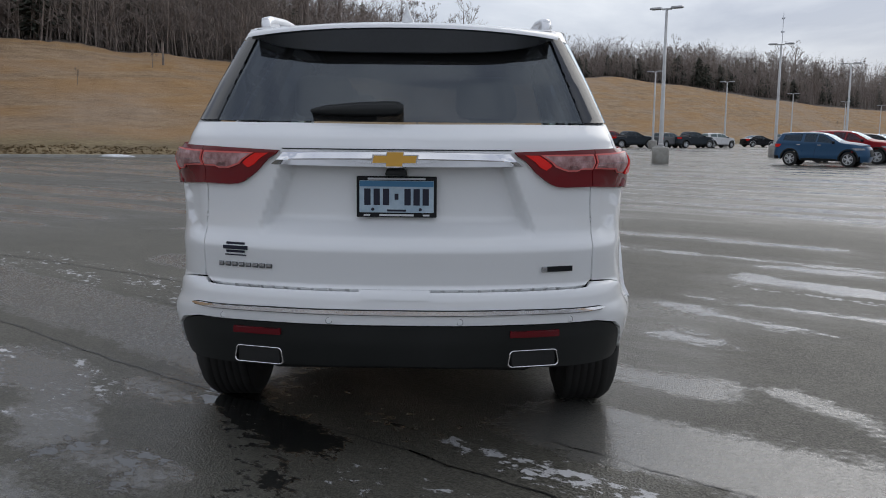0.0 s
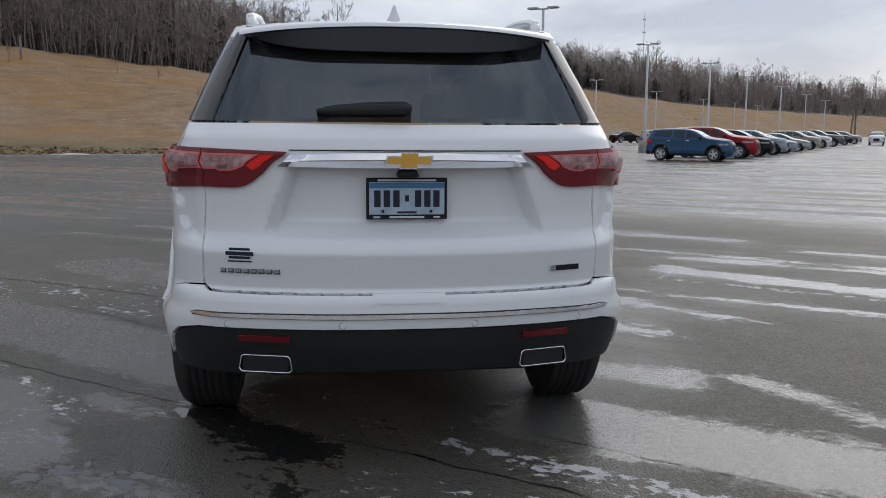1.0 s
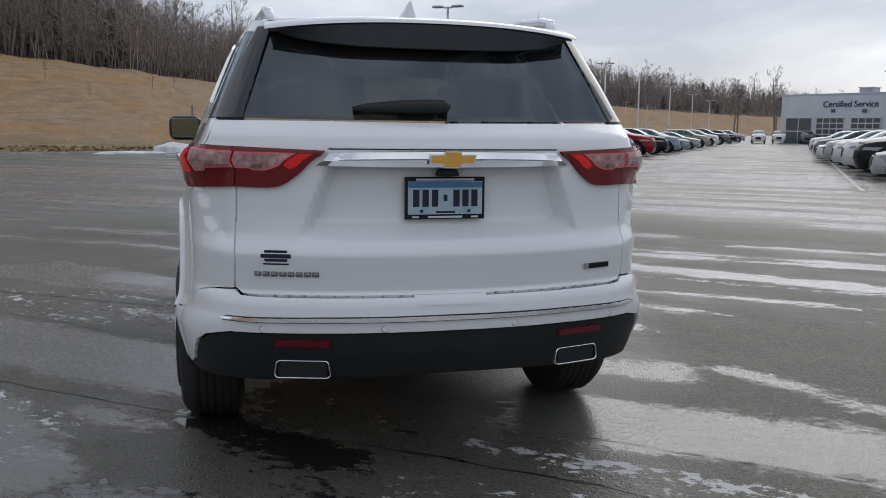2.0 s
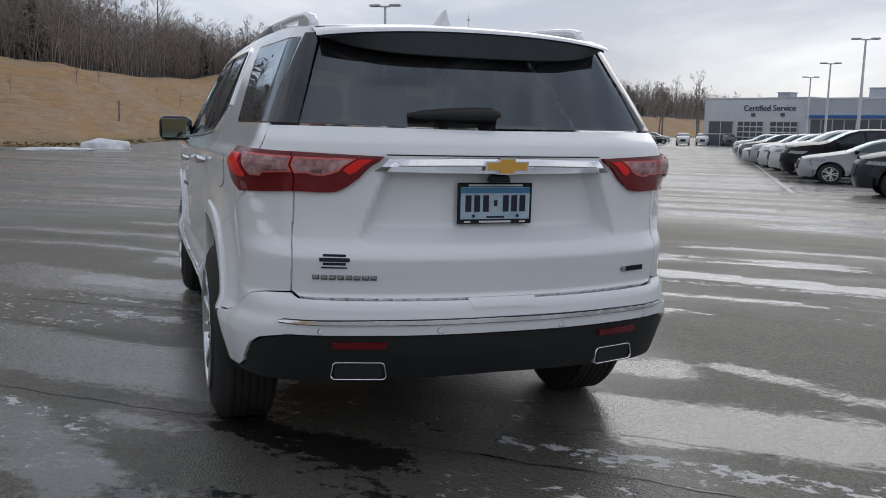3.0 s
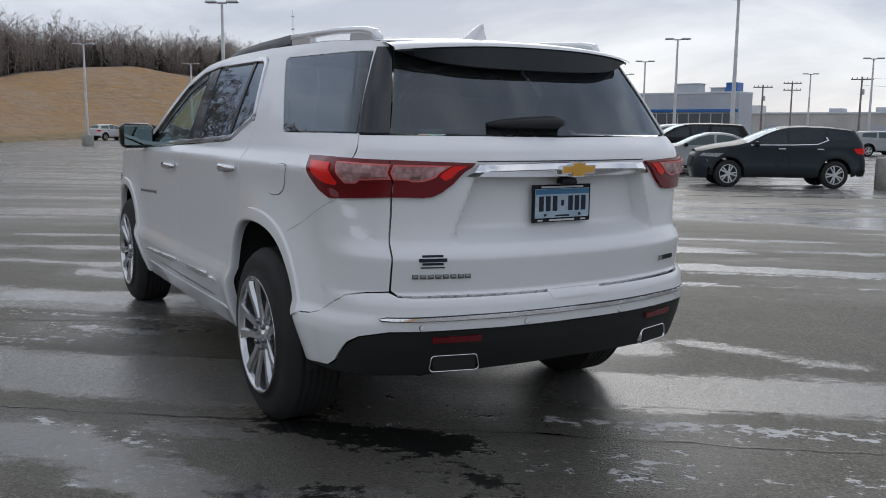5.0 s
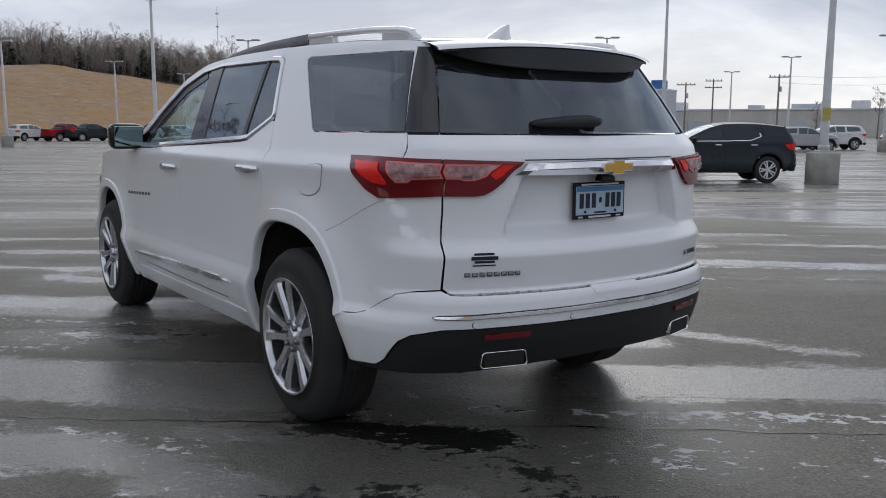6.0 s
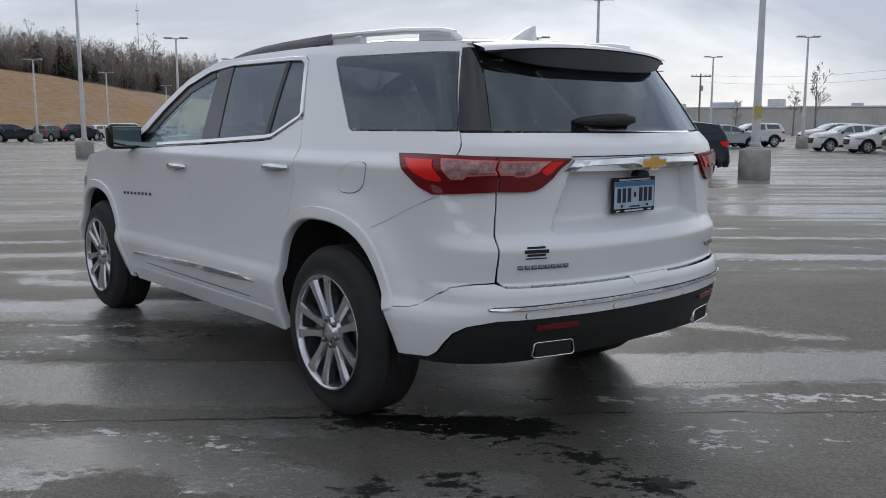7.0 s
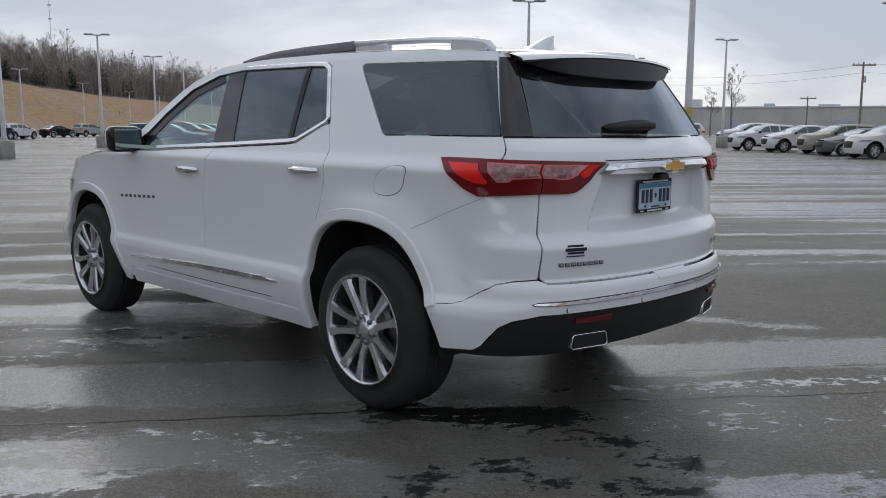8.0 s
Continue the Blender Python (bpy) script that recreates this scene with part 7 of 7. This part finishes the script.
for k in range(22):
    part("pilaster", box_bm((.5, .25, 5.0), (4 + 7.8 * k, -.05, 2.1), .03), M_BLOCK, shed)
shed.matrix_basis = pose(128, 118, -.36, 0, 0, -66)


def utility_pole(x, y, tall, arms, turn, lean=0):
    ob = tagged(new("utility_pole"), "brown wooden utility pole with crossarms and insulators", "utility pole", "utility poles")
    part("pole", turned_bm([(.17, -.5), (.16, 0), (.10, tall)], 10), M_BARK, ob, soft=True)
    for k in range(arms):
        z = tall - .35 - 1.0 * k
        arm = part("crossarm", box_bm((2.6, .12, .14), (0, -.15, z), .02), M_BARK, ob)
        for i in (-1.15, -.6, .6, 1.15):
            part("insulator", turned_bm([(.05, z + .07), (.075, z + .16), (.03, z + .28)], 8, (i, -.15, 0)), M_PANEL_DARK, arm)
    if arms == 1:
        part("transformer", turned_bm([(.13, tall - 2.2), (.15, tall - 2.1), (.15, tall - 1.6), (.07, tall - 1.5)], 12, (.24, 0, 0)), M_PANEL_DARK, ob, "grey can transformer", True)
    ob.matrix_basis = pose(x, y, -.36, 0, lean, turn)
    return ob


POLES = [(98.2, 79.2, 8.0, 1), (108.5, 82.4, 9.0, 2), (97.5, 63.7, 8.4, 1), (96.5, 32.2, 8.5, 1), (136.0, 54.3, 6.2, 1)]
for x, y, h, a in POLES:
    utility_pole(x, y, h, a, -50 + a * 6)


def wire(a, b, sag):
    cu = bpy.data.curves.new("overhead_wire", "CURVE")
    cu.dimensions, cu.bevel_depth, cu.bevel_resolution = "3D", .012, 1
    sp = cu.splines.new("POLY")
    sp.points.add(16)
    for k in range(17):
        t = k / 16
        sp.points[k].co = (a[0] + (b[0] - a[0]) * t, a[1] + (b[1] - a[1]) * t, a[2] + (b[2] - a[2]) * t - sag * 4 * t * (1 - t), 1)
    cu.materials.append(M_DARK)
    return tagged(new("overhead_wire", cu), "thin black sagging overhead wire", "wire", "overhead wires")


for dz in (0, .9):
    wire((97.5, 63.7, 7.9 - dz), (96.5, 32.2, 7.9 - dz), .8)
    wire((96.5, 32.2, 7.9 - dz), (118, -60, 10.0 - dz), 2.2)
for x, y, s, k in ((118, 58, .75, 1), (110, 66, .35, 3), (121, 63, .5, 2), (98, 136, .8, 4), (104, 141, .7, 0), (92, 139, .75, 2), (108, 150, .9, 1), (88, 134, .6, 3)):
    plant("bare_tree", TREES[k], (x, y, -.4), 40 * k, s, "leafless grey-brown tree beside a building", "tree", "trees by the buildings")
# slim mast on the wooded ridge
mast = tagged(new("radio_mast"), "thin grey radio mast above the wooded ridge", "mast")
part("shaft", turned_bm([(.16, 0), (.12, 16), (.07, 30)], 6), M_PANEL, mast)
for z in (24, 28):
    part("antenna", box_bm((1.0, .2, .5), (0, 0, z), .05), M_PANEL, mast)
mast.matrix_basis = pose(98.5, 264, 8)
